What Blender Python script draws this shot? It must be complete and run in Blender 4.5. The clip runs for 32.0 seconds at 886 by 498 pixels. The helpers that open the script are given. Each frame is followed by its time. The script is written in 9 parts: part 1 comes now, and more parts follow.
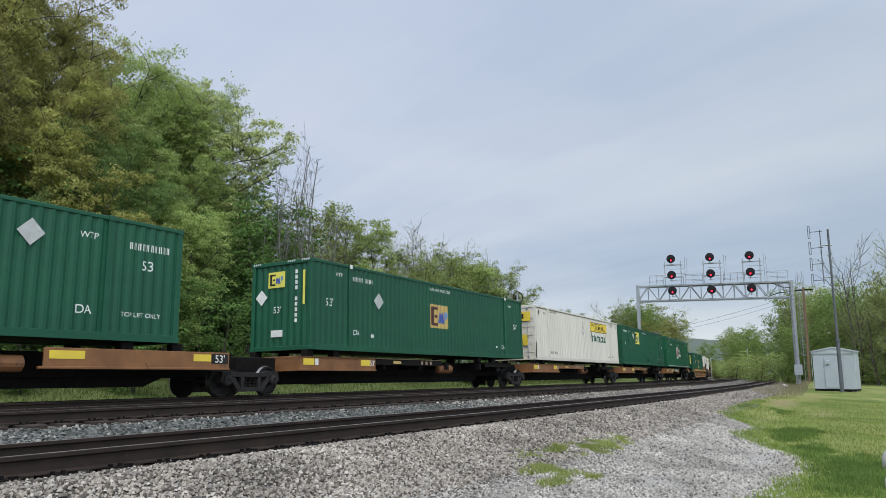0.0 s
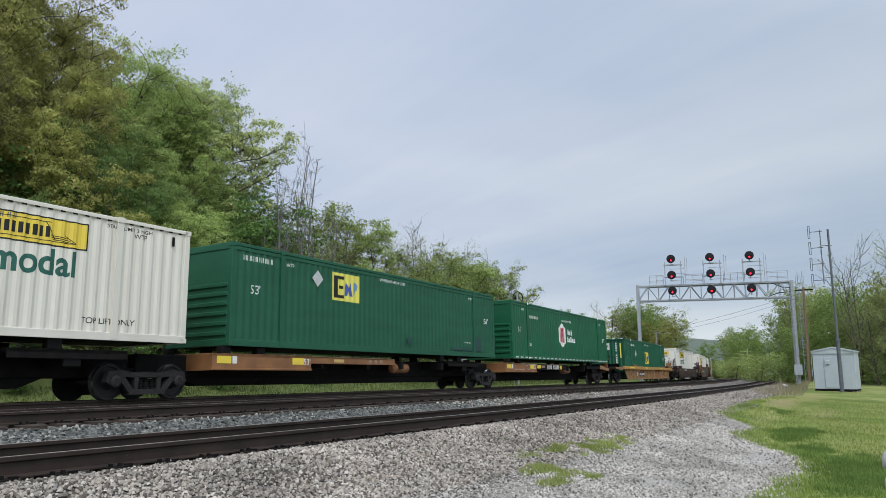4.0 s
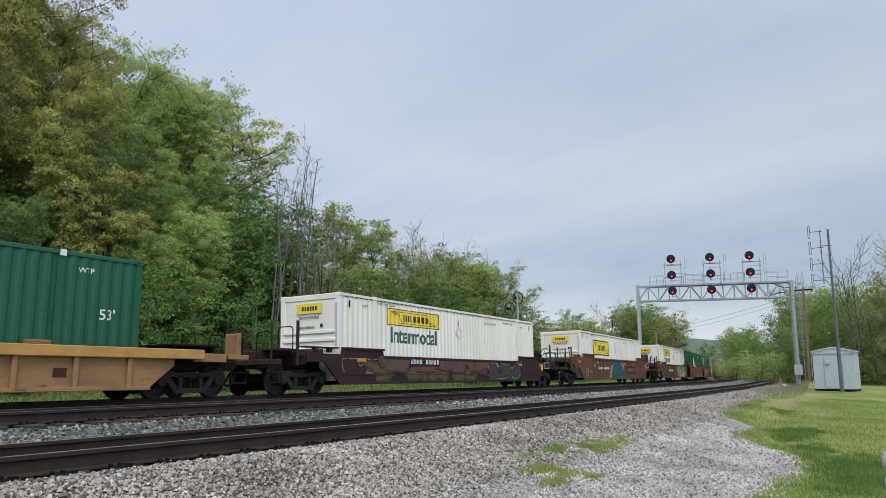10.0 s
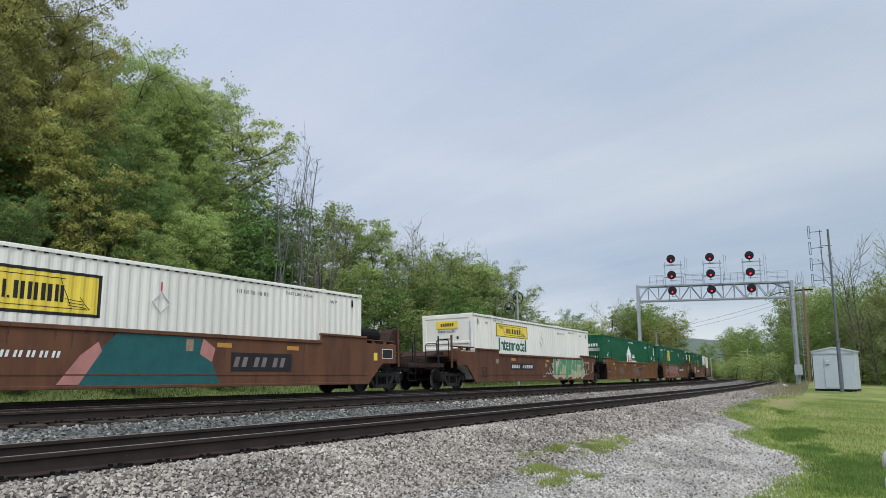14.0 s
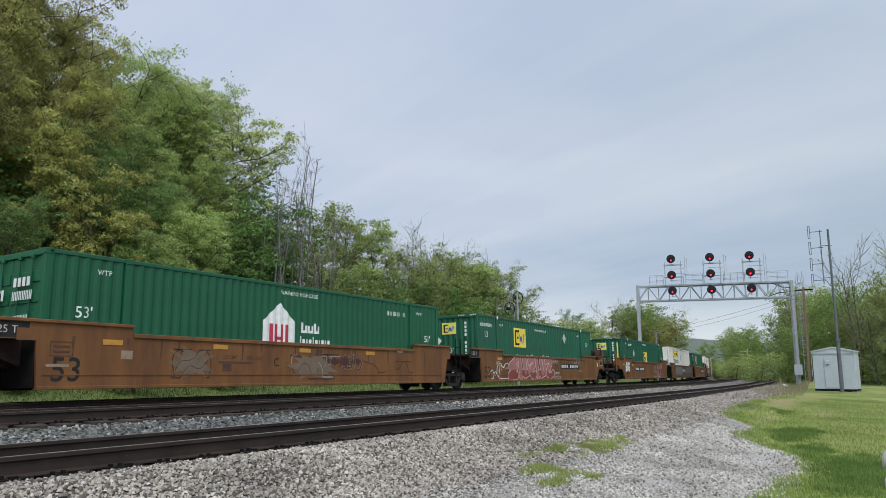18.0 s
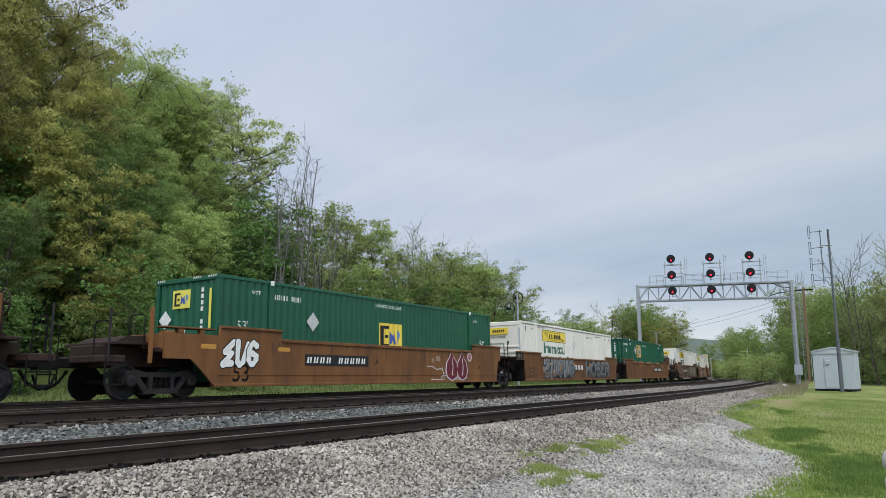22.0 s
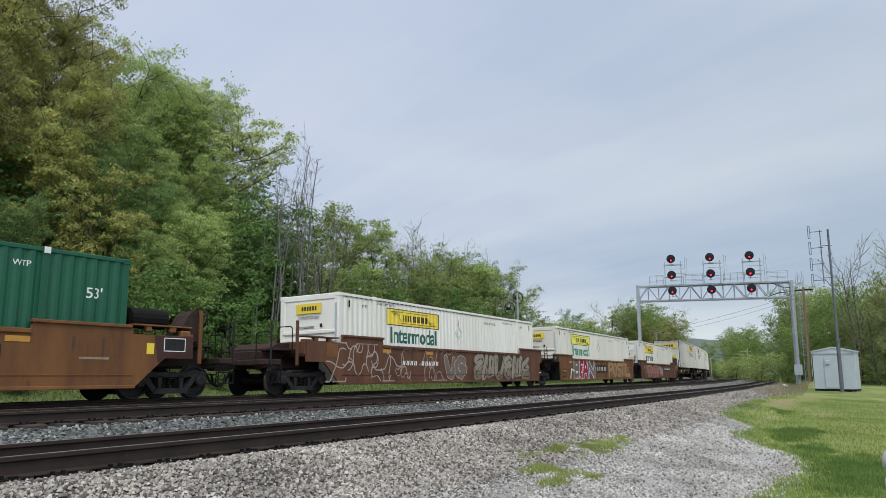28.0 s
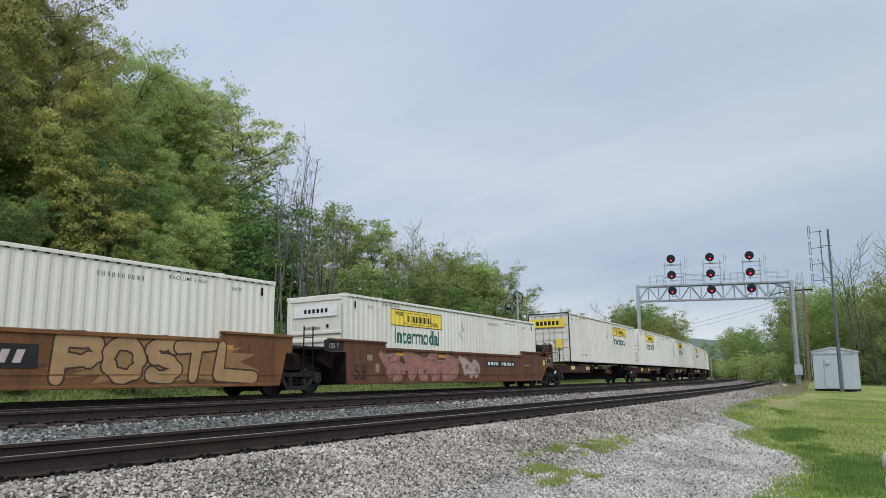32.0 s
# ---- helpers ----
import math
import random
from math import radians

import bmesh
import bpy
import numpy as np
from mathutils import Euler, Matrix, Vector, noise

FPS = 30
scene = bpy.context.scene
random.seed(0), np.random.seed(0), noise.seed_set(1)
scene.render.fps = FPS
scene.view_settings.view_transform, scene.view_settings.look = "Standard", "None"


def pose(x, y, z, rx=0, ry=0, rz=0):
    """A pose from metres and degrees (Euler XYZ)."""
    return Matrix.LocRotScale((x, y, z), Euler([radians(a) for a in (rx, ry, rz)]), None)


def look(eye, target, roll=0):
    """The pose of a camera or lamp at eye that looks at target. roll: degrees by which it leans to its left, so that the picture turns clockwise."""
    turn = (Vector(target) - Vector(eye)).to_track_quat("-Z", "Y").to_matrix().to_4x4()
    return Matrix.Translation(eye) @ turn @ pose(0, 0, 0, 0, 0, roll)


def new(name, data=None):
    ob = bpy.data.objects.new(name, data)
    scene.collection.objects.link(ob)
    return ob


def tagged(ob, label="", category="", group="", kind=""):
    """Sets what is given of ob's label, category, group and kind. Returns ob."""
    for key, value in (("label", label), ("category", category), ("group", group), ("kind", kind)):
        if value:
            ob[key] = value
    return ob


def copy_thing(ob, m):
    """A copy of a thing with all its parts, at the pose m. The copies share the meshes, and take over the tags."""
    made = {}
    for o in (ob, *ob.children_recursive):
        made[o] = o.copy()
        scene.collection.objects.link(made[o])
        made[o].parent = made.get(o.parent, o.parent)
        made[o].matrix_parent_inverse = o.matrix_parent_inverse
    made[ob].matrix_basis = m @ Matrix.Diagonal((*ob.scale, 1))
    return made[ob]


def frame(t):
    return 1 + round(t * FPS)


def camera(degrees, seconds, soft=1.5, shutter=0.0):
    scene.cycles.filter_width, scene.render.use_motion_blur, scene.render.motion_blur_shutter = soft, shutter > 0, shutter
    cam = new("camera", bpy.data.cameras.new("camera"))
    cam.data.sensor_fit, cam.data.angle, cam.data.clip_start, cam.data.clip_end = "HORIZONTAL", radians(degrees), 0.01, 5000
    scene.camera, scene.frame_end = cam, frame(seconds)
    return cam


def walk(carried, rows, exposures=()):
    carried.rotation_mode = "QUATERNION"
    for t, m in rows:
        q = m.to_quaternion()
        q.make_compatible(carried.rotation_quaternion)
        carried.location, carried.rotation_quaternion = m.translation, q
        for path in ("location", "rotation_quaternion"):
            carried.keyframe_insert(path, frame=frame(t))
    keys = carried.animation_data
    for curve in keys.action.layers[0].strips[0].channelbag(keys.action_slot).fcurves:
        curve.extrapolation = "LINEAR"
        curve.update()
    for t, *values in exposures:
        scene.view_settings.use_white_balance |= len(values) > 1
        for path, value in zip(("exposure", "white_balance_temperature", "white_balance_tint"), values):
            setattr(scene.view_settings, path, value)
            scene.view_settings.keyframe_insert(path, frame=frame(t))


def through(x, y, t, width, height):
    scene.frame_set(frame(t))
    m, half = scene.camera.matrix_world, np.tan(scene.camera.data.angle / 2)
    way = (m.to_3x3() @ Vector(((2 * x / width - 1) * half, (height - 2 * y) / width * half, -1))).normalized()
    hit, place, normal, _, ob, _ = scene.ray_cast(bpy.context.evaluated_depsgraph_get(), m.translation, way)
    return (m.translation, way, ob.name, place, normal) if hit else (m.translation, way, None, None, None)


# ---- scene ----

# ---- the camera: it stands still on the lawn beside three curving tracks ----
cam = camera(64.06, 32.0, soft=0.85)
EYE_HEIGHT = 0.7416
STAND = pose(0, 0, EYE_HEIGHT, 90 + 9.3985, 0, -57.422)
walk(cam, [(0, STAND), (32, STAND)], exposures=[(0, 0.85), (32, 0.85)])

# ---- world and sun: thin bright overcast, the sun veiled behind the viewer ----
SUN_AZ, SUN_EL = radians(230), radians(54)   # compass-like angle from +y towards +x, and height
world = bpy.data.worlds.new("overcast_sky")
scene.world = world
world.use_nodes = True
wn, wl = world.node_tree.nodes, world.node_tree.links
wn.clear()


def wnode(kind, **values):
    n = wn.new(kind)
    for k, v in values.items():
        n.inputs[k].default_value = v
    return n


sky = wn.new("ShaderNodeTexSky")
sky.sky_type = 'NISHITA'
sky.sun_disc = False
sky.sun_elevation, sky.sun_rotation = SUN_EL, SUN_AZ
sky.air_density, sky.dust_density, sky.ozone_density = 1.0, 2.0, 1.5
geo = wn.new("ShaderNodeTexCoord")
sep = wn.new("ShaderNodeSeparateXYZ")
wl.new(geo.outputs["Generated"], sep.inputs[0])
up = wn.new("ShaderNodeMath"); up.operation = 'MAXIMUM'; up.inputs[1].default_value = 0.0
wl.new(sep.outputs["Z"], up.inputs[0])
lift = wn.new("ShaderNodeMath"); lift.operation = 'ADD'; lift.inputs[1].default_value = 0.12
wl.new(up.outputs[0], lift.inputs[0])
flat = []
for axis in ("X", "Y"):
    dv = wn.new("ShaderNodeMath"); dv.operation = 'DIVIDE'
    wl.new(sep.outputs[axis], dv.inputs[0]); wl.new(lift.outputs[0], dv.inputs[1])
    flat.append(dv)
plane = wn.new("ShaderNodeCombineXYZ")
wl.new(flat[0].outputs[0], plane.inputs[0]); wl.new(flat[1].outputs[0], plane.inputs[1])
mapping = wn.new("ShaderNodeMapping")
mapping.vector_type = 'TEXTURE'
mapping.inputs["Rotation"].default_value = (0, 0, radians(-17))
mapping.inputs["Scale"].default_value = (1.5, 8.0, 1)
wl.new(plane.outputs[0], mapping.inputs[0])
streak = wnode("ShaderNodeTexNoise", Scale=1.1, Detail=7.0, Roughness=0.52, Distortion=0.35)
wl.new(mapping.outputs[0], streak.inputs["Vector"])
puff = wnode("ShaderNodeTexNoise", Scale=0.55, Detail=4.0, Roughness=0.5)
wl.new(plane.outputs[0], puff.inputs["Vector"])
both = wn.new("ShaderNodeMath"); both.operation = 'MULTIPLY_ADD'; both.inputs[1].default_value = 0.6
wl.new(streak.outputs["Fac"], both.inputs[0])
half = wn.new("ShaderNodeMath"); half.operation = 'MULTIPLY'; half.inputs[1].default_value = 0.4
wl.new(puff.outputs["Fac"], half.inputs[0]); wl.new(half.outputs[0], both.inputs[2])
ramp = wn.new("ShaderNodeValToRGB")
ramp.color_ramp.elements[0].position, ramp.color_ramp.elements[0].color = 0.36, (0.235, 0.290, 0.37, 1)
ramp.color_ramp.elements[1].position, ramp.color_ramp.elements[1].color = 0.62, (0.385, 0.412, 0.447, 1)
wl.new(both.outputs[0], ramp.inputs[0])
# paler towards the horizon
low = wn.new("ShaderNodeMapRange")
low.inputs["From Min"].default_value, low.inputs["From Max"].default_value = 0.0, 0.11
low.inputs["To Min"].default_value, low.inputs["To Max"].default_value = 0.75, 0.0
wl.new(up.outputs[0], low.inputs["Value"])
haze = wn.new("ShaderNodeMix"); haze.data_type = 'RGBA'
haze.inputs["B"].default_value = (0.63, 0.63, 0.60, 1)
wl.new(low.outputs[0], haze.inputs["Factor"]); wl.new(ramp.outputs[0], haze.inputs["A"])
# the veiled sun brightens the cloud around it
sunward = wn.new("ShaderNodeVectorMath"); sunward.operation = 'DOT_PRODUCT'
sunward.inputs[1].default_value = (math.sin(SUN_AZ) * math.cos(SUN_EL), math.cos(SUN_AZ) * math.cos(SUN_EL), math.sin(SUN_EL))
wl.new(geo.outputs["Generated"], sunward.inputs[0])
glow = wn.new("ShaderNodeMapRange")
glow.inputs["From Min"].default_value, glow.inputs["From Max"].default_value = -0.1, 1.0
glow.inputs["To Min"].default_value, glow.inputs["To Max"].default_value = 1.0, 2.5
wl.new(sunward.outputs["Value"], glow.inputs["Value"])
# thinner cloud high in the north-east, thicker low in the east
thin = wn.new("ShaderNodeVectorMath"); thin.operation = 'DOT_PRODUCT'
thin.inputs[1].default_value = (0.10, 0.62, 0.78)
wl.new(geo.outputs["Generated"], thin.inputs[0])
thinness = wn.new("ShaderNodeMapRange")
thinness.inputs["From Min"].default_value, thinness.inputs["From Max"].default_value = 0.2, 0.9
thinness.inputs["To Min"].default_value, thinness.inputs["To Max"].default_value = 0.85, 1.16
wl.new(thin.outputs["Value"], thinness.inputs["Value"])
glare = wn.new("ShaderNodeMath"); glare.operation = 'MULTIPLY'
wl.new(glow.outputs[0], glare.inputs[0]); wl.new(thinness.outputs[0], glare.inputs[1])
tint = wn.new("ShaderNodeValToRGB")
tint.color_ramp.elements[0].position, tint.color_ramp.elements[0].color = 0.25, (0.93, 0.985, 1.03, 1)
tint.color_ramp.elements[1].position, tint.color_ramp.elements[1].color = 0.85, (1.06, 1.01, 1.02, 1)
wl.new(thin.outputs["Value"], tint.inputs[0])
tinted = wn.new("ShaderNodeMix"); tinted.data_type = 'RGBA'; tinted.blend_type = 'MULTIPLY'
tinted.inputs["Factor"].default_value = 1.0
wl.new(haze.outputs["Result"], tinted.inputs["A"]); wl.new(tint.outputs[0], tinted.inputs["B"])
cloud = wn.new("ShaderNodeBackground")
wl.new(tinted.outputs["Result"], cloud.inputs["Color"]); wl.new(glare.outputs[0], cloud.inputs["Strength"])
clear = wnode("ShaderNodeBackground", Strength=0.06)
wl.new(sky.outputs[0], clear.inputs["Color"])
veil = wnode("ShaderNodeMixShader", Fac=0.93)
wl.new(clear.outputs[0], veil.inputs[1]); wl.new(cloud.outputs[0], veil.inputs[2])
wout = wn.new("ShaderNodeOutputWorld")
wl.new(veil.outputs[0], wout.inputs[0])

lamp = bpy.data.lights.new("sun", 'SUN')
lamp.energy, lamp.angle, lamp.color = 1.0, radians(24), (1.0, 0.97, 0.92)
sun = new("sun", lamp)
sun.matrix_world = look((0, 0, 60), Vector((0, 0, 60)) - Vector(sunward.inputs[1].default_value))

# ---- the lie of the line: three concentric tracks on a long left-hand curve, falling one in a hundred ----
BEND, FALL, CANT, MIDDLE = 0.00152981, -0.010009, 0.0272, 16.498
TRACKS = [(-9.3216, 0.0), (-4.6505, 0.109), (0.0, 0.033)]   # sideways from the far track, and height of the rails


def place(s, off, z=0.0):
    """A point s metres along the line, off metres beyond the far track, z above the line's level."""
    a = BEND * s
    return Vector((math.sin(a) / BEND - math.sin(a) * off, MIDDLE + (1 - math.cos(a)) / BEND + math.cos(a) * off, z + FALL * s))


def on_line(s, off=0.0, z=0.0, turn=0.0):
    """Upright pose beside the line, x along it."""
    return Matrix.Translation(place(s, off, z)) @ Matrix.Rotation(BEND * s + radians(turn), 4, 'Z')


def on_rails(s):
    """Pose of a vehicle's middle on the far track."""
    return on_line(s, 0, TRACKS[2][1]) @ Matrix.Rotation(-FALL, 4, 'Y') @ Matrix.Rotation(-CANT, 4, 'X')


def run(t):
    """Metres that the train has gone by t seconds, at a steady pace."""
    return 9.6482 * t


def smooth(a, b, x):
    x = min(1.0, max(0.0, (x - a) / (b - a)))
    return x * x * (3 - 2 * x)


def lerp_table(table, x):
    for (x0, y0), (x1, y1) in zip(table, table[1:]):
        if x <= x1:
            return y0 + (y1 - y0) * max(0.0, (x - x0) / (x1 - x0))
    return table[-1][1]


PROFILE = [(-400, -1.0), (-60, -1.0), (-17, -0.80), (-13.4, -0.66), (-11.6, -0.34), (-10.95, -0.165), (-10.5, -0.165), (-10.2, -0.20), (-7.8, -0.21), (-7.0, -0.34), (-6.3, -0.10), (-3.0, -0.10),
           (-2.3, -0.30), (-1.5, -0.17), (1.5, -0.19), (3.2, -0.55), (7, -0.35), (10, 0.2), (16, 2.2), (30, 7.0), (60, 13.0), (150, 22), (400, 30)]


def land(s, off):
    """Height of the ground above the line's level."""
    z = lerp_table(PROFILE, off)
    if off > 7:
        z *= 0.25 + 0.75 * (1 - smooth(10, 90, s))
    bump = noise.noise((s * 0.35, off * 0.35, 2.0)) * 0.05 + noise.noise((s * 1.7, off * 1.7, 5.0)) * 0.018
    if off < -12:
        z += 0.023 * (min(s, 60) - 30) * smooth(0.0, 1.4, -12 - off) if s > 30 else 0.0
    if off < -13 or off > 4:
        z += bump
    return z


# ---- mesh helpers ----
class Form:
    """Vertices and faces of one mesh."""

    def __init__(self):
        self.v, self.f = [], []

    def add(self, verts, faces):
        n = len(self.v)
        self.v.extend(verts)
        self.f.extend([tuple(i + n for i in f) for f in faces])
        return self

    def box(self, x0, x1, y0, y1, z0, z1, b=0.0):
        if b <= 0:
            v = [(x, y, z) for x in (x0, x1) for y in (y0, y1) for z in (z0, z1)]
            return self.add(v, [(0, 1, 3, 2), (4, 6, 7, 5), (0, 4, 5, 1), (2, 3, 7, 6), (0, 2, 6, 4), (1, 5, 7, 3)])
        b = min(b, (x1 - x0) / 3, (y1 - y0) / 3, (z1 - z0) / 3)
        v, at = [], {}
        for i, (x, sx) in enumerate(((x0, 1), (x1, -1))):
            for j, (y, sy) in enumerate(((y0, 1), (y1, -1))):
                for k, (z, sz) in enumerate(((z0, 1), (z1, -1))):
                    for a in range(3):
                        at[i, j, k, a] = len(v)
                        v.append((x + (a != 0) * sx * b, y + (a != 1) * sy * b, z + (a != 2) * sz * b))
        f = []
        for i in (0, 1):
            f.append([at[i, j, k, 0] for j, k in ((0, 0), (1, 0), (1, 1), (0, 1))])
            f.append([at[j, i, k, 1] for j, k in ((0, 0), (0, 1), (1, 1), (1, 0))])
            f.append([at[j, k, i, 2] for j, k in ((0, 0), (1, 0), (1, 1), (0, 1))])
        for i in (0, 1):
            for j in (0, 1):
                f.append([at[i, j, 0, 0], at[i, j, 1, 0], at[i, j, 1, 1], at[i, j, 0, 1]])
                f.append([at[i, 0, j, 0], at[i, 1, j, 0], at[i, 1, j, 2], at[i, 0, j, 2]])
                f.append([at[0, i, j, 1], at[1, i, j, 1], at[1, i, j, 2], at[0, i, j, 2]])
                for k in (0, 1):
                    f.append([at[i, j, k, 0], at[i, j, k, 1], at[i, j, k, 2]])
        return self.add(v, [tuple(q) for q in f])

    def prism(self, pts, y0, y1):
        """An outline in x and z, drawn out from y0 to y1."""
        n = len(pts)
        v = [(x, y0, z) for x, z in pts] + [(x, y1, z) for x, z in pts]
        f = [tuple(range(n)), tuple(range(2 * n - 1, n - 1, -1))]
        f += [(i, i + n, (i + 1) % n + n, (i + 1) % n) for i in range(n)]
        return self.add(v, f)

    def tube(self, a, b, r0, r1=None, n=8, caps=True):
        a, b = Vector(a), Vector(b)
        r1 = r0 if r1 is None else r1
        q = (b - a).to_track_quat('Z', 'Y')
        ring = [q @ Vector((math.cos(2 * math.pi * i / n), math.sin(2 * math.pi * i / n), 0)) for i in range(n)]
        v = [tuple(a + p * r0) for p in ring] + [tuple(b + p * r1) for p in ring]
        f = [(i, (i + 1) % n, (i + 1) % n + n, i + n) for i in range(n)]
        if caps:
            f += [tuple(range(n - 1, -1, -1)), tuple(range(n, 2 * n))]
        return self.add(v, f)

    def path(self, pts, r, n=6):
        for a, b in zip(pts, pts[1:]):
            self.tube(a, b, r, r, n)
        return self

    def lathe(self, rings, axis_from, axis_to, n=20):
        """Rings of (distance along, radius) round an axis."""
        a, b = Vector(axis_from), Vector(axis_to)
        q = (b - a).to_track_quat('Z', 'Y')
        way = (b - a).normalized()
        v, f = [], []
        for d, r in rings:
            v += [tuple(a + way * d + q @ Vector((r * math.cos(2 * math.pi * i / n), r * math.sin(2 * math.pi * i / n), 0))) for i in range(n)]
        for k in range(len(rings) - 1):
            f += [(k * n + i, k * n + (i + 1) % n, (k + 1) * n + (i + 1) % n, (k + 1) * n + i) for i in range(n)]
        f += [tuple(range(n - 1, -1, -1)), tuple(range((len(rings) - 1) * n, len(rings) * n))]
        return self.add(v, f)

    def mesh(self, name, material, shade=False):
        me = bpy.data.meshes.new(name)
        me.from_pydata(self.v, [], self.f)
        bm = bmesh.new()
        bm.from_mesh(me)
        bmesh.ops.recalc_face_normals(bm, faces=bm.faces)
        bm.to_mesh(me)
        bm.free()
        me.materials.append(material)
        if shade:
            me.polygons.foreach_set("use_smooth", [True] * len(me.polygons))
        return me


def raw_mesh(name, verts, faces, material, smooth_faces=False):
    """A mesh from arrays, all faces of one corner count."""
    me = bpy.data.meshes.new(name)
    verts, faces = np.asarray(verts, dtype=np.float32), np.asarray(faces, dtype=np.int32)
    k = faces.shape[1]
    me.vertices.add(len(verts)); me.vertices.foreach_set("co", verts.ravel())
    me.loops.add(faces.size); me.loops.foreach_set("vertex_index", faces.ravel())
    me.polygons.add(len(faces)); me.polygons.foreach_set("loop_start", np.arange(0, faces.size, k, dtype=np.int32))
    if smooth_faces:
        me.polygons.foreach_set("use_smooth", np.ones(len(faces), dtype=bool))
    me.update(calc_edges=True)
    me.validate()
    if material:
        me.materials.append(material)
    return me


def part(name, form, material, parent, label="", at=None, shade=False):
    """One mesh under a thing or under a part; form may be a mesh that is shared."""
    data = form.mesh(name, material, shade) if isinstance(form, Form) else form
    ob = new(name, data)
    ob.parent = parent
    if at is not None:
        ob.matrix_basis = at
    return tagged(ob, label)


def thing(name, label, category, group="", at=None):
    ob = new(name)
    ob.empty_display_size = 0.3
    if at is not None:
        ob.matrix_basis = at
    return tagged(ob, label, category, group)


LETTERS = {}


def word(text, size, material, fat=0.004):
    """A flat mesh of words in the built-in font, standing in x and z, centred, read from -y."""
    key = (text, size, material.name, fat)
    if key not in LETTERS:
        cu = bpy.data.curves.new("words", 'FONT')
        cu.body, cu.size, cu.align_x, cu.align_y, cu.offset = text, size, 'CENTER', 'CENTER', size * fat
        ob = bpy.data.objects.new("words", cu)
        scene.collection.objects.link(ob)
        me = bpy.data.meshes.new_from_object(ob.evaluated_get(bpy.context.evaluated_depsgraph_get()))
        bpy.data.objects.remove(ob)
        me.transform(Matrix.Rotation(radians(90), 4, 'X'))
        me.materials.clear()
        me.materials.append(material)
        LETTERS[key] = me
    return LETTERS[key]


# ---- materials ----
def surface(name, a, b=None, rough=0.6, metal=0.0, scale=3.0, stretch=(1, 1, 1), bump=0.0, grain=60.0, vary=0.0, island=0.0, spots=None, spot_at=0.62, coat=0.0, spec=0.5):
    """Two shades mixed by noise, fine grain relief, optional spots of wear, optional change from piece to piece."""
    m = bpy.data.materials.new(name)
    m.use_nodes = True
    nt = m.node_tree
    n, l = nt.nodes, nt.links
    p = n["Principled BSDF"]
    b = b or tuple(c * 0.8 for c in a)
    tc = n.new("ShaderNodeTexCoord")
    mp = n.new("ShaderNodeMapping")
    mp.inputs["Scale"].default_value = stretch
    l.new(tc.outputs["Object"], mp.inputs[0])
    big = n.new("ShaderNodeTexNoise")
    big.inputs["Scale"].default_value, big.inputs["Detail"].default_value, big.inputs["Roughness"].default_value = scale, 6, 0.62
    l.new(mp.outputs[0], big.inputs["Vector"])
    rp = n.new("ShaderNodeValToRGB")
    rp.color_ramp.elements[0].position, rp.color_ramp.elements[0].color = 0.35, (*a, 1)
    rp.color_ramp.elements[1].position, rp.color_ramp.elements[1].color = 0.68, (*b, 1)
    l.new(big.outputs["Fac"], rp.inputs[0])
    out = rp.outputs[0]
    fine = n.new("ShaderNodeTexNoise")
    fine.inputs["Scale"].default_value, fine.inputs["Detail"].default_value = grain, 3
    l.new(tc.outputs["Object"], fine.inputs["Vector"])
    if spots:
        sp = n.new("ShaderNodeTexNoise")
        sp.inputs["Scale"].default_value, sp.inputs["Detail"].default_value, sp.inputs["Roughness"].default_value = scale * 2.3, 9, 0.7
        l.new(mp.outputs[0], sp.inputs["Vector"])
        mr = n.new("ShaderNodeMapRange")
        mr.inputs["From Min"].default_value, mr.inputs["From Max"].default_value = spot_at, spot_at + 0.06
        l.new(sp.outputs["Fac"], mr.inputs["Value"])
        mx = n.new("ShaderNodeMix"); mx.data_type = 'RGBA'
        mx.inputs["B"].default_value = (*spots, 1)
        l.new(mr.outputs[0], mx.inputs["Factor"]); l.new(out, mx.inputs["A"])
        out = mx.outputs["Result"]
    if vary or island:
        if vary:
            src = n.new("ShaderNodeObjectInfo").outputs["Random"]
        else:
            src = n.new("ShaderNodeNewGeometry").outputs["Random Per Island"]
        amount = vary or island
        mr = n.new("ShaderNodeMapRange")
        mr.inputs["To Min"].default_value, mr.inputs["To Max"].default_value = 1 - amount, 1 + amount
        l.new(src, mr.inputs["Value"])
        hs = n.new("ShaderNodeHueSaturation")
        l.new(mr.outputs[0], hs.inputs["Value"]); l.new(out, hs.inputs["Color"])
        out = hs.outputs[0]
    l.new(out, p.inputs["Base Color"])
    rr = n.new("ShaderNodeMapRange")
    rr.inputs["To Min"].default_value, rr.inputs["To Max"].default_value = max(0.02, rough - 0.12), min(1, rough + 0.12)
    l.new(fine.outputs["Fac"], rr.inputs["Value"]); l.new(rr.outputs[0], p.inputs["Roughness"])
    p.inputs["Metallic"].default_value = metal
    p.inputs["Specular IOR Level"].default_value = spec
    p.inputs["Coat Weight"].default_value = coat
    if bump:
        bn = n.new("ShaderNodeBump")
        bn.inputs["Strength"].default_value, bn.inputs["Distance"].default_value = bump, 0.02
        l.new(fine.outputs["Fac"], bn.inputs["Height"]); l.new(bn.outputs[0], p.inputs["Normal"])
    return m


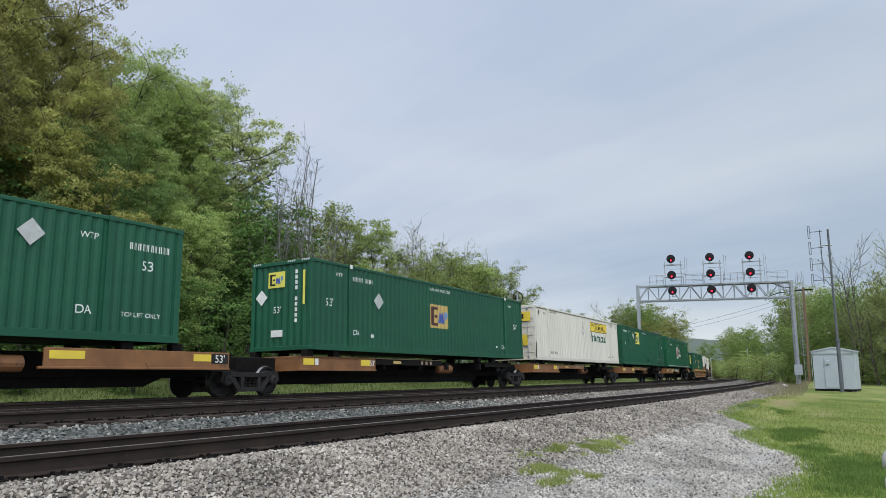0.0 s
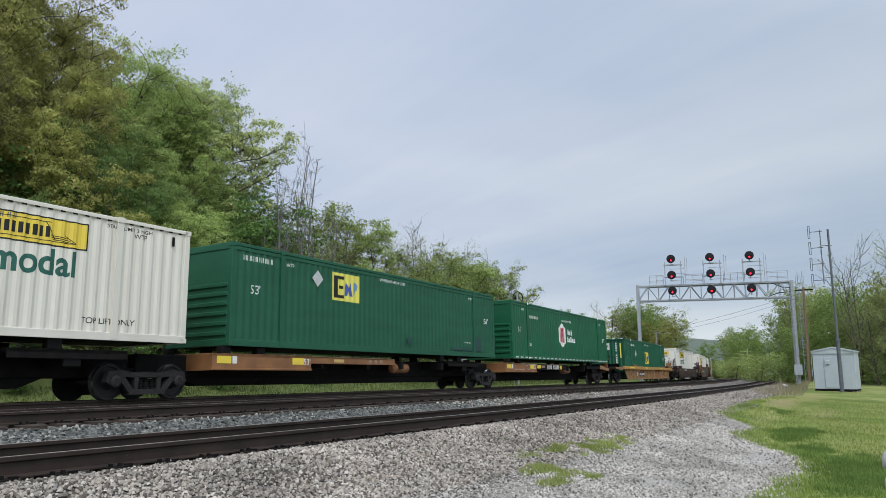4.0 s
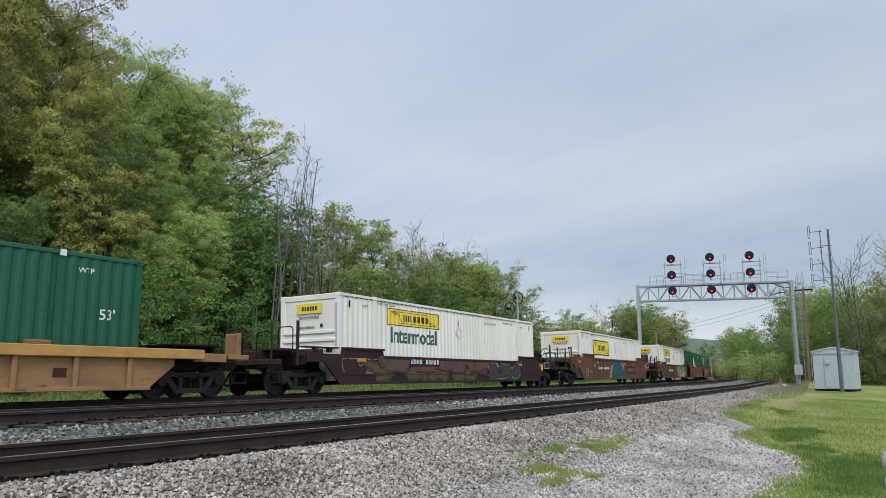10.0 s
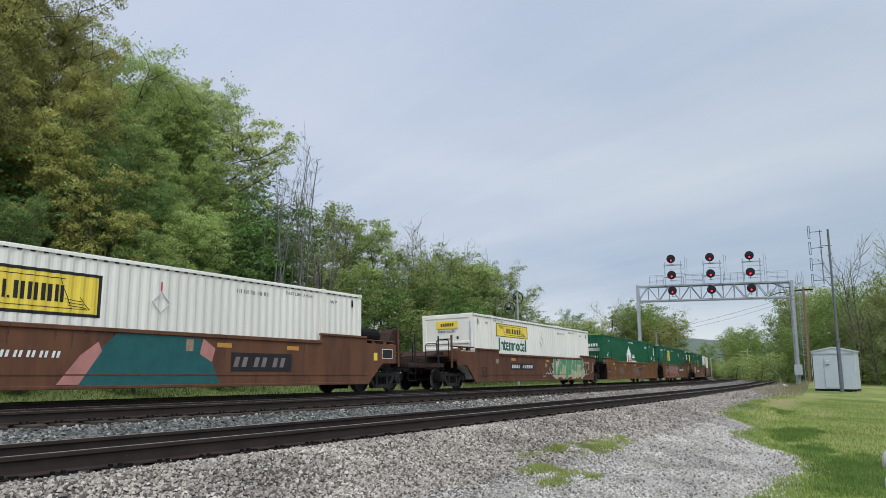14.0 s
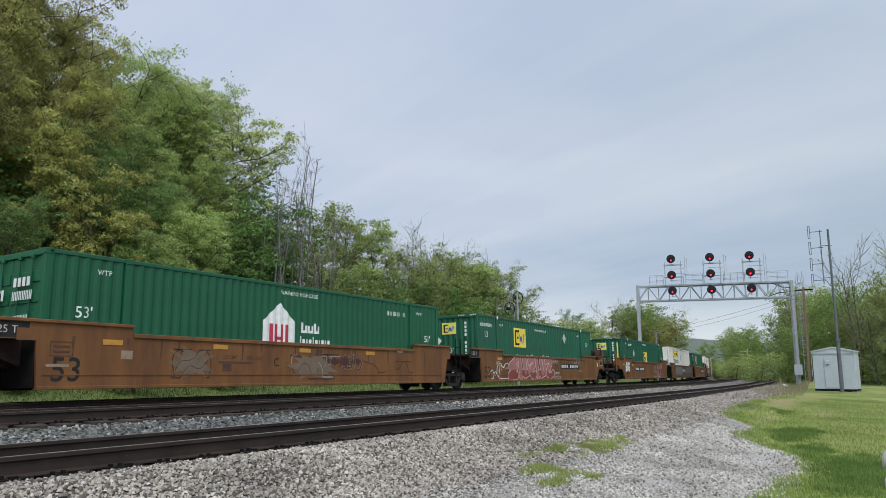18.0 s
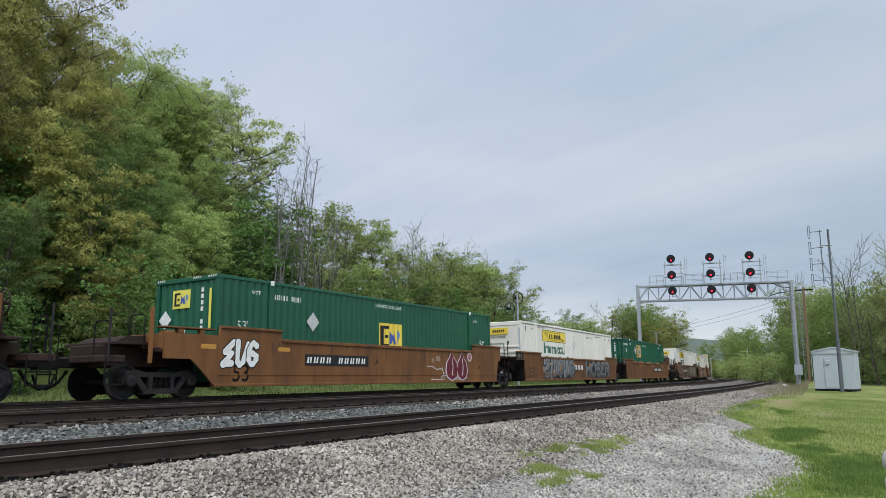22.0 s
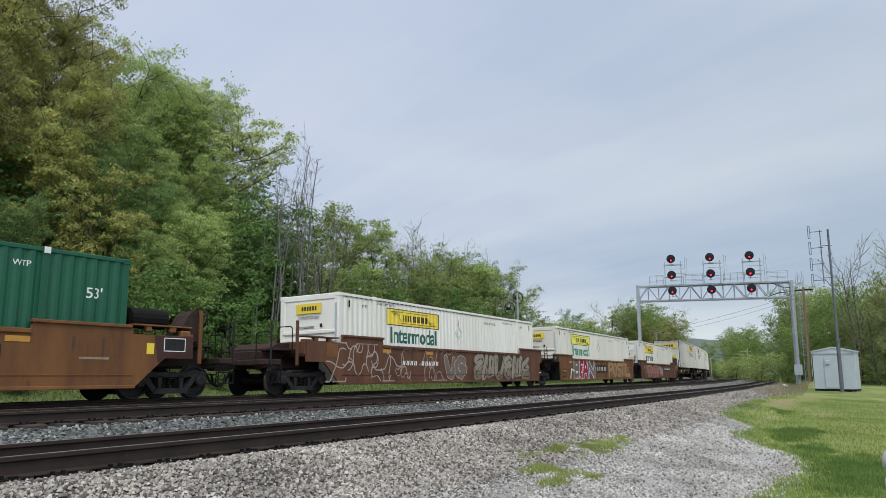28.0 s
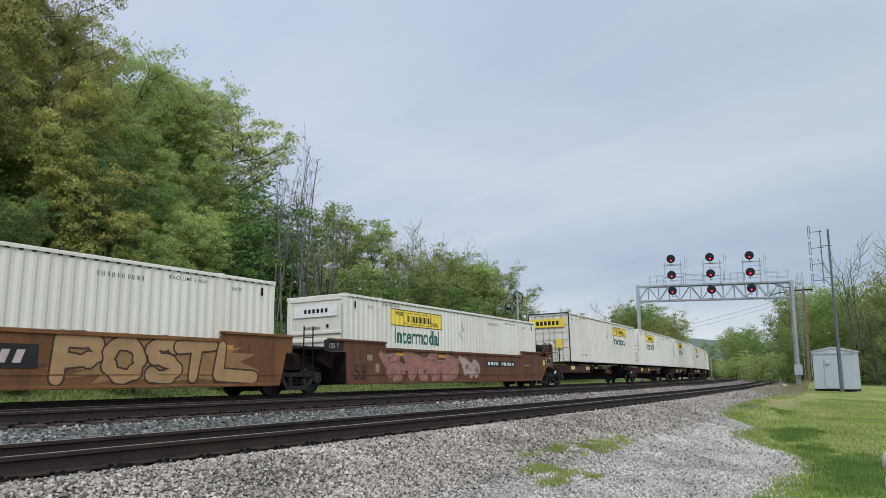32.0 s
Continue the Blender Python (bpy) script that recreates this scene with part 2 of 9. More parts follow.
def stone_stuff(name, tones, patch=0.25):
    """Broken stones: each takes one of several tones, with broad dirty and clean patches over all."""
    m = bpy.data.materials.new(name)
    m.use_nodes = True
    n, l = m.node_tree.nodes, m.node_tree.links
    p = n["Principled BSDF"]
    p.inputs["Roughness"].default_value, p.inputs["Specular IOR Level"].default_value = 0.92, 0.2
    g = n.new("ShaderNodeNewGeometry")
    rp = n.new("ShaderNodeValToRGB")
    while len(rp.color_ramp.elements) < len(tones):
        rp.color_ramp.elements.new(0.5)
    for i, (e, c) in enumerate(zip(rp.color_ramp.elements, tones)):
        e.position, e.color = i / len(tones), (*c, 1)
    rp.color_ramp.interpolation = 'CONSTANT'
    l.new(g.outputs["Random Per Island"], rp.inputs[0])
    tc = n.new("ShaderNodeTexCoord")
    broad, fine = n.new("ShaderNodeTexNoise"), n.new("ShaderNodeTexNoise")
    broad.inputs["Scale"].default_value, broad.inputs["Detail"].default_value = 0.9, 4
    fine.inputs["Scale"].default_value, fine.inputs["Detail"].default_value = 70, 3
    l.new(tc.outputs["Object"], broad.inputs["Vector"]); l.new(tc.outputs["Object"], fine.inputs["Vector"])
    mr = n.new("ShaderNodeMapRange")
    mr.inputs["From Min"].default_value, mr.inputs["From Max"].default_value = 0.35, 0.65
    mr.inputs["To Min"].default_value, mr.inputs["To Max"].default_value = 1 - patch, 1 + patch
    l.new(broad.outputs["Fac"], mr.inputs["Value"])
    hs = n.new("ShaderNodeHueSaturation")
    l.new(mr.outputs[0], hs.inputs["Value"]); l.new(rp.outputs[0], hs.inputs["Color"])
    l.new(hs.outputs[0], p.inputs["Base Color"])
    bn = n.new("ShaderNodeBump")
    bn.inputs["Strength"].default_value, bn.inputs["Distance"].default_value = 0.4, 0.01
    l.new(fine.outputs["Fac"], bn.inputs["Height"]); l.new(bn.outputs[0], p.inputs["Normal"])
    return m


def leaf_stuff(name, a, b, through=0.42):
    """Thin leaves: some light passes, each leaf a little different."""
    m = bpy.data.materials.new(name)
    m.use_nodes = True
    n, l = m.node_tree.nodes, m.node_tree.links
    n.remove(n["Principled BSDF"])
    g = n.new("ShaderNodeNewGeometry")
    rp = n.new("ShaderNodeValToRGB")
    rp.color_ramp.elements[0].color, rp.color_ramp.elements[1].color = (*a, 1), (*b, 1)
    tc = n.new("ShaderNodeTexCoord")
    nz = n.new("ShaderNodeTexNoise")
    nz.inputs["Scale"].default_value, nz.inputs["Detail"].default_value = 0.55, 3
    l.new(tc.outputs["Object"], nz.inputs["Vector"])
    tint = n.new("ShaderNodeTexNoise")
    tint.inputs["Scale"].default_value, tint.inputs["Detail"].default_value = 1.1, 2
    l.new(tc.outputs["Object"], tint.inputs["Vector"])
    blend = n.new("ShaderNodeMix"); blend.inputs["Factor"].default_value = 0.22
    l.new(tint.outputs["Fac"], blend.inputs["A"]); l.new(g.outputs["Random Per Island"], blend.inputs["B"])
    l.new(blend.outputs[0], rp.inputs[0])
    oi = n.new("ShaderNodeObjectInfo")
    ad = n.new("ShaderNodeMath"); ad.operation = 'MULTIPLY_ADD'; ad.inputs[1].default_value = 0.35
    l.new(oi.outputs["Random"], ad.inputs[0]); l.new(nz.outputs["Fac"], ad.inputs[2])
    mr = n.new("ShaderNodeMapRange")
    mr.inputs["From Min"].default_value, mr.inputs["From Max"].default_value = 0.3, 1.0
    mr.inputs["To Min"].default_value, mr.inputs["To Max"].default_value = 0.65, 1.35
    l.new(ad.outputs[0], mr.inputs["Value"])
    hs = n.new("ShaderNodeHueSaturation")
    l.new(mr.outputs[0], hs.inputs["Value"]); l.new(rp.outputs[0], hs.inputs["Color"])
    d, t = n.new("ShaderNodeBsdfDiffuse"), n.new("ShaderNodeBsdfTranslucent")
    l.new(hs.outputs[0], d.inputs[0]); l.new(hs.outputs[0], t.inputs[0])
    mx = n.new("ShaderNodeMixShader"); mx.inputs[0].default_value = through
    l.new(d.outputs[0], mx.inputs[1]); l.new(t.outputs[0], mx.inputs[2])
    l.new(mx.outputs[0], n["Material Output"].inputs[0])
    return m


def glowing(name, colour, strength):
    m = bpy.data.materials.new(name)
    m.use_nodes = True
    p = m.node_tree.nodes["Principled BSDF"]
    p.inputs["Base Color"].default_value = (*colour, 1)
    p.inputs["Emission Color"].default_value = (*colour, 1)
    p.inputs["Emission Strength"].default_value = strength
    return m


GREEN = surface("green_container_paint", (0.008, 0.086, 0.043), (0.007, 0.070, 0.037), rough=0.5, scale=0.6, stretch=(0.4, 1, 2.2), bump=0.05, vary=0.1, spec=0.35)
GREEN_HUB = surface("bright_green_container_paint", (0.005, 0.092, 0.038), (0.004, 0.077, 0.033), rough=0.5, scale=0.6, stretch=(0.4, 1, 2.2), bump=0.05, vary=0.08, spec=0.35)
GREEN_OLD = surface("faded_green_container_paint", (0.014, 0.092, 0.048), (0.009, 0.072, 0.036), rough=0.6, scale=0.9, stretch=(0.5, 1, 2.5), bump=0.06, spec=0.3)
WHITE = surface("white_container_paint", (0.73, 0.70, 0.625), (0.64, 0.61, 0.54), rough=0.5, scale=0.8, stretch=(1.0, 1, 0.18), bump=0.04, vary=0.05, spec=0.35, spots=(0.45, 0.38, 0.28), spot_at=0.72)
CREAM = surface("cream_container_paint", (0.66, 0.625, 0.545), (0.58, 0.545, 0.465), rough=0.55, scale=0.8, stretch=(1, 1, 0.2), bump=0.04, vary=0.04, spots=(0.35, 0.28, 0.2), spot_at=0.72, spec=0.35)
IVORY = surface("ivory_container_paint", (0.66, 0.63, 0.545), (0.57, 0.54, 0.455), rough=0.55, scale=0.8, stretch=(1, 1, 0.2), bump=0.04, spots=(0.38, 0.31, 0.22), spot_at=0.7, spec=0.35)
GREY_INK = surface("faded_black_stencil", (0.10, 0.10, 0.10), (0.2, 0.2, 0.19), rough=0.6, scale=9)
YELLOW = surface("yellow_sign_paint", (0.74, 0.55, 0.05), (0.66, 0.48, 0.05), rough=0.5, scale=2)
PALE_YELLOW = surface("faded_yellow_sign_paint", (0.70, 0.64, 0.10), (0.62, 0.55, 0.09), rough=0.55, scale=2)
TAN_YELLOW = surface("weathered_yellow_sign_paint", (0.52, 0.36, 0.11), (0.45, 0.31, 0.1), rough=0.6, scale=2)
BLACK = surface("black_paint", (0.012, 0.012, 0.013), (0.02, 0.019, 0.018), rough=0.6, spec=0.25)
BLUE = surface("blue_lettering", (0.03, 0.06, 0.30), (0.05, 0.1, 0.32), rough=0.55)
STEEL_BLUE = surface("pale_blue_lettering", (0.10, 0.22, 0.45), (0.14, 0.25, 0.42), rough=0.55)
RED = surface("red_paint", (0.42, 0.02, 0.045), (0.36, 0.02, 0.04), rough=0.55)
PLACARD = surface("scuffed_placard_sheet", (0.50, 0.51, 0.50), (0.40, 0.40, 0.39), rough=0.45, scale=5)
OFF_WHITE = surface("white_lettering", (0.74, 0.74, 0.71), (0.6, 0.6, 0.57), rough=0.6, scale=6)
DARK_GREEN = surface("dark_green_lettering", (0.008, 0.085, 0.06), (0.01, 0.1, 0.07), rough=0.55)
MINT = surface("faded_green_lettering", (0.05, 0.24, 0.16), (0.04, 0.2, 0.13), rough=0.55)
BROWN = surface("oxide_brown_car_paint", (0.125, 0.053, 0.027), (0.070, 0.031, 0.018), rough=0.65, scale=1.1, stretch=(1.7, 1, 0.45), bump=0.12, grain=45, vary=0.12, spots=(0.045, 0.022, 0.017), spot_at=0.6, spec=0.22)
ORANGE = surface("orange_brown_car_paint", (0.185, 0.080, 0.025), (0.105, 0.045, 0.019), rough=0.65, scale=1.0, stretch=(1.7, 1, 0.45), bump=0.12, grain=45, vary=0.1, spots=(0.09, 0.035, 0.02), spot_at=0.62, spec=0.25)
MAROON_BROWN = surface("maroon_brown_car_paint", (0.034, 0.0155, 0.0145), (0.021, 0.011, 0.011), rough=0.6, scale=1.2, stretch=(0.5, 1, 1.6), bump=0.12, grain=45, spots=(0.09, 0.045, 0.036), spot_at=0.66, spec=0.2)
DARK_BROWN = surface("dark_brown_car_paint", (0.062, 0.028, 0.022), (0.036, 0.018, 0.016), rough=0.7, scale=1.2, stretch=(0.5, 1, 1.6), bump=0.12, grain=45, spots=(0.12, 0.06, 0.045), spot_at=0.63, spec=0.2)
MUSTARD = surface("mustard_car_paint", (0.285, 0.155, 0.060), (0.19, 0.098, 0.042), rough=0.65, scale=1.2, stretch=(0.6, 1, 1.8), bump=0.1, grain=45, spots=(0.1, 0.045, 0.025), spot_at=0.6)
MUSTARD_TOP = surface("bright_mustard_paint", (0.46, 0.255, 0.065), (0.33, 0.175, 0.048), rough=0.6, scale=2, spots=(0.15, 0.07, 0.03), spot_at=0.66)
SPINE = surface("tan_brown_car_paint", (0.245, 0.108, 0.036), (0.155, 0.066, 0.026), rough=0.65, scale=1.5, bump=0.1, vary=0.1, spots=(0.06, 0.03, 0.02), spot_at=0.62)
RUSTY = surface("dirty_rust_brown_steel", (0.046, 0.027, 0.021), (0.020, 0.0145, 0.013), rough=0.8, scale=3, bump=0.25, grain=60, spec=0.15, spots=(0.075, 0.04, 0.027), spot_at=0.64)
GRIME = surface("grimy_cast_steel", (0.012, 0.0105, 0.010), (0.0065, 0.006, 0.006), rough=0.8, metal=0.0, scale=4, bump=0.25, grain=70, spec=0.1)
IRON = surface("dusty_truck_steel", (0.031, 0.028, 0.0275), (0.017, 0.0155, 0.015), rough=0.75, scale=4, bump=0.25, grain=70, spec=0.15)
WHEEL = surface("rust_dark_wheel_steel", (0.017, 0.0155, 0.015), (0.010, 0.0093, 0.009), rough=0.55, metal=0.1, scale=6, bump=0.1, spec=0.2)
TREAD = surface("polished_wheel_tread", (0.5, 0.48, 0.46), (0.4, 0.38, 0.36), rough=0.3, metal=1.0)
RAIL_SIDE = surface("rusty_rail_steel", (0.040, 0.028, 0.022), (0.025, 0.0185, 0.0155), rough=0.75, metal=0.0, scale=3, bump=0.15, grain=90, spots=(0.07, 0.042, 0.03), spot_at=0.66, spec=0.2)
RAIL_TOP = surface("worn_rail_head", (0.42, 0.38, 0.35), (0.30, 0.26, 0.23), rough=0.38, metal=0.85, scale=8, stretch=(0.2, 1, 1))
WOOD = surface("weathered_tie_wood", (0.062, 0.048, 0.038), (0.035, 0.028, 0.024), rough=0.9, scale=4, stretch=(6, 1, 6), bump=0.5, grain=30, vary=0.25, spec=0.15)
GALV = surface("galvanised_steel", (0.34, 0.36, 0.38), (0.26, 0.275, 0.29), rough=0.55, metal=0.2, scale=4, bump=0.05)
ALU = surface("painted_hut_metal", (0.40, 0.435, 0.465), (0.35, 0.385, 0.415), rough=0.5, scale=1.5, bump=0.03)
ALU_ROOF = surface("hut_roof_metal", (0.42, 0.455, 0.48), (0.37, 0.40, 0.42), rough=0.45, scale=2)
POLE_WOOD = surface("brown_pole_wood", (0.20, 0.135, 0.075), (0.13, 0.09, 0.052), rough=0.85, scale=5, stretch=(4, 4, 0.3), bump=0.3, grain=30)
CONCRETE = surface("pale_concrete", (0.46, 0.45, 0.42), (0.38, 0.37, 0.34), rough=0.9, scale=4, bump=0.3)
BARK = surface("grey_brown_bark", (0.085, 0.070, 0.056), (0.045, 0.038, 0.031), rough=0.95, scale=3, stretch=(3, 3, 0.6), bump=0.6, grain=25)
PALE_BARK = surface("pale_dead_bark", (0.21, 0.20, 0.182), (0.125, 0.117, 0.108), rough=0.95, scale=3, stretch=(3, 3, 0.6), bump=0.5, grain=25)
RED_GLOW = glowing("red_signal_light", (1.0, 0.02, 0.055), 2.2)
TARGET = surface("dull_black_target", (0.004, 0.004, 0.0055), (0.007, 0.007, 0.009), rough=0.9)
DARK_GALV = surface("dark_grey_pole_steel", (0.115, 0.125, 0.14), (0.085, 0.092, 0.105), rough=0.55, metal=0.2, scale=4, bump=0.05)
PATCH_GREEN = surface("dark_repair_paint", (0.006, 0.045, 0.040), (0.005, 0.036, 0.034), rough=0.5)
# darker than the lawn blades: the bank's shade is put into the colour
BANK = leaf_stuff("bank_grass_blades", (0.070, 0.100, 0.030), (0.125, 0.155, 0.052), 0.3)
LEAF_SPRING = leaf_stuff("spring_green_leaves", (0.178, 0.225, 0.071), (0.275, 0.320, 0.115), 0.38)
# darker maple leaves: shade low in the wood is put into the colour
LEAF_SHADE = leaf_stuff("shade_green_leaves", (0.120, 0.194, 0.061), (0.211, 0.286, 0.104), 0.36)
LEAF_DRY = leaf_stuff("dry_scrub", (0.15, 0.14, 0.08), (0.30, 0.26, 0.17), 0.25)
AMBER = surface("worn_amber_reflector", (0.52, 0.25, 0.03), (0.34, 0.16, 0.03), rough=0.6, scale=5)
LEAF_FAR = leaf_stuff("far_green_leaves", (0.138, 0.210, 0.060), (0.230, 0.305, 0.096), 0.4)
LEAF_FAR_PALE = leaf_stuff("far_pale_leaves", (0.198, 0.236, 0.086), (0.300, 0.330, 0.132), 0.4)
LEAF_OLIVE = leaf_stuff("olive_spring_leaves", (0.225, 0.232, 0.070), (0.375, 0.358, 0.135), 0.4)
LEAF_GREEN = leaf_stuff("fresh_green_leaves", (0.245, 0.325, 0.104), (0.395, 0.468, 0.170), 0.38)
LEAF_LIGHT = leaf_stuff("pale_green_leaves", (0.358, 0.414, 0.171), (0.525, 0.562, 0.253), 0.38)
# darkest leaves; in the wood their colour also carries the shade of gaps
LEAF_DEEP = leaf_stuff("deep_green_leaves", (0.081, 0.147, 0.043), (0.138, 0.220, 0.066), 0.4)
LEAF_GOLD = leaf_stuff("golden_spring_leaves", (0.235, 0.245, 0.068), (0.390, 0.378, 0.128), 0.38)
LEAF_TAN = leaf_stuff("pale_catkins", (0.24, 0.29, 0.115), (0.35, 0.40, 0.17))
GRASS = leaf_stuff("grass_blades", (0.135, 0.195, 0.044), (0.25, 0.30, 0.088), 0.3)


# ---- ground ----
def lot_edge(s):
    """How far towards the lawn the crushed stone reaches, s metres along the line."""
    base = lerp_table([(-60, -16.2), (5, -15.2), (9.4, -15.05), (11.9, -15.28), (13.7, -15.19), (15, -14.5), (16.5, -13.8), (17.5, -13.4), (19, -13.5), (20.4, -13.55), (20.9, -13.0), (22.3, -12.2), (29.6, -12.0), (41.9, -11.7), (400, -11.5)], s)
    return base + 0.16 * noise.noise((s * 0.9, 3.3, 0)) + 0.12 * noise.noise((s * 3.1, 8.3, 0))


def tuft(s, off):
    """Weed patches that grow in the crushed stone."""
    v = -1.0
    for cs, co, rs, ro in ((11.5, -12.25, 1.7, 0.34), (10.2, -12.02, 0.9, 0.24), (9.1, -11.97, 0.5, 0.24), (8.55, -12.5, 0.6, 0.26), (8.0, -12.88, 0.5, 0.22), (8.75, -12.8, 0.45, 0.18), (8.9, -13.08, 0.3, 0.12), (12.7, -12.2, 0.6, 0.18)):
        v = max(v, 1 - math.hypot((s - cs) / rs, (off - co) / ro))
    return v + 0.75 * noise.noise((s * 2.6, off * 3.4, 1.0)) + 0.4 * noise.noise((s * 7, off * 8, 4.0)) + 0.12


DUST = ((9.5, -13.75, 0.9, 0.42), (13.6, -14.4, 2.6, 0.5))   # (along, across, half length, half width)


def dusty(s, off):
    """Where fine pale dust lies on the crushed stone instead of loose pieces."""
    v = 0.0
    for cs, co, rs, ro in DUST:
        v = max(v, 1 - math.hypot((s - cs) / rs, (off - co) / ro))
    return max(0.0, min(1.0, v * 1.3 + 0.25 * noise.noise((s * 1.1, off * 2.2, 6.0)) + 0.2 * noise.noise((s * 4, off * 5, 2.0))))


def ground_material():
    m = bpy.data.materials.new("grass_and_stone")
    m.use_nodes = True
    n, l = m.node_tree.nodes, m.node_tree.links
    p = n["Principled BSDF"]
    p.inputs["Roughness"].default_value = 0.95
    p.inputs["Specular IOR Level"].default_value = 0.2
    tc = n.new("ShaderNodeTexCoord")

    def tex(kind, scale, **kw):
        t = n.new(kind)
        t.inputs["Scale"].default_value = scale
        for k, v in kw.items():
            t.inputs[k].default_value = v
        l.new(tc.outputs["Object"], t.inputs["Vector"])
        return t

    def ramp(src, stops):
        r = n.new("ShaderNodeValToRGB")
        while len(r.color_ramp.elements) < len(stops):
            r.color_ramp.elements.new(0.5)
        for e, (pos, col) in zip(r.color_ramp.elements, stops):
            e.position, e.color = pos, (*col, 1)
        l.new(src, r.inputs[0])
        return r.outputs[0]

    def mixc(fac, a, b):
        x = n.new("ShaderNodeMix"); x.data_type = 'RGBA'
        l.new(fac, x.inputs["Factor"]); l.new(a, x.inputs["A"]); l.new(b, x.inputs["B"])
        return x.outputs["Result"]

    patches = tex("ShaderNodeTexNoise", 0.32, Detail=7.0, Roughness=0.62)
    blades = tex("ShaderNodeTexNoise", 16, Detail=6.0, Roughness=0.7)
    lawn = mixc(blades.outputs["Fac"], ramp(patches.outputs["Fac"], [(0.3, (0.050, 0.085, 0.018)), (0.44, (0.095, 0.130, 0.030)), (0.58, (0.165, 0.175, 0.055))]),
                ramp(patches.outputs["Fac"], [(0.3, (0.125, 0.175, 0.036)), (0.44, (0.195, 0.235, 0.060)), (0.58, (0.29, 0.30, 0.10))]))
    z_dry = n.new("ShaderNodeAttribute"); z_dry.attribute_name = "dry"
    straw = ramp(blades.outputs["Fac"], [(0.3, (0.16, 0.125, 0.06)), (0.7, (0.34, 0.275, 0.14))])
    lawn = mixc(z_dry.outputs["Fac"], lawn, straw)
    z_bank = n.new("ShaderNodeAttribute"); z_bank.attribute_name = "bank"
    lawn = mixc(z_bank.outputs["Fac"], lawn, ramp(blades.outputs["Fac"], [(0.3, (0.075, 0.105, 0.030)), (0.7, (0.135, 0.165, 0.055))]))
    # stone and grit grounds are darkened to put shade between the loose stones
    cells = tex("ShaderNodeTexVoronoi", 22)
    stone = ramp(cells.outputs["Color"], [(0.0, (0.04, 0.035, 0.031)), (0.35, (0.10, 0.088, 0.078)), (0.7, (0.19, 0.170, 0.150)), (1.0, (0.32, 0.292, 0.262))])
    gritcells = tex("ShaderNodeTexVoronoi", 55)
    grit = ramp(gritcells.outputs["Color"], [(0.0, (0.10, 0.091, 0.080)), (0.5, (0.25, 0.232, 0.206)), (1.0, (0.46, 0.43, 0.385))])
    z_stone, z_pale, z_dark = (n.new("ShaderNodeAttribute") for _ in range(3))
    z_stone.attribute_name, z_pale.attribute_name, z_dark.attribute_name = "stone", "pale", "bluish"
    ragged = tex("ShaderNodeTexNoise", 7, Detail=6.0, Roughness=0.7)

    def mask(att):
        a = n.new("ShaderNodeMath"); a.operation = 'ADD'
        l.new(att.outputs["Fac"], a.inputs[0]); l.new(ragged.outputs["Fac"], a.inputs[1])
        r = n.new("ShaderNodeMapRange")
        r.inputs["From Min"].default_value, r.inputs["From Max"].default_value = 0.92, 1.08
        l.new(a.outputs[0], r.inputs["Value"])
        return r.outputs[0]

    blue = ramp(cells.outputs["Color"], [(0.0, (0.04, 0.042, 0.038)), (0.5, (0.095, 0.098, 0.09)), (1.0, (0.22, 0.22, 0.205))])
    z_dust = n.new("ShaderNodeAttribute"); z_dust.attribute_name = "dust"
    powder = ramp(gritcells.outputs["Color"], [(0.0, (0.22, 0.209, 0.190)), (0.5, (0.36, 0.345, 0.318)), (1.0, (0.50, 0.48, 0.445))])
    rocks = mixc(mask(z_dark), mixc(mask(z_pale), stone, mixc(z_dust.outputs["Fac"], grit, powder)), blue)
    l.new(mixc(mask(z_stone), lawn, rocks), p.inputs["Base Color"])
    hgt = n.new("ShaderNodeMix")
    l.new(mask(z_stone), hgt.inputs["Factor"]); l.new(blades.outputs["Fac"], hgt.inputs[2])
    inv = n.new("ShaderNodeMath"); inv.operation = 'SUBTRACT'; inv.inputs[0].default_value = 1.0
    l.new(cells.outputs["Distance"], inv.inputs[1]); l.new(inv.outputs[0], hgt.inputs[3])
    bp = n.new("ShaderNodeBump"); bp.inputs["Strength"].default_value, bp.inputs["Distance"].default_value = 0.9, 0.04
    l.new(hgt.outputs[0], bp.inputs["Height"]); l.new(bp.outputs[0], p.inputs["Normal"])
    return m


GROUND = ground_material()


def parched(s, off):
    """Straw-coloured patches of the lawn."""
    d = 0.0
    for cs, co, rs, ro, top in ((34.5, -12.8, 4.5, 0.9, 1.0), (29.2, -14.6, 3.0, 0.7, 0.6), (40, -13.8, 5, 0.8, 0.5), (24, -13.3, 2.5, 0.4, 0.5)):
        d = max(d, top * max(0.0, 1 - math.hypot((s - cs) / rs, (off - co) / ro)) ** 0.7)
    return d


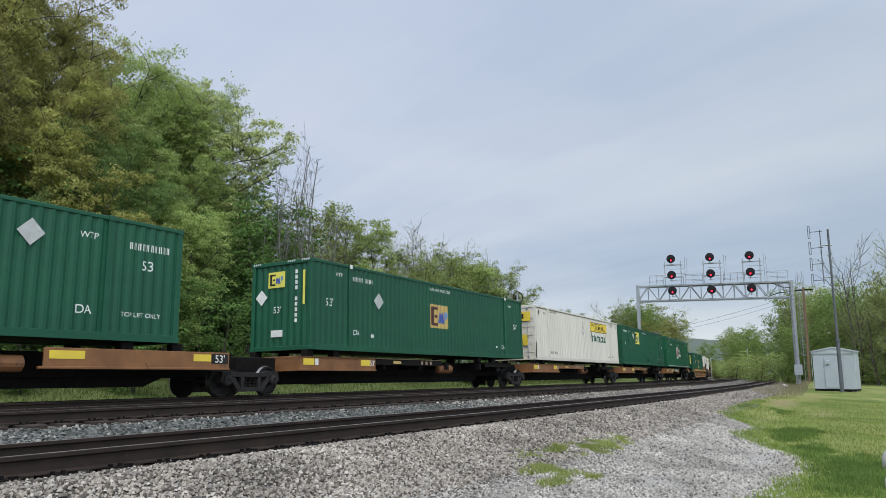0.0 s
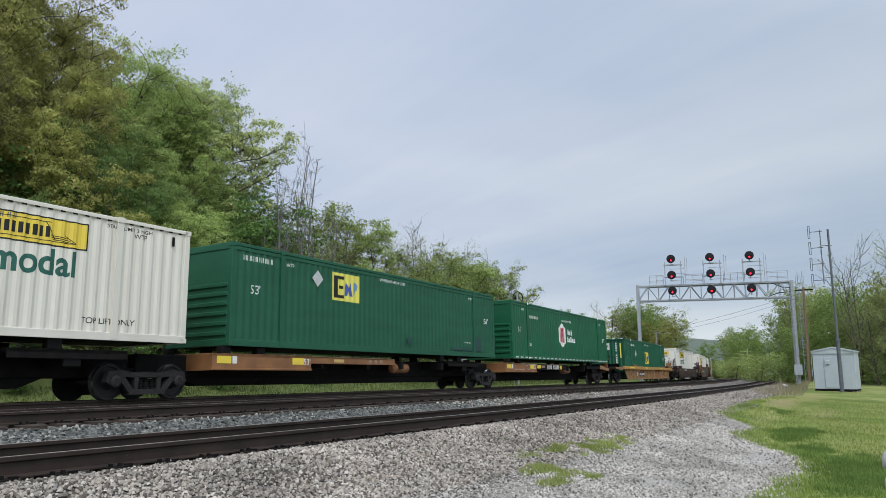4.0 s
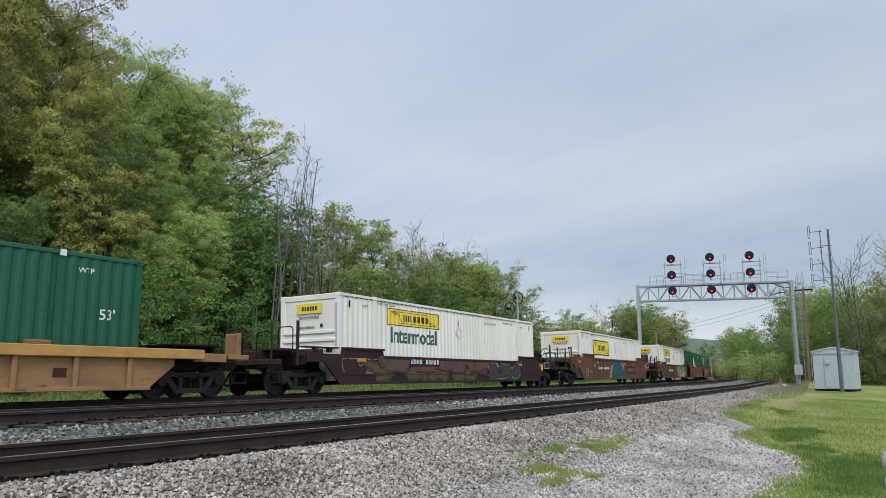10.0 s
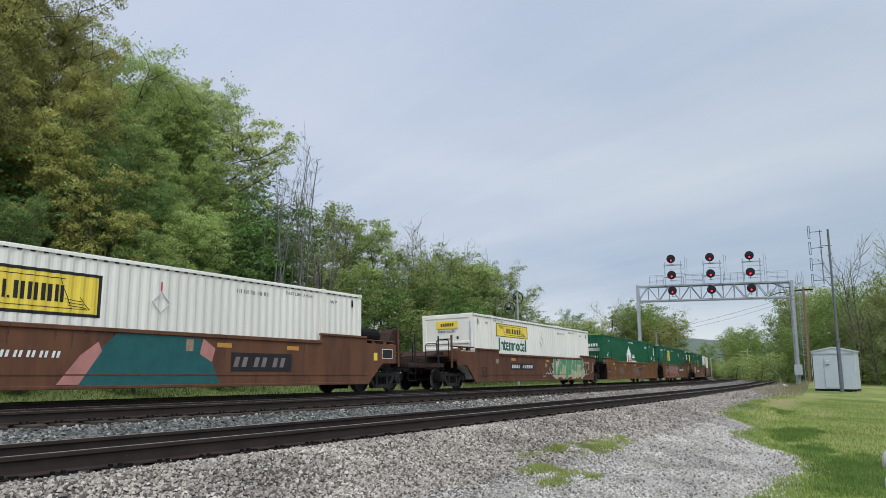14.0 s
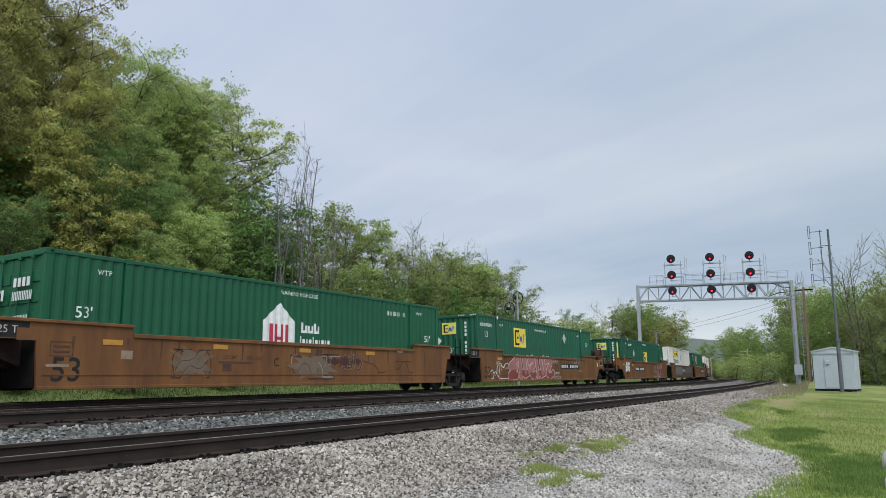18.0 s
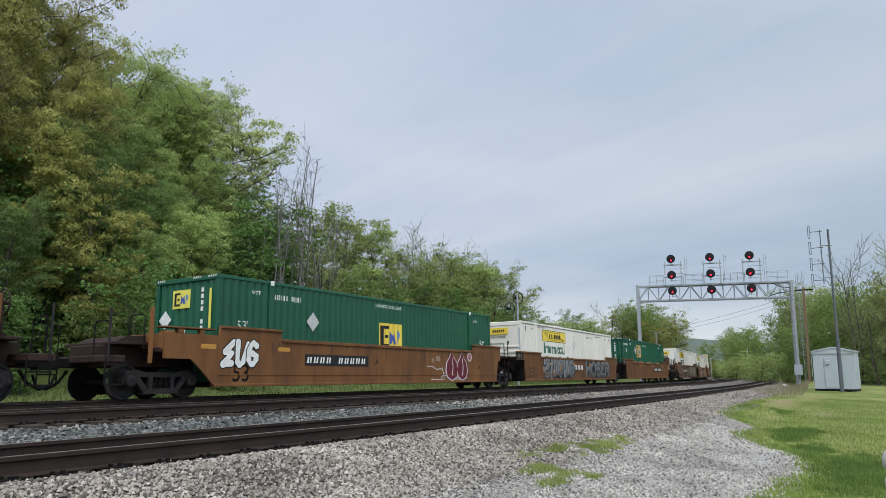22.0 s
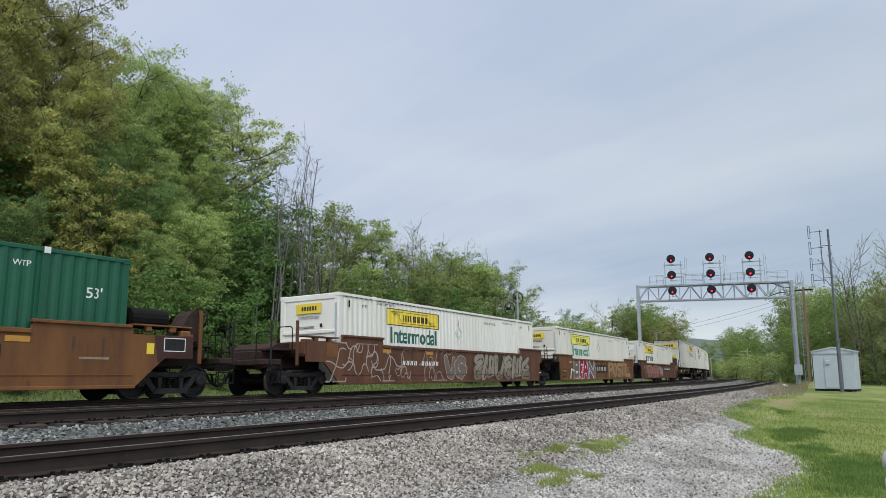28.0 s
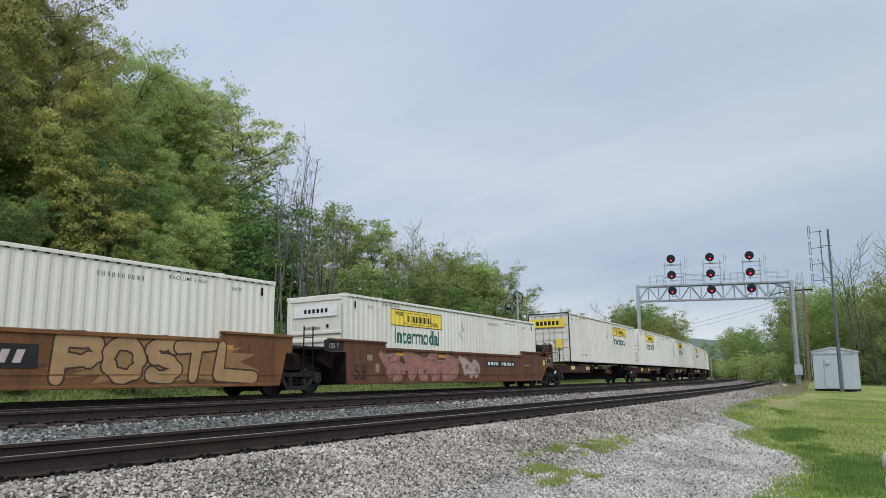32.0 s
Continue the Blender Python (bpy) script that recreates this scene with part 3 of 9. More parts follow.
def build_ground():
    ss = sorted(set([round(x, 2) for x in np.concatenate([np.linspace(-1800, -60, 14), np.arange(-60, 0, 6), np.arange(0, 30, 0.22), np.arange(30, 70, 0.8), np.arange(70, 200, 5), np.linspace(200, 460, 12)])]))
    oo = sorted(set([round(x, 2) for x in np.concatenate([[-2000, -1200, -700, -400, -200, -120, -80, -50, -35, -27, -22], np.arange(-20, -10.8, 0.2), np.arange(-10.8, 4, 0.45), np.arange(4, 20, 1.0), np.arange(20, 60, 5), [70, 90, 120, 170, 240, 330, 420]])]))
    verts, stone, pale, blue, dry, bank, dust = [], [], [], [], [], [], []
    for s in ss:
        edge = lot_edge(s)
        for o in oo:
            verts.append(place(s, o, land(s, o)))
            st = smooth(edge - 0.35, edge + 0.35, o) * (1 - smooth(2.4, 3.4, o))
            if -15.5 < o < -11.5 and 4 < s < 18:
                st = min(st, 1 - 0.42 * smooth(0.1, 0.8, tuft(s, o)))
            stone.append(st)
            pale.append((1 - smooth(-13.3, -11.9, o)) * (1 - smooth(45, 80, s)))
            dry.append(parched(s, o) * 0.9)
            bank.append(0.85 * smooth(2.0, 3.2, o))
            dust.append(dusty(s, o) if -16 < o < -11.5 and 0 < s < 30 else 0.0)
            blue.append(smooth(-8.2, -7.6, o) * (1 - smooth(-6.2, -5.8, o)) * (1 - smooth(14, 24, s)))
    w = len(oo)
    faces = [(i * w + j, (i + 1) * w + j, (i + 1) * w + j + 1, i * w + j + 1) for i in range(len(ss) - 1) for j in range(w - 1)]
    me = raw_mesh("ground", np.array(verts), faces, GROUND, True)
    me.flip_normals()
    for name, values in (("stone", stone), ("pale", pale), ("bluish", blue), ("dry", dry), ("bank", bank), ("dust", dust)):
        me.attributes.new(name, 'FLOAT', 'POINT').data.foreach_set("value", np.array(values, dtype=np.float32))
    tagged(new("ground", me), "mown lawn, crushed stone lot and grassy bank along the tracks", "ground", kind="structure")


build_ground()


# ---- tracks: rails, ties, plates ----
RAIL = [(-0.075, -0.180), (-0.075, -0.168), (-0.012, -0.150), (-0.009, -0.055), (-0.037, -0.038), (-0.037, -0.006), (-0.030, 0.0),
        (0.030, 0.0), (0.037, -0.006), (0.037, -0.038), (0.009, -0.055), (0.012, -0.150), (0.075, -0.168), (0.075, -0.180)]


def rail_point(s, off, level, lat, y, z):
    l = lat + y
    return place(s, off + l, level - l * CANT + z)


def rail_form(off, level, lat, s0, s1):
    f = Form()
    k = len(RAIL)
    stations = list(np.arange(s0, 20, 1.5)) + list(np.arange(20, s1 + 0.1, 3.0))
    for s in stations:
        f.v.extend([tuple(rail_point(s, off, level, lat, y, z)) for y, z in RAIL])
    for i in range(len(stations) - 1):
        for j in range(k):
            f.f.append((i * k + j, i * k + (j + 1) % k, (i + 1) * k + (j + 1) % k, (i + 1) * k + j))
    return f


def build_track(index):
    off, level = TRACKS[index]
    track = tagged(new("track_%d" % (index + 1)), ("near", "middle", "far")[index] + " railway track, rusty steel rails on worn timber ties", "railway track", kind="structure")
    for lat in (-0.753, 0.753):
        me = rail_form(off, level, lat, -45, 330).mesh("rail", RAIL_SIDE)
        me.materials.append(RAIL_TOP)
        k = len(RAIL)
        for p in me.polygons:
            js = {v % k for v in p.vertices}
            if js <= {5, 6, 7, 8} and 6 in js and 7 in js:
                p.material_index = 1
        part("rail", me, None, track)
    return track


TRACK_THINGS = [build_track(i) for i in range(3)]


# ---- loose stones: near ballast shoulder and lot ----
def stone_patch(name, label, material, spots, sizes, rng, squash=0.95):
    """Many angular stones in one mesh; spots are places, sizes their radii."""
    # a flattish broken top on a wider, ragged foot that sits in the ground
    base = np.array([(0.42, 0.40, 0.9), (-0.45, 0.42, 0.95), (-0.42, -0.45, 0.85), (0.46, -0.38, 0.9),
                     (1.0, 0.05, -0.15), (0.3, 0.95, -0.1), (-0.8, 0.6, -0.2), (-0.8, -0.6, -0.1), (0.3, -0.95, -0.2)])
    tris = np.array([(0, 1, 2), (0, 2, 3), (0, 4, 5), (0, 5, 1), (1, 5, 6), (1, 6, 7), (1, 7, 2), (2, 7, 8), (2, 8, 3), (3, 8, 4), (3, 4, 0)])
    n = len(spots)
    spots = spots + np.stack([np.zeros(n), np.zeros(n), rng.uniform(-0.5, 0.7, n) * sizes], 1)
    shapes = base[None] * rng.uniform(0.7, 1.25, (n, 9, 1)) * rng.uniform(0.6, 1.3, (n, 1, 3)) * np.array([1, 1, squash])
    # turned freely about the upright, tipped a little
    ang, tip = rng.uniform(0, 6.28, n)[:, None], rng.uniform(-0.8, 0.8, n)[:, None]
    x, y, z = shapes[:, :, 0], shapes[:, :, 1], shapes[:, :, 2]
    y, z = y * np.cos(tip) - z * np.sin(tip), y * np.sin(tip) + z * np.cos(tip)
    rot = np.stack([x * np.cos(ang) - y * np.sin(ang), x * np.sin(ang) + y * np.cos(ang), z], 2)
    v = rot * sizes[:, None, None] + spots[:, None, :]
    f = tris[None] + (np.arange(n) * 9)[:, None, None]
    tagged(new(name, raw_mesh(name, v.reshape(-1, 3), f.reshape(-1, 3), material)), label, "gravel", kind="stuff")


BALLAST = stone_stuff("crushed_limestone", [(0.235, 0.205, 0.170), (0.30, 0.264, 0.222), (0.105, 0.090, 0.075), (0.26, 0.229, 0.194), (0.34, 0.303, 0.258), (0.075, 0.066, 0.058), (0.22, 0.202, 0.180), (0.42, 0.380, 0.328), (0.16, 0.138, 0.114), (0.29, 0.250, 0.205)], 0.22)
BALLAST_BLUE = stone_stuff("blue_grey_ballast", [(0.050, 0.053, 0.049), (0.15, 0.149, 0.135), (0.070, 0.074, 0.070), (0.26, 0.252, 0.225), (0.055, 0.053, 0.047), (0.10, 0.103, 0.097)], 0.25)
GRIT = stone_stuff("pale_crushed_stone", [(0.22, 0.203, 0.176), (0.42, 0.392, 0.346), (0.32, 0.296, 0.260), (0.39, 0.366, 0.326), (0.11, 0.101, 0.089), (0.48, 0.451, 0.403), (0.36, 0.338, 0.304)], 0.26)


def scatter(rng, count, s0, s1, o0, o1, keep, lift=0.0):
    out = []
    while len(out) < count:
        s, o = rng.uniform(s0, s1), rng.uniform(o0, o1)
        if keep(s, o):
            out.append(tuple(place(s, o, land(s, o) + lift)))
    return np.array(out)


def build_stones():
    rng = np.random.default_rng(5)
    for s0, s1, per in ((1.5, 9, 1650), (9, 16, 1000), (16, 30, 420)):
        area = (s1 - s0) * 2.2
        sp = scatter(rng, int(area * per), s0, s1, -12.4, -10.2, lambda s, o: tuft(s, o) < 0.45 + 0.4 * rng.random(), 0.004)
        stone_patch("ballast_stones", "pale grey crushed ballast stones beside the rail", BALLAST, sp, rng.uniform(0.010, 0.024, len(sp)) * (1 + 0.12 * (s0 > 8) + 0.15 * (s0 > 15)), rng)
    for s0, s1, per in ((2, 9, 1100), (9, 14, 900), (14, 24, 340)):
        keep = lambda s, o: o > lot_edge(s) - 0.25 * rng.random() and tuft(s, o) < 0.45 + 0.4 * rng.random() and dusty(s, o) < 0.35 + 1.1 * rng.random()
        area = (s1 - s0) * 2.8
        sp = scatter(rng, int(area * per), s0, s1, -15.8, -11.9, keep, 0.001)
        stone_patch("lot_gravel", "fine pale crushed stone on the lot", GRIT, sp, rng.uniform(0.007, 0.019, len(sp)) * (1 + 0.1 * (s0 > 8) + 0.15 * (s0 > 13)), rng)
    sp = scatter(rng, 3500, 29, 62, -12.0, -10.2, lambda s, o: True, 0.01)
    stone_patch("ballast_stones", "grey ballast stones beside the far rail", BALLAST, sp, rng.uniform(0.022, 0.04, len(sp)), rng)
    sp = scatter(rng, 8500, 4, 24, -8.35, -6.0, lambda s, o: True, 0.004)
    stone_patch("ballast_stones", "blue-grey ballast stones between the tracks", BALLAST_BLUE, sp, rng.uniform(0.016, 0.032, len(sp)), rng)
    sp = scatter(rng, 6000, 16, 50, -8.35, -6.0, lambda s, o: rng.random() < (s - 10) / 14, 0.01)
    stone_patch("ballast_stones", "pale ballast stones between the tracks", BALLAST, sp, rng.uniform(0.02, 0.036, len(sp)), rng)
    sp = scatter(rng, 4000, 3, 30, -10.15, -8.5, lambda s, o: True, 0.006)
    stone_patch("ballast_stones", "pale ballast stones between the rails", BALLAST, sp, rng.uniform(0.018, 0.036, len(sp)), rng)


build_stones()


def blades(name, label, count, s0, s1, o0, o1, keep, h0, h1, rng, width=0.010, material=None):
    sp = scatter(rng, count, s0, s1, o0, o1, keep)
    n = len(sp)
    a = rng.uniform(0, 6.28, n)
    h = rng.uniform(h0, h1, n)
    side = np.stack([np.cos(a), np.sin(a), 0 * a], 1) * width
    lean = np.stack([rng.normal(0, 0.35, n), rng.normal(0, 0.35, n), np.ones(n)], 1) * h[:, None]
    v = np.stack([sp - side, sp + side, sp + lean * 0.6 + side * 0.6, sp + lean], 1)
    f = np.arange(n * 4).reshape(n, 4)
    tagged(new(name, raw_mesh(name, v.reshape(-1, 3), f, material or GRASS)), label, "grass", kind="stuff")


WEED = leaf_stuff("pale_weed_blades", (0.20, 0.25, 0.07), (0.33, 0.36, 0.13), 0.3)
TUFT = leaf_stuff("dark_lawn_tufts", (0.095, 0.165, 0.040), (0.16, 0.235, 0.065), 0.3)


LUSH = ((19.0, -14.45, 1.9, 0.5), (12.8, -15.85, 2.4, 0.65), (30.5, -13.2, 2.4, 0.4), (27.5, -12.1, 2.0, 0.35), (15.2, -15.05, 1.6, 0.4))


def lush(s, off):
    """Dark rank patches of the lawn."""
    v = -1.0
    for cs, co, rs, ro in LUSH:
        v = max(v, 1 - math.hypot((s - cs) / rs, (off - co) / ro))
    return v + 0.45 * noise.noise((s * 1.3, off * 2.4, 7.0)) + 0.3 * noise.noise((s * 4.0, off * 6.0, 2.0))


def build_grass():
    rng = np.random.default_rng(8)
    blades("lawn_grass", "mown green and yellow lawn grass", 52000, 7, 40, -18.0, -11.8, lambda s, o: o < lot_edge(s) + 0.1 and rng.random() < 8.0 / s and parched(s, o) < rng.random() * 0.8, 0.02, 0.055, rng, 0.008)
    blades("lawn_grass", "longer ragged grass at the edge of the lawn", 8000, 5, 34, -17.5, -11.8, lambda s, o: lot_edge(s) - 0.35 < o < lot_edge(s) + 0.25 * rng.random(), 0.03, 0.10, rng, 0.008)
    blades("weeds", "low green weeds in the crushed stone", 8000, 5, 16, -13.4, -11.6, lambda s, o: tuft(s, o) > 0.25 + 0.75 * rng.random(), 0.015, 0.065, rng, 0.006, WEED)
    blades("lawn_tufts", "darker lush clumps of grass and clover in the lawn", 17000, 6, 30, -19.0, -11.9, lambda s, o: o < lot_edge(s) and lush(s, o) > -0.25 + 1.1 * rng.random() and rng.random() < 8.0 / s, 0.02, 0.085, rng, 0.009, TUFT)
    blades("bank_grass", "rough grass on the bank beyond the tracks", 26000, 5, 75, 2.6, 9.5, lambda s, o: True, 0.06, 0.20, rng, 0.015, BANK)
    blades("verge_grass", "dry pale scrub beside the signal post", 5000, 40, 84, -13.3, -10.9, lambda s, o: True, 0.05, 0.26, rng, 0.012, LEAF_DRY)


build_grass()


# ---- the train ----
LENGTH, WIDE, HIGH = 16.154, 2.591, 2.896
H2 = WIDE / 2
POSTS = (-6.06, 6.06)


RIB_PITCH = 0.28


def rib(x, pitch=RIB_PITCH):
    """How far a ribbed sheet lies back at x: 0 on a ridge, 1 in a groove."""
    q = ((x + 20) / pitch) % 1
    return 0 if q < 0.25 else (q - 0.25) * 4 if q < 0.5 else 1 if q < 0.75 else 1 - (q - 0.75) * 4


def corrugated(x0, x1, y, z0, z1, out, pitch=0.28, deep=0.034, proud=0.0):
    """A trapezoid-ribbed sheet in x and z; out is -1 or 1, the way it faces."""
    f = Form()
    xs = [x0]
    k = math.ceil((x0 + 20) / pitch * 4 - 1e-6)
    while True:
        x = -20 + k * pitch / 4
        if x >= x1 - 1e-4:
            break
        if x > x0 + 1e-4:
            xs.append(x)
        k += 1
    xs.append(x1)
    for x in xs:
        yy = y - out * rib(x, pitch) * deep + out * proud
        f.v += [(x, yy, z0), (x, yy, z1)]
    f.f = [(2 * i, 2 * i + 2, 2 * i + 3, 2 * i + 1) for i in range(len(xs) - 1)]
    return f


SHELLS = {}


def shell_meshes(paint, kind):
    """Shared meshes of one make of container."""
    key = (paint.name, kind)
    if key in SHELLS:
        return SHELLS[key]
    a = LENGTH / 2
    m = {}
    deep = 0.034 if kind != "hub" else 0.026
    top = 0.10 if kind != "hub" else 0.22
    for name, out in (("near", -1), ("far", 1)):
        m["side_" + name] = corrugated(-a + 0.12, a - 0.12, out * (H2 - 0.012), 0.17, HIGH - top + 0.02, out, 0.28, deep).mesh("side_wall", paint)
        m["rail_" + name] = Form().box(-a + 0.1, a - 0.1, min(out * H2, out * (H2 - 0.06)), max(out * H2, out * (H2 - 0.06)), 0.0, 0.18, 0.008).box(
            -a + 0.1, a - 0.1, min(out * (H2 + 0.006), out * (H2 - 0.05)), max(out * (H2 + 0.006), out * (H2 - 0.05)), 0.0, 0.045).mesh("bottom_rail", paint)
        m["top_" + name] = Form().box(-a + 0.1, a - 0.1, min(out * H2, out * (H2 - 0.07)), max(out * H2, out * (H2 - 0.07)), HIGH - top, HIGH - 0.004, 0.012).mesh("top_rail", paint)
    if kind == "hub":
        m["top_near"] = Form().box(-a + 0.1, a - 0.1, -H2 - 0.004, -H2 + 0.07, HIGH - 0.10, HIGH - 0.004, 0.012).box(-a + 0.1, a - 0.1, -H2 + 0.004, -H2 + 0.07, HIGH - 0.22, HIGH - 0.11, 0.01).mesh("top_rail", paint)
    m["roof"] = Form().box(-a + 0.08, a - 0.08, -H2 + 0.05, H2 - 0.05, HIGH - 0.05, HIGH - 0.015).mesh("roof", paint)
    m["floor"] = Form().box(-a + 0.08, a - 0.08, -H2 + 0.05, H2 - 0.05, 0.03, 0.12).mesh("floor", GRIME)
    m["post"] = Form().box(-0.08, 0.08, -0.07, 0.07, 0.0, HIGH, 0.014).box(-0.095, 0.095, -0.085, 0.085, 0.0, 0.12, 0.01).box(-0.095, 0.095, -0.085, 0.085, HIGH - 0.12, HIGH + 0.004, 0.01).mesh("corner_post", paint)
    m["lift"] = Form().box(-0.085, 0.085, -0.012, 0.05, 0.02, HIGH - 0.02, 0.006).mesh("lift_post", paint)
    m["cast"] = Form().box(-0.09, 0.09, -0.03, 0.08, HIGH - 0.12, HIGH + 0.012, 0.012).mesh("lifting_casting", paint)
    # front end: ribs across for box-ended makes, upright ribs otherwise
    e = Form()
    if kind in ("white", "hub"):
        e.box(-0.02, 0.03, -H2 + 0.1, H2 - 0.1, 0.05, HIGH - 0.05)
        m["rib"] = Form().box(-0.07, -0.02, -H2 + 0.14, H2 - 0.14, -0.06, 0.06, 0.02).mesh("rib", paint)
        m["beam"] = Form().box(-0.05, 0.02, -H2 + 0.1, H2 - 0.1, -0.1, 0.1, 0.02).mesh("end_beam", paint)
        m["stile"] = Form().box(-0.046, 0.019, -0.07, 0.07, 0.2, HIGH - 0.21, 0.02).mesh("end_stile", paint)
    else:
        sheet = corrugated(-H2 + 0.08, H2 - 0.08, 0, 0.12, HIGH - 0.1, -1, 0.28, 0.04)
        e.add([(y + 0.0, x, z) for x, y, z in sheet.v], sheet.f)
        e.box(-0.04, 0.04, -H2 + 0.08, H2 - 0.08, HIGH - 0.13, HIGH - 0.004, 0.012).box(-0.04, 0.04, -H2 + 0.08, H2 - 0.08, 0, 0.14, 0.012)
    m["front"] = e.mesh("front_wall", paint)
    leaf = Form().box(-0.02, 0.02, -0.59, 0.59, 0.12, HIGH - 0.14, 0.012)
    for z in (0.5, 0.95, 1.4, 1.85, 2.3):
        leaf.box(0.02, 0.045, -0.55, 0.55, z - 0.12, z + 0.12, 0.02)
    m["leaf"] = leaf.mesh("door", paint)
    m["bar"] = Form().tube((0, 0, 0.1), (0, 0, HIGH - 0.1), 0.02, n=6).box(-0.03, 0.03, -0.05, 0.05, 1.15, 1.25, 0.01).box(-0.04, 0.03, -0.05, 0.05, 0.1, 0.2, 0.01).box(-0.04, 0.03, -0.05, 0.05, HIGH - 0.2, HIGH - 0.1, 0.01).mesh("lock_bar", paint if kind == "green" else GALV)
    m["sill"] = Form().box(-0.06, 0.06, -H2 + 0.08, H2 - 0.08, 0, 0.13, 0.012).box(-0.06, 0.06, -H2 + 0.08, H2 - 0.08, HIGH - 0.14, HIGH - 0.004, 0.012).mesh("end_frame", paint)
    SHELLS[key] = m
    return m


def container(label, paint, kind, doors_first=False, group="containers on the train"):
    """A 53-foot box; x along it, its near side at -y, standing at z = 0, origin in its middle."""
    box = thing("shipping_container", label, "container", group)
    RIB_DEPTH[box.name] = 0.026 if kind == "hub" else 0.034
    m = shell_meshes(paint, kind)
    a = LENGTH / 2
    for side in ("near", "far"):
        part("side_wall", m["side_" + side], None, box)
        part("bottom_rail", m["rail_" + side], None, box)
        part("top_rail", m["top_" + side], None, box)
    part("roof", m["roof"], None, box)
    part("floor", m["floor"], None, box)
    for x in (-a + 0.095, a - 0.095):
        for y in (-H2 + 0.085, H2 - 0.085):
            part("corner_post", m["post"], None, box, at=pose(x, y, 0))
    for x in POSTS:
        for y, r in ((-H2, 0), (H2, 180)):
            lift = part("lift_post", m["lift"], None, box, at=pose(x, y, 0, 0, 0, r))
            part("lifting_casting", m["cast"], None, lift)
    fx, dx = (-a + 0.06, a - 0.06)
    front, rear = pose(fx, 0, 0), pose(dx, 0, 0)
    if doors_first:
        front, rear = pose(dx, 0, 0, 0, 0, 180), pose(fx, 0, 0, 0, 0, 180)
    wall = part("front_wall", m["front"], None, box, at=front)
    if "rib" in m:
        for z in ((0.35, 0.62, 0.9, 1.17, 1.44, 1.7) if kind == "hub" else (0.45, 0.75, 1.05, 1.35, 1.62)):
            part("rib", m["rib"], None, wall, at=pose(0, 0, z))
        for z in (0.1, HIGH - 0.105):
            part("end_beam", m["beam"], None, wall, at=pose(0, 0, z))
        for y in (-H2 + 0.15, H2 - 0.15):
            part("end_stile", m["stile"], None, wall, at=pose(0, y, 0))
    part("end_frame", m["sill"], None, box, at=rear)
    for y in (-0.6, 0.6):
        leaf = part("door", m["leaf"], None, box, at=rear @ pose(0.0, y, 0))
        for q in (-0.25, 0.25):
            part("lock_bar", m["bar"], None, leaf, "galvanised lock bar", at=pose(0.07, q, 0))
    return box


def on_side(box, u, z, proud=0.004):
    """Pose on the near side wall, u metres from the leading end, z above the bottom."""
    return pose(u - LENGTH / 2, -H2 + 0.012 - 0.012 - proud, z)


RIB_DEPTH = {}   # of each box's side wall


def painted(name, form, material, box, u, z, proud=0.004, label=""):
    """Paint that follows the ribs of the near side wall: cut along them and laid back into the grooves."""
    data = form.mesh(name, material) if isinstance(form, Form) else form
    bm = bmesh.new()
    bm.from_mesh(data)
    x0 = u - LENGTH / 2
    xs = [v.co.x for v in bm.verts]
    step = RIB_PITCH / 4
    k = math.ceil((min(xs) + x0 + 20) / step)
    while k * step - 20 < max(xs) + x0:
        bmesh.ops.bisect_plane(bm, geom=bm.verts[:] + bm.edges[:] + bm.faces[:], plane_co=(k * step - 20 - x0, 0, 0), plane_no=(1, 0, 0))
        k += 1
    deep = RIB_DEPTH[box.name]
    for v in bm.verts:
        v.co.y += rib(v.co.x + x0 + 1e-7) * deep
    me = bpy.data.meshes.new(name)
    bm.to_mesh(me)
    bm.free()
    for m in data.materials:
        me.materials.append(m)
    return part(name, me, None, box, label, at=pose(x0, -(H2 - 0.012) - proud, z))


def lettering(box, text, u, z, size, material, name="lettering", label=""):
    painted(name, word(text, size, material), None, box, u, z, 0.004, label)


def bars(box, u, z, length, height, count, material, name="marking", y=None, turn=None, gap=0.35):
    """A row of plain bars where characters cannot or may not be read."""
    f = Form()
    w = length / count
    r = random.Random(int((u + z) * 1000))
    for i in range(count):
        if r.random() < 0.12 and 0 < i < count - 1:
            continue
        x = -length / 2 + (i + 0.5) * w
        reach = w * (1 - gap) / 2
        if count > 4:
            # each character as a pair of thin bars
            f.box(x - reach * 1.15, x - reach * 0.45, -0.002, 0.002, -height / 2, height / 2).box(x + reach * 0.3, x + reach, -0.002, 0.002, -height / 2, height / 2)
        else:
            f.box(x - reach, x + reach, -0.002, 0.002, -height / 2, height / 2)
    if turn is None and y is None:
        return painted(name, f, material, box, u, z, 0.005)
    return part(name, f, material, box, at=turn if turn is not None else pose(u - LENGTH / 2, y, z))


def ribbed_panel(box, u0, u1, z0, z1, material, name="sign_panel", label="", proud=0.004, deep=0.034):
    return part(name, corrugated(u0 - LENGTH / 2, u1 - LENGTH / 2, -(H2 - 0.012), z0, z1, -1, 0.28, deep, proud), material, box, label)


def shape(box, pts, u, z, material, name="emblem", proud=0.008, label="", at=None):
    """A flat painted shape on the near side."""
    f = Form().prism(pts, -0.0015, 0.0015)
    if name == "emblem" and at is None:
        return painted(name, f, material, box, u, z, 0.004, label)
    return part(name, f, material, box, label, at=on_side(box, u, z, proud) if at is None else at)


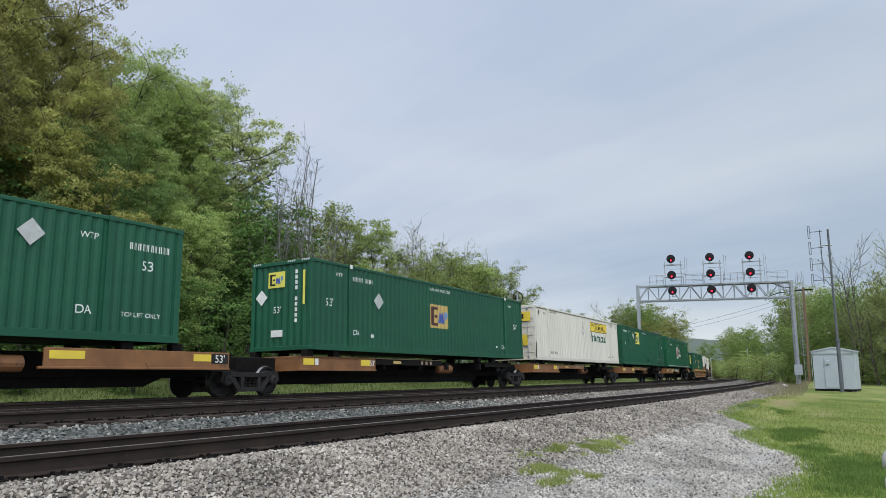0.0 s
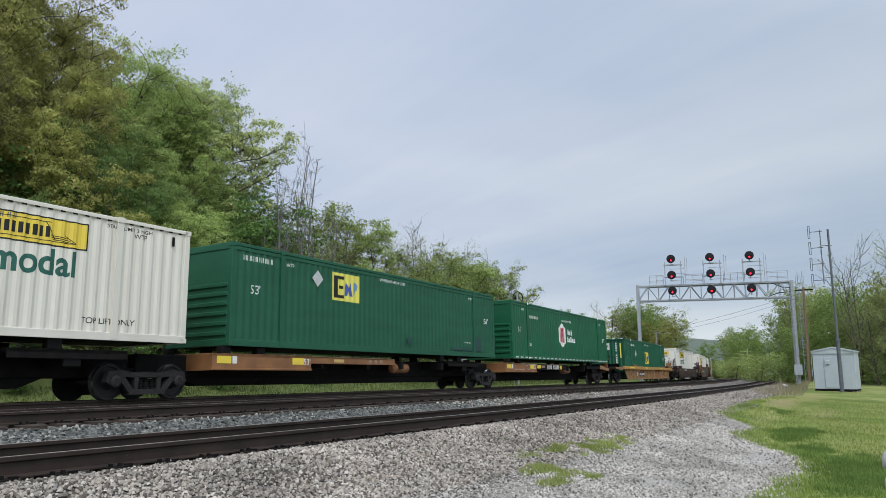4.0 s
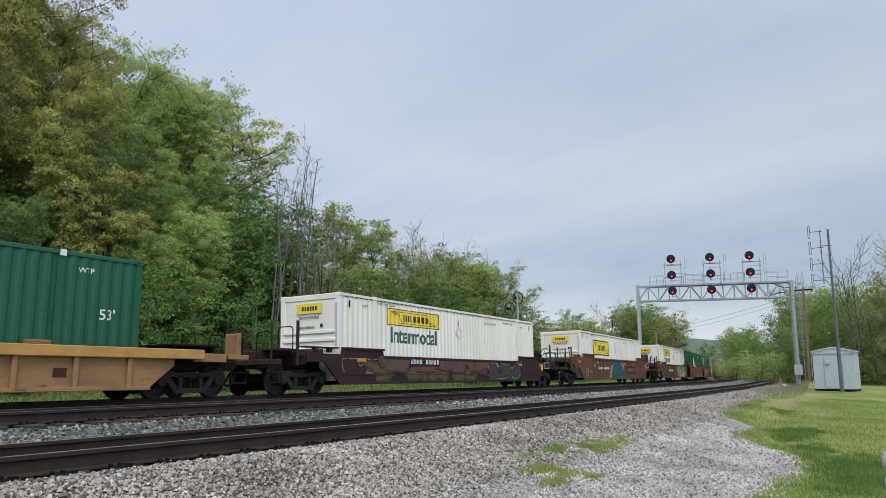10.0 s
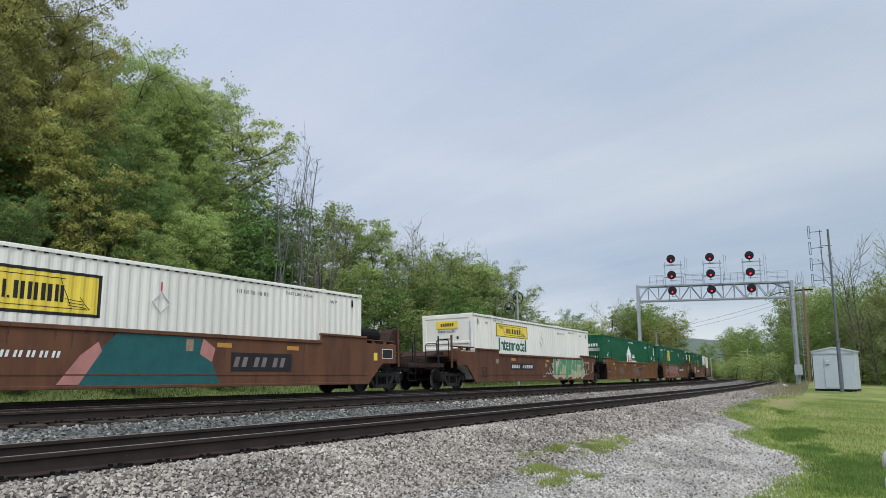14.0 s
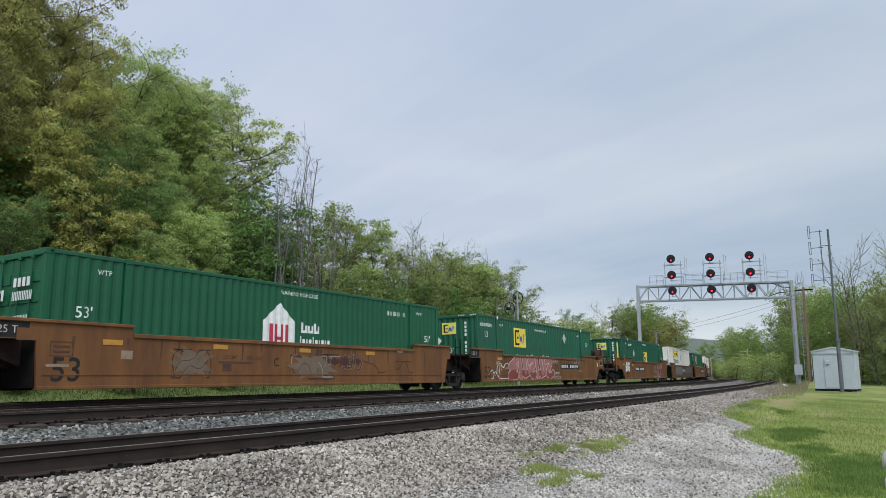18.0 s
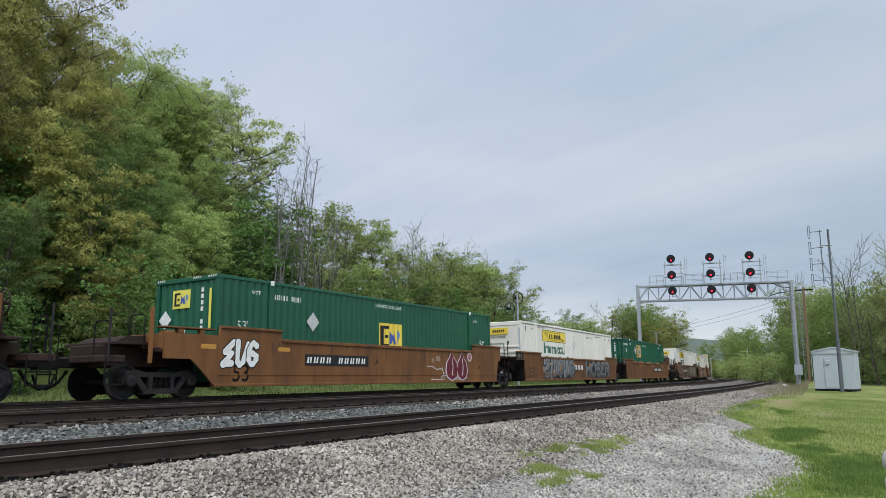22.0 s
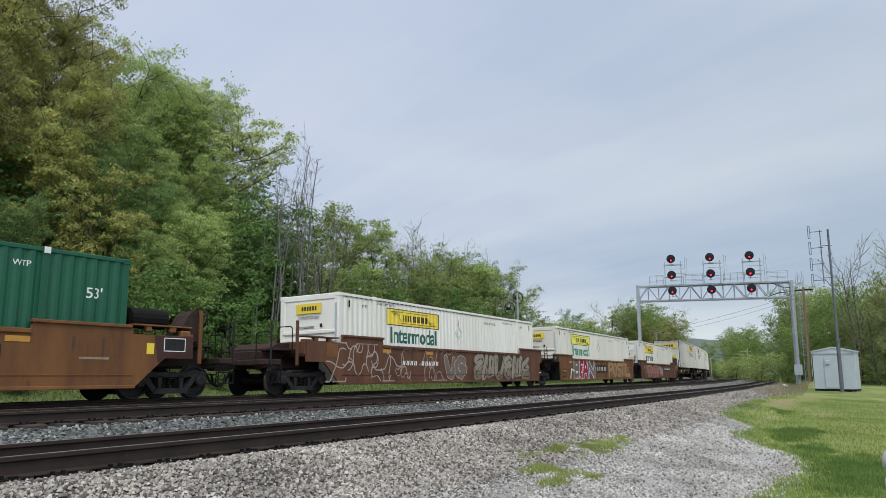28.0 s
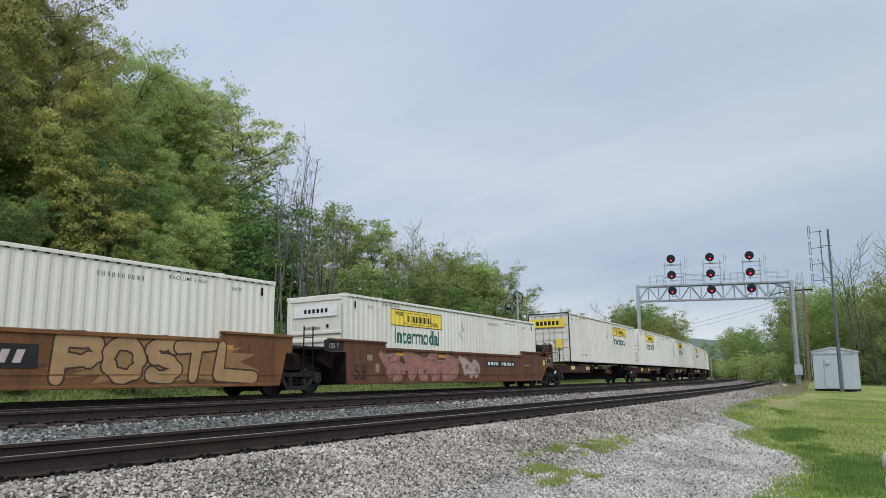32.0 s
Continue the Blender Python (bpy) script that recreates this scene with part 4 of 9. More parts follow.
def diamond(box, u, z, r=0.3, material=None):
    shape(box, [(-r, 0), (0, -r), (r, 0), (0, r)], u, z, material or PLACARD, "placard", label="pale diamond placard")
    shape(box, [(0.02 * r, 0.75 * r), (0.72 * r, 0.06 * r), (0.55 * r, 0.3 * r)], u, z, OFF_WHITE, "placard_flap", 0.014)


def e_mark(parent, at, w, h, dark, mid, light, side=None):
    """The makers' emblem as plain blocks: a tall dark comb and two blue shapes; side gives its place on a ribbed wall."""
    def put(form, material):
        if side:
            painted("emblem", form, material, parent, side[0], side[1], 0.008)
        else:
            part("emblem", form, material, parent, at=at)
    f = Form()
    f.box(-0.46 * w, -0.33 * w, -0.002, 0.002, -0.42 * h, 0.42 * h)
    for z in (-0.42, 0.30):
        f.box(-0.33 * w, -0.08 * w, -0.002, 0.002, z * h, (z + 0.12) * h)
    f.box(-0.27 * w, -0.12 * w, -0.002, 0.002, -0.06 * h, 0.06 * h)
    put(f, dark)
    g = Form().prism([(-0.06 * w, -0.3 * h), (0.04 * w, -0.3 * h), (0.09 * w, -0.12 * h), (0.14 * w, -0.3 * h), (0.26 * w, -0.3 * h), (0.19 * w, 0.22 * h), (0.10 * w, 0.02 * h), (0.0, 0.22 * h)], -0.002, 0.002)
    put(g, mid)
    k = Form().prism([(0.29 * w, -0.3 * h), (0.36 * w, -0.1 * h), (0.44 * w, -0.02 * h), (0.46 * w, 0.12 * h), (0.42 * w, 0.24 * h), (0.29 * w, 0.24 * h)], -0.002, 0.002)
    put(k, light)


def yellow_sign(box, u0, u1, z0, z1, panel, ink, border=True):
    """The haulier's yellow sign: a scroll of plain shapes and bars for its name."""
    ribbed_panel(box, u0, u1, z0, z1, panel, label="yellow haulier's sign")
    w, h, u, z = u1 - u0, z1 - z0, (u0 + u1) / 2, (z0 + z1) / 2
    f = Form()
    if border:
        e = 0.03 if h < 0.8 else 0.07
        for a, b, c, d in ((-w / 2, w / 2, h / 2 - e, h / 2), (-w / 2, w / 2, -h / 2, -h / 2 + e), (-w / 2, -w / 2 + e, -h / 2, h / 2), (w / 2 - e, w / 2, -h / 2, h / 2)):
            f.box(a, b, -0.001, 0.001, c, d)
    def stroke(ax, az, bx, bz, t=0.016):
        dx, dz = bx - ax, bz - az
        d = math.hypot(dx, dz)
        nx, nz = -dz / d * t / 2, dx / d * t / 2
        f.prism([(ax + nx, az + nz), (ax - nx, az - nz), (bx - nx, bz - nz), (bx + nx, bz + nz)], -0.001, 0.001)
    for m in (-1, 1):
        # a rolled corner of the scroll, hatched, and the long edge that leaves it
        for k in range(3):
            stroke(m * (-0.41 + k * 0.016) * w, m * (0.30 - k * 0.07) * h, m * (-0.29 + k * 0.010) * w, m * (0.26 - k * 0.07) * h)
        stroke(m * -0.43 * w, m * 0.33 * h, m * -0.36 * w, m * 0.06 * h)
        stroke(m * -0.30 * w, m * 0.24 * h, m * -0.24 * w, m * -0.33 * h)
        stroke(m * -0.43 * w, m * 0.33 * h, m * 0.27 * w, m * 0.33 * h)
    painted("scroll", f, ink, box, u, z, 0.0065)
    x = -0.205 * w
    for c, gap in ((0.045, 0.012), (0.014, 0.012), (0.052, 0.012), (0.014, 0.016), (0.062, 0.016), (0.060, 0.016), (0.066, 0.014), (0.058, 0.0)):
        hh = 0.19 * h
        for x0, x1 in (((0.0, 1.0),) if c < 0.02 else ((0.0, 0.36), (0.62, 1.0))):
            k = Form().box(x + x0 * c * w, x + x1 * c * w, -0.002, 0.002, -hh, -hh * 0.72 if c < 0.02 else hh)
            painted("name_block", k, ink, box, u, z - 0.01, 0.008)
        x += (c + gap) * w


def end_sign(box, plain=False):
    """The yellow sign and small markings on the leading end of a white box."""
    base = pose(-LENGTH / 2 + 0.06 - 0.055, 0, 0) @ pose(0, 0, 0, 0, 0, -90)
    f = Form().box(-0.55, 0.55, -0.004, 0.004, -0.17, 0.17) if not plain else Form().box(-0.95, 0.95, -0.004, 0.004, -0.2, 0.2)
    part("sign_panel", f, OFF_WHITE if plain else YELLOW, box, "sign on the box end", at=base @ pose(0.0, -0.004, 2.42 if not plain else 2.36))
    for i in range(6):
        x = (-0.3 + i * 0.115) * (1.6 if plain else 1)
        part("name_block", Form().box(x, x + 0.075 * (1.5 if plain else 1), -0.002, 0.002, -0.07, 0.07), BLACK, box, at=base @ pose(0, -0.011, 2.42 if not plain else 2.36))
    if not plain:
        part("lettering", word("Intermodal", 0.2, BLACK), None, box, at=base @ pose(0, -0.004, 2.13))
    bars(box, 0, 0, 0.7, 0.09, 9, BLACK, turn=base @ pose(-0.1, -0.004, 1.78))
    bars(box, 0, 0, 0.16, 0.12, 1, BLACK, turn=base @ pose(0.55, -0.004, 1.83))
    part("marking", Form().box(-0.04, 0.04, -0.002, 0.002, -0.75, 0.75), ALU, box, at=base @ pose(1.17, -0.002, 1.8))


def common_marks(box, paint_ink, u53=0.95, z53=1.53, right53=True, warn=(8.0, 2.62), number=(2.75, 2.45), wtp=1.42):
    lettering(box, "53'", u53, z53, 0.36, paint_ink)
    if right53:
        lettering(box, "53'", 15.3, z53, 0.34, paint_ink)
    if warn:
        lettering(box, "WARNING HIGH CUBE", warn[0], warn[1], 0.16, paint_ink)
    if number:
        bars(box, number[0], number[1], 1.2, 0.15, 10, paint_ink, gap=0.5)
    lettering(box, "WTP", wtp, 2.5, 0.17, paint_ink)
    lettering(box, "WTP", LENGTH - wtp, 2.5, 0.17, paint_ink)


def front_marks(box, stripes=True, emblem=True, panel=None):
    """Markings on the leading end of an upright-ribbed green box."""
    base = pose(-LENGTH / 2 + 0.055, 0, 0) @ pose(0, 0, 0, 0, 0, -90)
    if emblem:
        part("sign_panel", Form().box(-0.36, 0.36, -0.004, 0.004, -0.26, 0.26), panel or PALE_YELLOW, box, "faded cream emblem panel" if panel else "small yellow emblem panel", at=base @ pose(-0.2, -0.01, 2.3))
        e_mark(box, base @ pose(-0.2, -0.018, 2.3), 0.62, 0.44, BLACK, BLUE, STEEL_BLUE)
    part("placard", Form().prism([(-0.26, 0), (0, -0.26), (0.26, 0), (0, 0.26)], -0.003, 0.003), OFF_WHITE, box, "white diamond placard", at=base @ pose(-0.85, -0.012, 1.75))
    part("lettering", word("53'", 0.3, OFF_WHITE), None, box, at=base @ pose(-0.15, -0.012, 1.3))
    bars(box, 0, 0, 0.5, 0.22, 1, OFF_WHITE, turn=base @ pose(-0.15, -0.012, 0.55), gap=0.0)
    f = Form()
    for i in range(10):
        if i != 4:
            f.box(-0.05, 0.05, -0.002, 0.002, 2.55 - i * 0.175, 2.67 - i * 0.175)
    part("marking", f, OFF_WHITE, box, at=base @ pose(0.65, -0.012, -0.1))
    if stripes:
        for x in (-1.22, 0.98):
            part("height_stripe", Form().box(-0.045, 0.045, -0.003, 0.003, -0.55, 0.55), PALE_YELLOW, box, "pale yellow height-warning strip", at=base @ pose(x, -0.022, 1.98))
    for x in (-1.05, 1.05, 0.45):
        f = Form()
        for i in range(4):
            f.prism([(-0.16 + i * 0.09, -0.03), (-0.12 + i * 0.09, -0.03), (-0.09 + i * 0.09, 0.03), (-0.13 + i * 0.09, 0.03)], -0.002, 0.002)
        part("stripe_tape", f, OFF_WHITE, box, at=base @ pose(x, -0.055, 2.86))


def emp_box(label, paint, u, z, panel, dark=None, dia=(3.65, 1.8), group="containers on the train", high=False, stripes=True, end_panel=None):
    box = container(label, paint, "green", group=group)
    ribbed_panel(box, u, u + 1.46, z, z + 0.95, panel, label="yellow emblem panel")
    e_mark(box, None, 1.36, 0.9, dark or BLACK, BLUE, STEEL_BLUE, (u + 0.73, z + 0.475))
    if high:
        common_marks(box, OFF_WHITE, 0.9, 2.0, warn=(7.6, 2.5), number=(0.9, 2.45), wtp=2.5)
    else:
        common_marks(box, OFF_WHITE)
        lettering(box, "DA", 2.4, 0.62, 0.24, OFF_WHITE)
        lettering(box, "DA", 13.9, 0.5, 0.24, OFF_WHITE)
        bars(box, 3.3, 0.55, 0.25, 0.13, 2, OFF_WHITE)
        bars(box, 13.2, 0.5, 0.14, 0.1, 1, OFF_WHITE)
    if dia:
        diamond(box, dia[0], dia[1], 0.3)
    front_marks(box, stripes, panel=end_panel)
    for x in POSTS:
        part("marking", Form().box(-0.07, 0.07, -0.003, 0.003, -0.07, 0.07), OFF_WHITE, box, "white casting marks", at=pose(x, -H2 - 0.034, HIGH - 0.06))
    return box


def hub_mark(box, u, z, house=False):
    """The green haulier's emblem: a white six-sided shield with red blocks, and white bars for its name."""
    if house:
        shape(box, [(-0.66, -1.0), (0.66, -1.0), (0.66, 0.35), (0, 0.9), (-0.66, 0.35)], u, z, OFF_WHITE, label="white shield emblem")
    else:
        shape(box, [(-0.6, -0.36), (0, -0.72), (0.6, -0.36), (0.6, 0.36), (0, 0.72), (-0.6, 0.36)], u, z, OFF_WHITE, label="white six-sided emblem")
    f = Form()
    for x in (-0.34, -0.14, 0.1, 0.3):
        f.box(x - 0.06, x + 0.06, -0.002, 0.002, -0.42, 0.42)
    f.box(-0.14, 0.1, -0.002, 0.002, -0.05, 0.05)
    painted("emblem", f, RED, box, u, z - (0.15 if house else 0), 0.008)
    k = Form()
    for row, (x0, n, h) in enumerate(((0.0, 3, 0.32), (-0.08, 5, 0.32))):
        zz = 0.08 - row * 0.42
        for i in range(n):
            x = x0 + i * 0.29
            k.box(x, x + 0.09, -0.002, 0.002, zz, zz + (h if i in (0, 2) else h * 0.72)).box(x + 0.15, x + 0.23, -0.002, 0.002, zz, zz + h * 0.72)
            k.box(x + 0.09, x + 0.15, -0.002, 0.002, zz, zz + 0.08)
    painted("name_blocks", k, OFF_WHITE, box, u + 0.95, z - 0.02, 0.005)


def white_box(label, paint, u0, zed=(1.98, 2.6), ink=None, word_ink=None, panel=None, intermodal=True, plain_end=False, doors_first=False):
    box = container(label, paint, "white", doors_first)
    yellow_sign(box, u0, u0 + 3.7, zed[0], zed[1], panel or YELLOW, ink or BLACK)
    if intermodal:
        name = word("Intermodal", 0.80, word_ink or DARK_GREEN, 0.022).copy()
        name.transform(Matrix.Diagonal((0.93, 1, 1, 1)))
        painted("lettering", name, None, box, u0 + 1.85, 1.60, 0.004, "green lettering")
    lettering(box, "WTP", 1.45, 2.52, 0.16, BLACK)
    lettering(box, "WTP", LENGTH - 1.45, 2.52, 0.16, BLACK)
    lettering(box, "STACK LIMIT 3 HIGH", 2.75, 2.68, 0.12, BLACK)
    lettering(box, "STACK LIMIT 3 HIGH", LENGTH - (1.75 if doors_first else 3.1), 2.66 if doors_first else 2.62, 0.13, BLACK)
    bars(box, LENGTH - 5.0, 2.5, 1.3, 0.11, 10, GREY_INK, gap=0.55)
    for u in (0.55, LENGTH - 0.55):
        shape(box, [(-0.04, -0.12), (0.04, -0.12), (0.04, 0.12), (-0.04, 0.12)], u, 2.55, GRIME, "vent", 0.01)
    shape(box, [(-0.02, -0.12), (0.02, -0.12), (0.02, 0.12), (-0.02, 0.12)], 8.1, 2.35, RED, "marking", 0.006)
    ring = Form()
    for a, b in (((-0.26, 0), (0, 0.26)), ((0, 0.26), (0.26, 0)), ((0.26, 0), (0, -0.26)), ((0, -0.26), (-0.26, 0))):
        ring.tube((a[0], 0, a[1]), (b[0], 0, b[1]), 0.012, n=4)
    part("placard", ring, ALU, box, "worn diamond placard holder", at=on_side(box, 8.1, 1.95, 0.008))
    if not doors_first:
        end_sign(box, plain=plain_end)
    dots = Form()
    for i in range(56):
        dots.box(-LENGTH / 2 + 0.35 + i * 0.28, -LENGTH / 2 + 0.46 + i * 0.28, -0.002, 0.002, -0.017, 0.017)
    tagged(part("slotted_strip", dots, GRIME, box, at=pose(0, -H2 - 0.002, HIGH - 0.11)), kind="stuff")
    if doors_first:
        base = pose(-LENGTH / 2 + 0.06 - 0.09, 0, 0) @ pose(0, 0, 0, 0, 0, -90)
        part("sign_panel", Form().box(-1.1, 1.1, -0.004, 0.004, -0.25, 0.25), YELLOW, box, "yellow sign across the doors", at=base @ pose(-0.05, -0.03, 2.3))
        for i in range(6):
            x = -0.75 + i * 0.25
            part("name_block", Form().box(x, x + 0.17, -0.002, 0.002, -0.12, 0.12), BLACK, box, at=base @ pose(0, -0.037, 2.3))
        part("sign_panel", Form().box(-0.2, 0.2, -0.004, 0.004, -0.28, 0.28), YELLOW, box, "small yellow notice", at=base @ pose(0.65, -0.03, 1.05))
    return box


# ---- running gear ----
def truck_meshes():
    m = {}
    sf = Form()
    y0, y1 = -0.09, 0.09
    sf.prism([(-1.12, 0.42), (-1.06, 0.66), (-0.72, 0.70), (-0.45, 0.64), (0.45, 0.64), (0.72, 0.70), (1.06, 0.66), (1.12, 0.42), (1.0, 0.36), (0.94, 0.5), (0.72, 0.54), (0.42, 0.52), (-0.42, 0.52), (-0.72, 0.54), (-0.94, 0.5), (-1.0, 0.36)], y0, y1)
    sf.prism([(-0.86, 0.58), (-0.66, 0.58), (-0.36, 0.20), (-0.48, 0.14)], y0 + 0.01, y1 - 0.01)
    sf.prism([(0.86, 0.58), (0.66, 0.58), (0.36, 0.20), (0.48, 0.14)], y0 + 0.01, y1 - 0.01)
    sf.prism([(-0.5, 0.12), (0.5, 0.12), (0.42, 0.25), (-0.42, 0.25)], y0 - 0.03, y1 + 0.03)
    sf.prism([(-0.36, 0.24), (-0.27, 0.24), (-0.25, 0.56), (-0.38, 0.56)], y0, y1)
    sf.prism([(0.36, 0.24), (0.27, 0.24), (0.25, 0.56), (0.38, 0.56)], y0, y1)
    for x in (-0.88, 0.88):
        sf.lathe([(0, 0.10), (0.03, 0.14), (0.22, 0.14), (0.25, 0.09)], (x, -0.16, 0.43), (x, 0.2, 0.43), 12)
    m["frame"] = sf.mesh("side_frame", IRON)
    rings = []
    for z in range(6):
        rings += [(z * 0.042, 0.055), (z * 0.042 + 0.012, 0.078), (z * 0.042 + 0.03, 0.078)]
    m["spring"] = Form().lathe(rings, (0, 0, 0.25), (0, 0, 1), 8).mesh("spring", GRIME)
    b = Form().box(-0.2, 0.2, -1.05, 1.05, 0.50, 0.66, 0.03).lathe([(0, 0.3), (0.1, 0.3)], (0, 0, 0.66), (0, 0, 1), 16)
    b.box(-0.9, 0.9, -0.3, -0.22, 0.36, 0.44).box(-0.9, 0.9, 0.22, 0.3, 0.36, 0.44).tube((-0.5, -0.6, 0.4), (-0.5, 0.6, 0.4), 0.05).tube((0.5, -0.6, 0.4), (0.5, 0.6, 0.4), 0.05)
    m["bolster"] = b.mesh("truck", GRIME)
    w = Form()
    w.tube((0, -1.05, 0), (0, 1.05, 0), 0.075, n=10)
    for s in (-1, 1):
        w.lathe([(0.0, 0.44), (0.022, 0.455), (0.03, 0.425), (0.05, 0.420), (0.132, 0.415), (0.133, 0.36), (0.10, 0.34), (0.085, 0.18), (0.13, 0.15), (0.17, 0.14), (0.17, 0.08)], (0, s * 0.69, 0), (0, s * 1.5, 0), 28)
    # bolts that show the turning
    for s in (-1, 1):
        for q in range(3):
            a = q * 2.094
            w.box(0.055 * math.cos(a) - 0.015, 0.055 * math.cos(a) + 0.015, s * 1.14 - 0.015, s * 1.14 + 0.015, 0.055 * math.sin(a) - 0.015, 0.055 * math.sin(a) + 0.015)
        w.lathe([(0, 0.09), (0.09, 0.09)], (0, s * 1.045, 0), (0, s * 2, 0), 12)
    me = w.mesh("wheelset", WHEEL)
    me.materials.append(TREAD)
    for p in me.polygons:
        c = p.center
        if 0.41 < math.hypot(c.x, c.z) < 0.43 and abs(p.normal.y) < 0.4:
            p.material_index = 1
    m["wheels"] = me
    return m


TRUCK = truck_meshes()
ROLLING = []     # (wheelset, its place on the train)


def truck(car, x, s):
    """A two-axle truck under a car, x metres from the car's middle; s is its place on the train."""
    t = part("truck", TRUCK["bolster"], None, car, "cast steel two-axle truck", at=pose(x, 0, 0))
    for y, r in ((-0.98, 0), (0.98, 180)):
        part("side_frame", TRUCK["frame"], None, t, at=pose(0, y, 0, 0, 0, r))
        for x in (-0.17, 0.0, 0.17):
            part("spring", TRUCK["spring"], None, t, at=pose(x, y * 0.99, 0))
    for a in (-0.88, 0.88):
        w = part("wheelset", TRUCK["wheels"], None, t, at=pose(a, 0, 0.42))
        ROLLING.append((w, a, s + a))
    return t


CAR_BITS = {}


def bit(key, build):
    if key not in CAR_BITS:
        CAR_BITS[key] = build()
    return CAR_BITS[key]


def ladder_mesh():
    f = Form()
    for y in (-0.2, 0.2):
        f.tube((y, 0, 0.45), (y, 0, 2.05), 0.02, n=6)
    for z in (0.5, 0.8, 1.1, 1.4, 1.7):
        f.tube((-0.2, 0, z), (0.2, 0, z), 0.015, n=6)
    return f.mesh("ladder", GRIME)


def grab_mesh():
    return Form().path([(0, 0, 0), (0, 0, 0.75), (0, 0.08, 0.82), (0, 0.5, 0.82), (0, 0.58, 0.75), (0, 0.58, 0)], 0.017).mesh("handrail", GRIME)


def brake_wheel_mesh():
    f = Form()
    ring = [(0.28 * math.cos(i * math.pi / 10), 0, 0.28 * math.sin(i * math.pi / 10)) for i in range(21)]
    f.path(ring, 0.02, 5)
    for i in range(4):
        a = i * math.pi / 2 + 0.4
        f.tube((0, 0, 0), (0.28 * math.cos(a), 0, 0.28 * math.sin(a)), 0.014, n=5)
    f.tube((0, -0.05, 0), (0, 0.12, 0), 0.04)
    return f.mesh("brake_wheel", RUSTY)


def coupler_mesh():
    f = Form().box(0, 0.9, -0.1, 0.1, 0.76, 0.98, 0.02).prism([(0.8, 0.72), (1.1, 0.72), (1.2, 0.8), (1.2, 0.94), (1.1, 1.02), (0.8, 1.02)], -0.19, 0.15)
    f.path([(0.3, -0.35, 0.7), (0.5, -0.35, 0.42), (0.8, -0.3, 0.28), (1.1, -0.2, 0.36), (1.25, -0.1, 0.6)], 0.035, 6)
    return f.mesh("coupler", GRIME)


def step_mesh():
    f = Form().path([(-0.25, 0, 0.95), (-0.25, 0, 0.36), (0.25, 0, 0.36), (0.25, 0, 0.95)], 0.018, 5).box(-0.25, 0.25, -0.02, 0.05, 0.34, 0.37).box(-0.25, 0.25, -0.02, 0.05, 0.62, 0.65)
    return f.mesh("step", GRIME)


STENCIL = surface('faded_stencil', (0.30, 0.22, 0.15), (0.2, 0.13, 0.085), rough=0.7, scale=8)
STENCIL_WHITE = surface('worn_white_stencil', (0.5, 0.47, 0.42), (0.32, 0.28, 0.24), rough=0.7, scale=8)
RUST = surface('dark_rust_streak', (0.055, 0.024, 0.014), (0.085, 0.036, 0.02), rough=0.8, scale=6)


def well_side(left, right, paint, low_top, high_top):
    """The long side of a well: flared ends cut away over the trucks. 'end' has a coupler, 'joint' shares a truck."""
    a = LENGTH / 2
    geo_of = {"end": (1.75, 1.86, 0.97, -0.16, 2.25), "joint": (0.55, 1.70, 1.18, -0.06, 2.07)}
    l, r = geo_of[left], geo_of[right]
    if left == "joint":
        l = (1.05,) + l[1:]
    lower = [(-a - l[0], l[2]), (-a + (l[3] if left == "joint" else -0.16), 0.29), (a - (r[3] if right == "joint" else -0.16), 0.29), (a + r[0], r[2])]
    x0, x1 = -a + l[4] + 0.05, a - r[4] - 0.05
    if left == "joint":
        lead = [(x0, low_top), (-a + l[4], high_top), (-a - l[0], high_top), (-a - l[0], 1.3), (-a - 0.14, 1.3), lower[1]]
    else:
        lead = [(x0, low_top), (-a + l[4], high_top), (-a, high_top), (-a - 0.05, low_top), (-a - l[0], low_top), lower[0], (-a - 0.95, 0.97), (-a - 0.75, 0.82), lower[1]]
    if right == "joint":
        trail = [lower[2], (a + 0.16, 0.62), (a + 0.3, 1.2), (a + r[0], 1.2), (a + r[0], high_top), (a - r[4], high_top), (x1, low_top)]
    else:
        trail = [lower[2], (a + 0.75, 0.82), (a + 0.95, 0.97), lower[3], (a + r[0], low_top), (a + 0.05, low_top), (a, high_top), (a - r[4], high_top), (x1, low_top)]
    f = Form().prism(lead + trail, -0.03, 0.03)
    sheet = f.mesh("side_sheet", paint)
    g = Form()
    g.box(x0, x1, -0.075, 0.05, low_top - 0.1, low_top, 0.012)
    g.box(-a - (l[0] if left == "joint" else 0.0), -a + l[4] + 0.05, -0.08, 0.06, high_top - 0.07, high_top + 0.004, 0.012)
    g.box(x1, a + (r[0] if right == "joint" else 0.0), -0.08, 0.06, high_top - 0.07, high_top + 0.004, 0.012)
    chord = g.mesh("top_chord", paint)
    k = Form().box(lower[1][0], lower[2][0], -0.06, 0.12, 0.26, 0.34, 0.012)
    k.box(lower[1][0] + 0.1, lower[2][0] - 0.1, -0.045, -0.025, 0.56, 0.585)
    return sheet, chord, k.mesh("bottom_chord", paint)


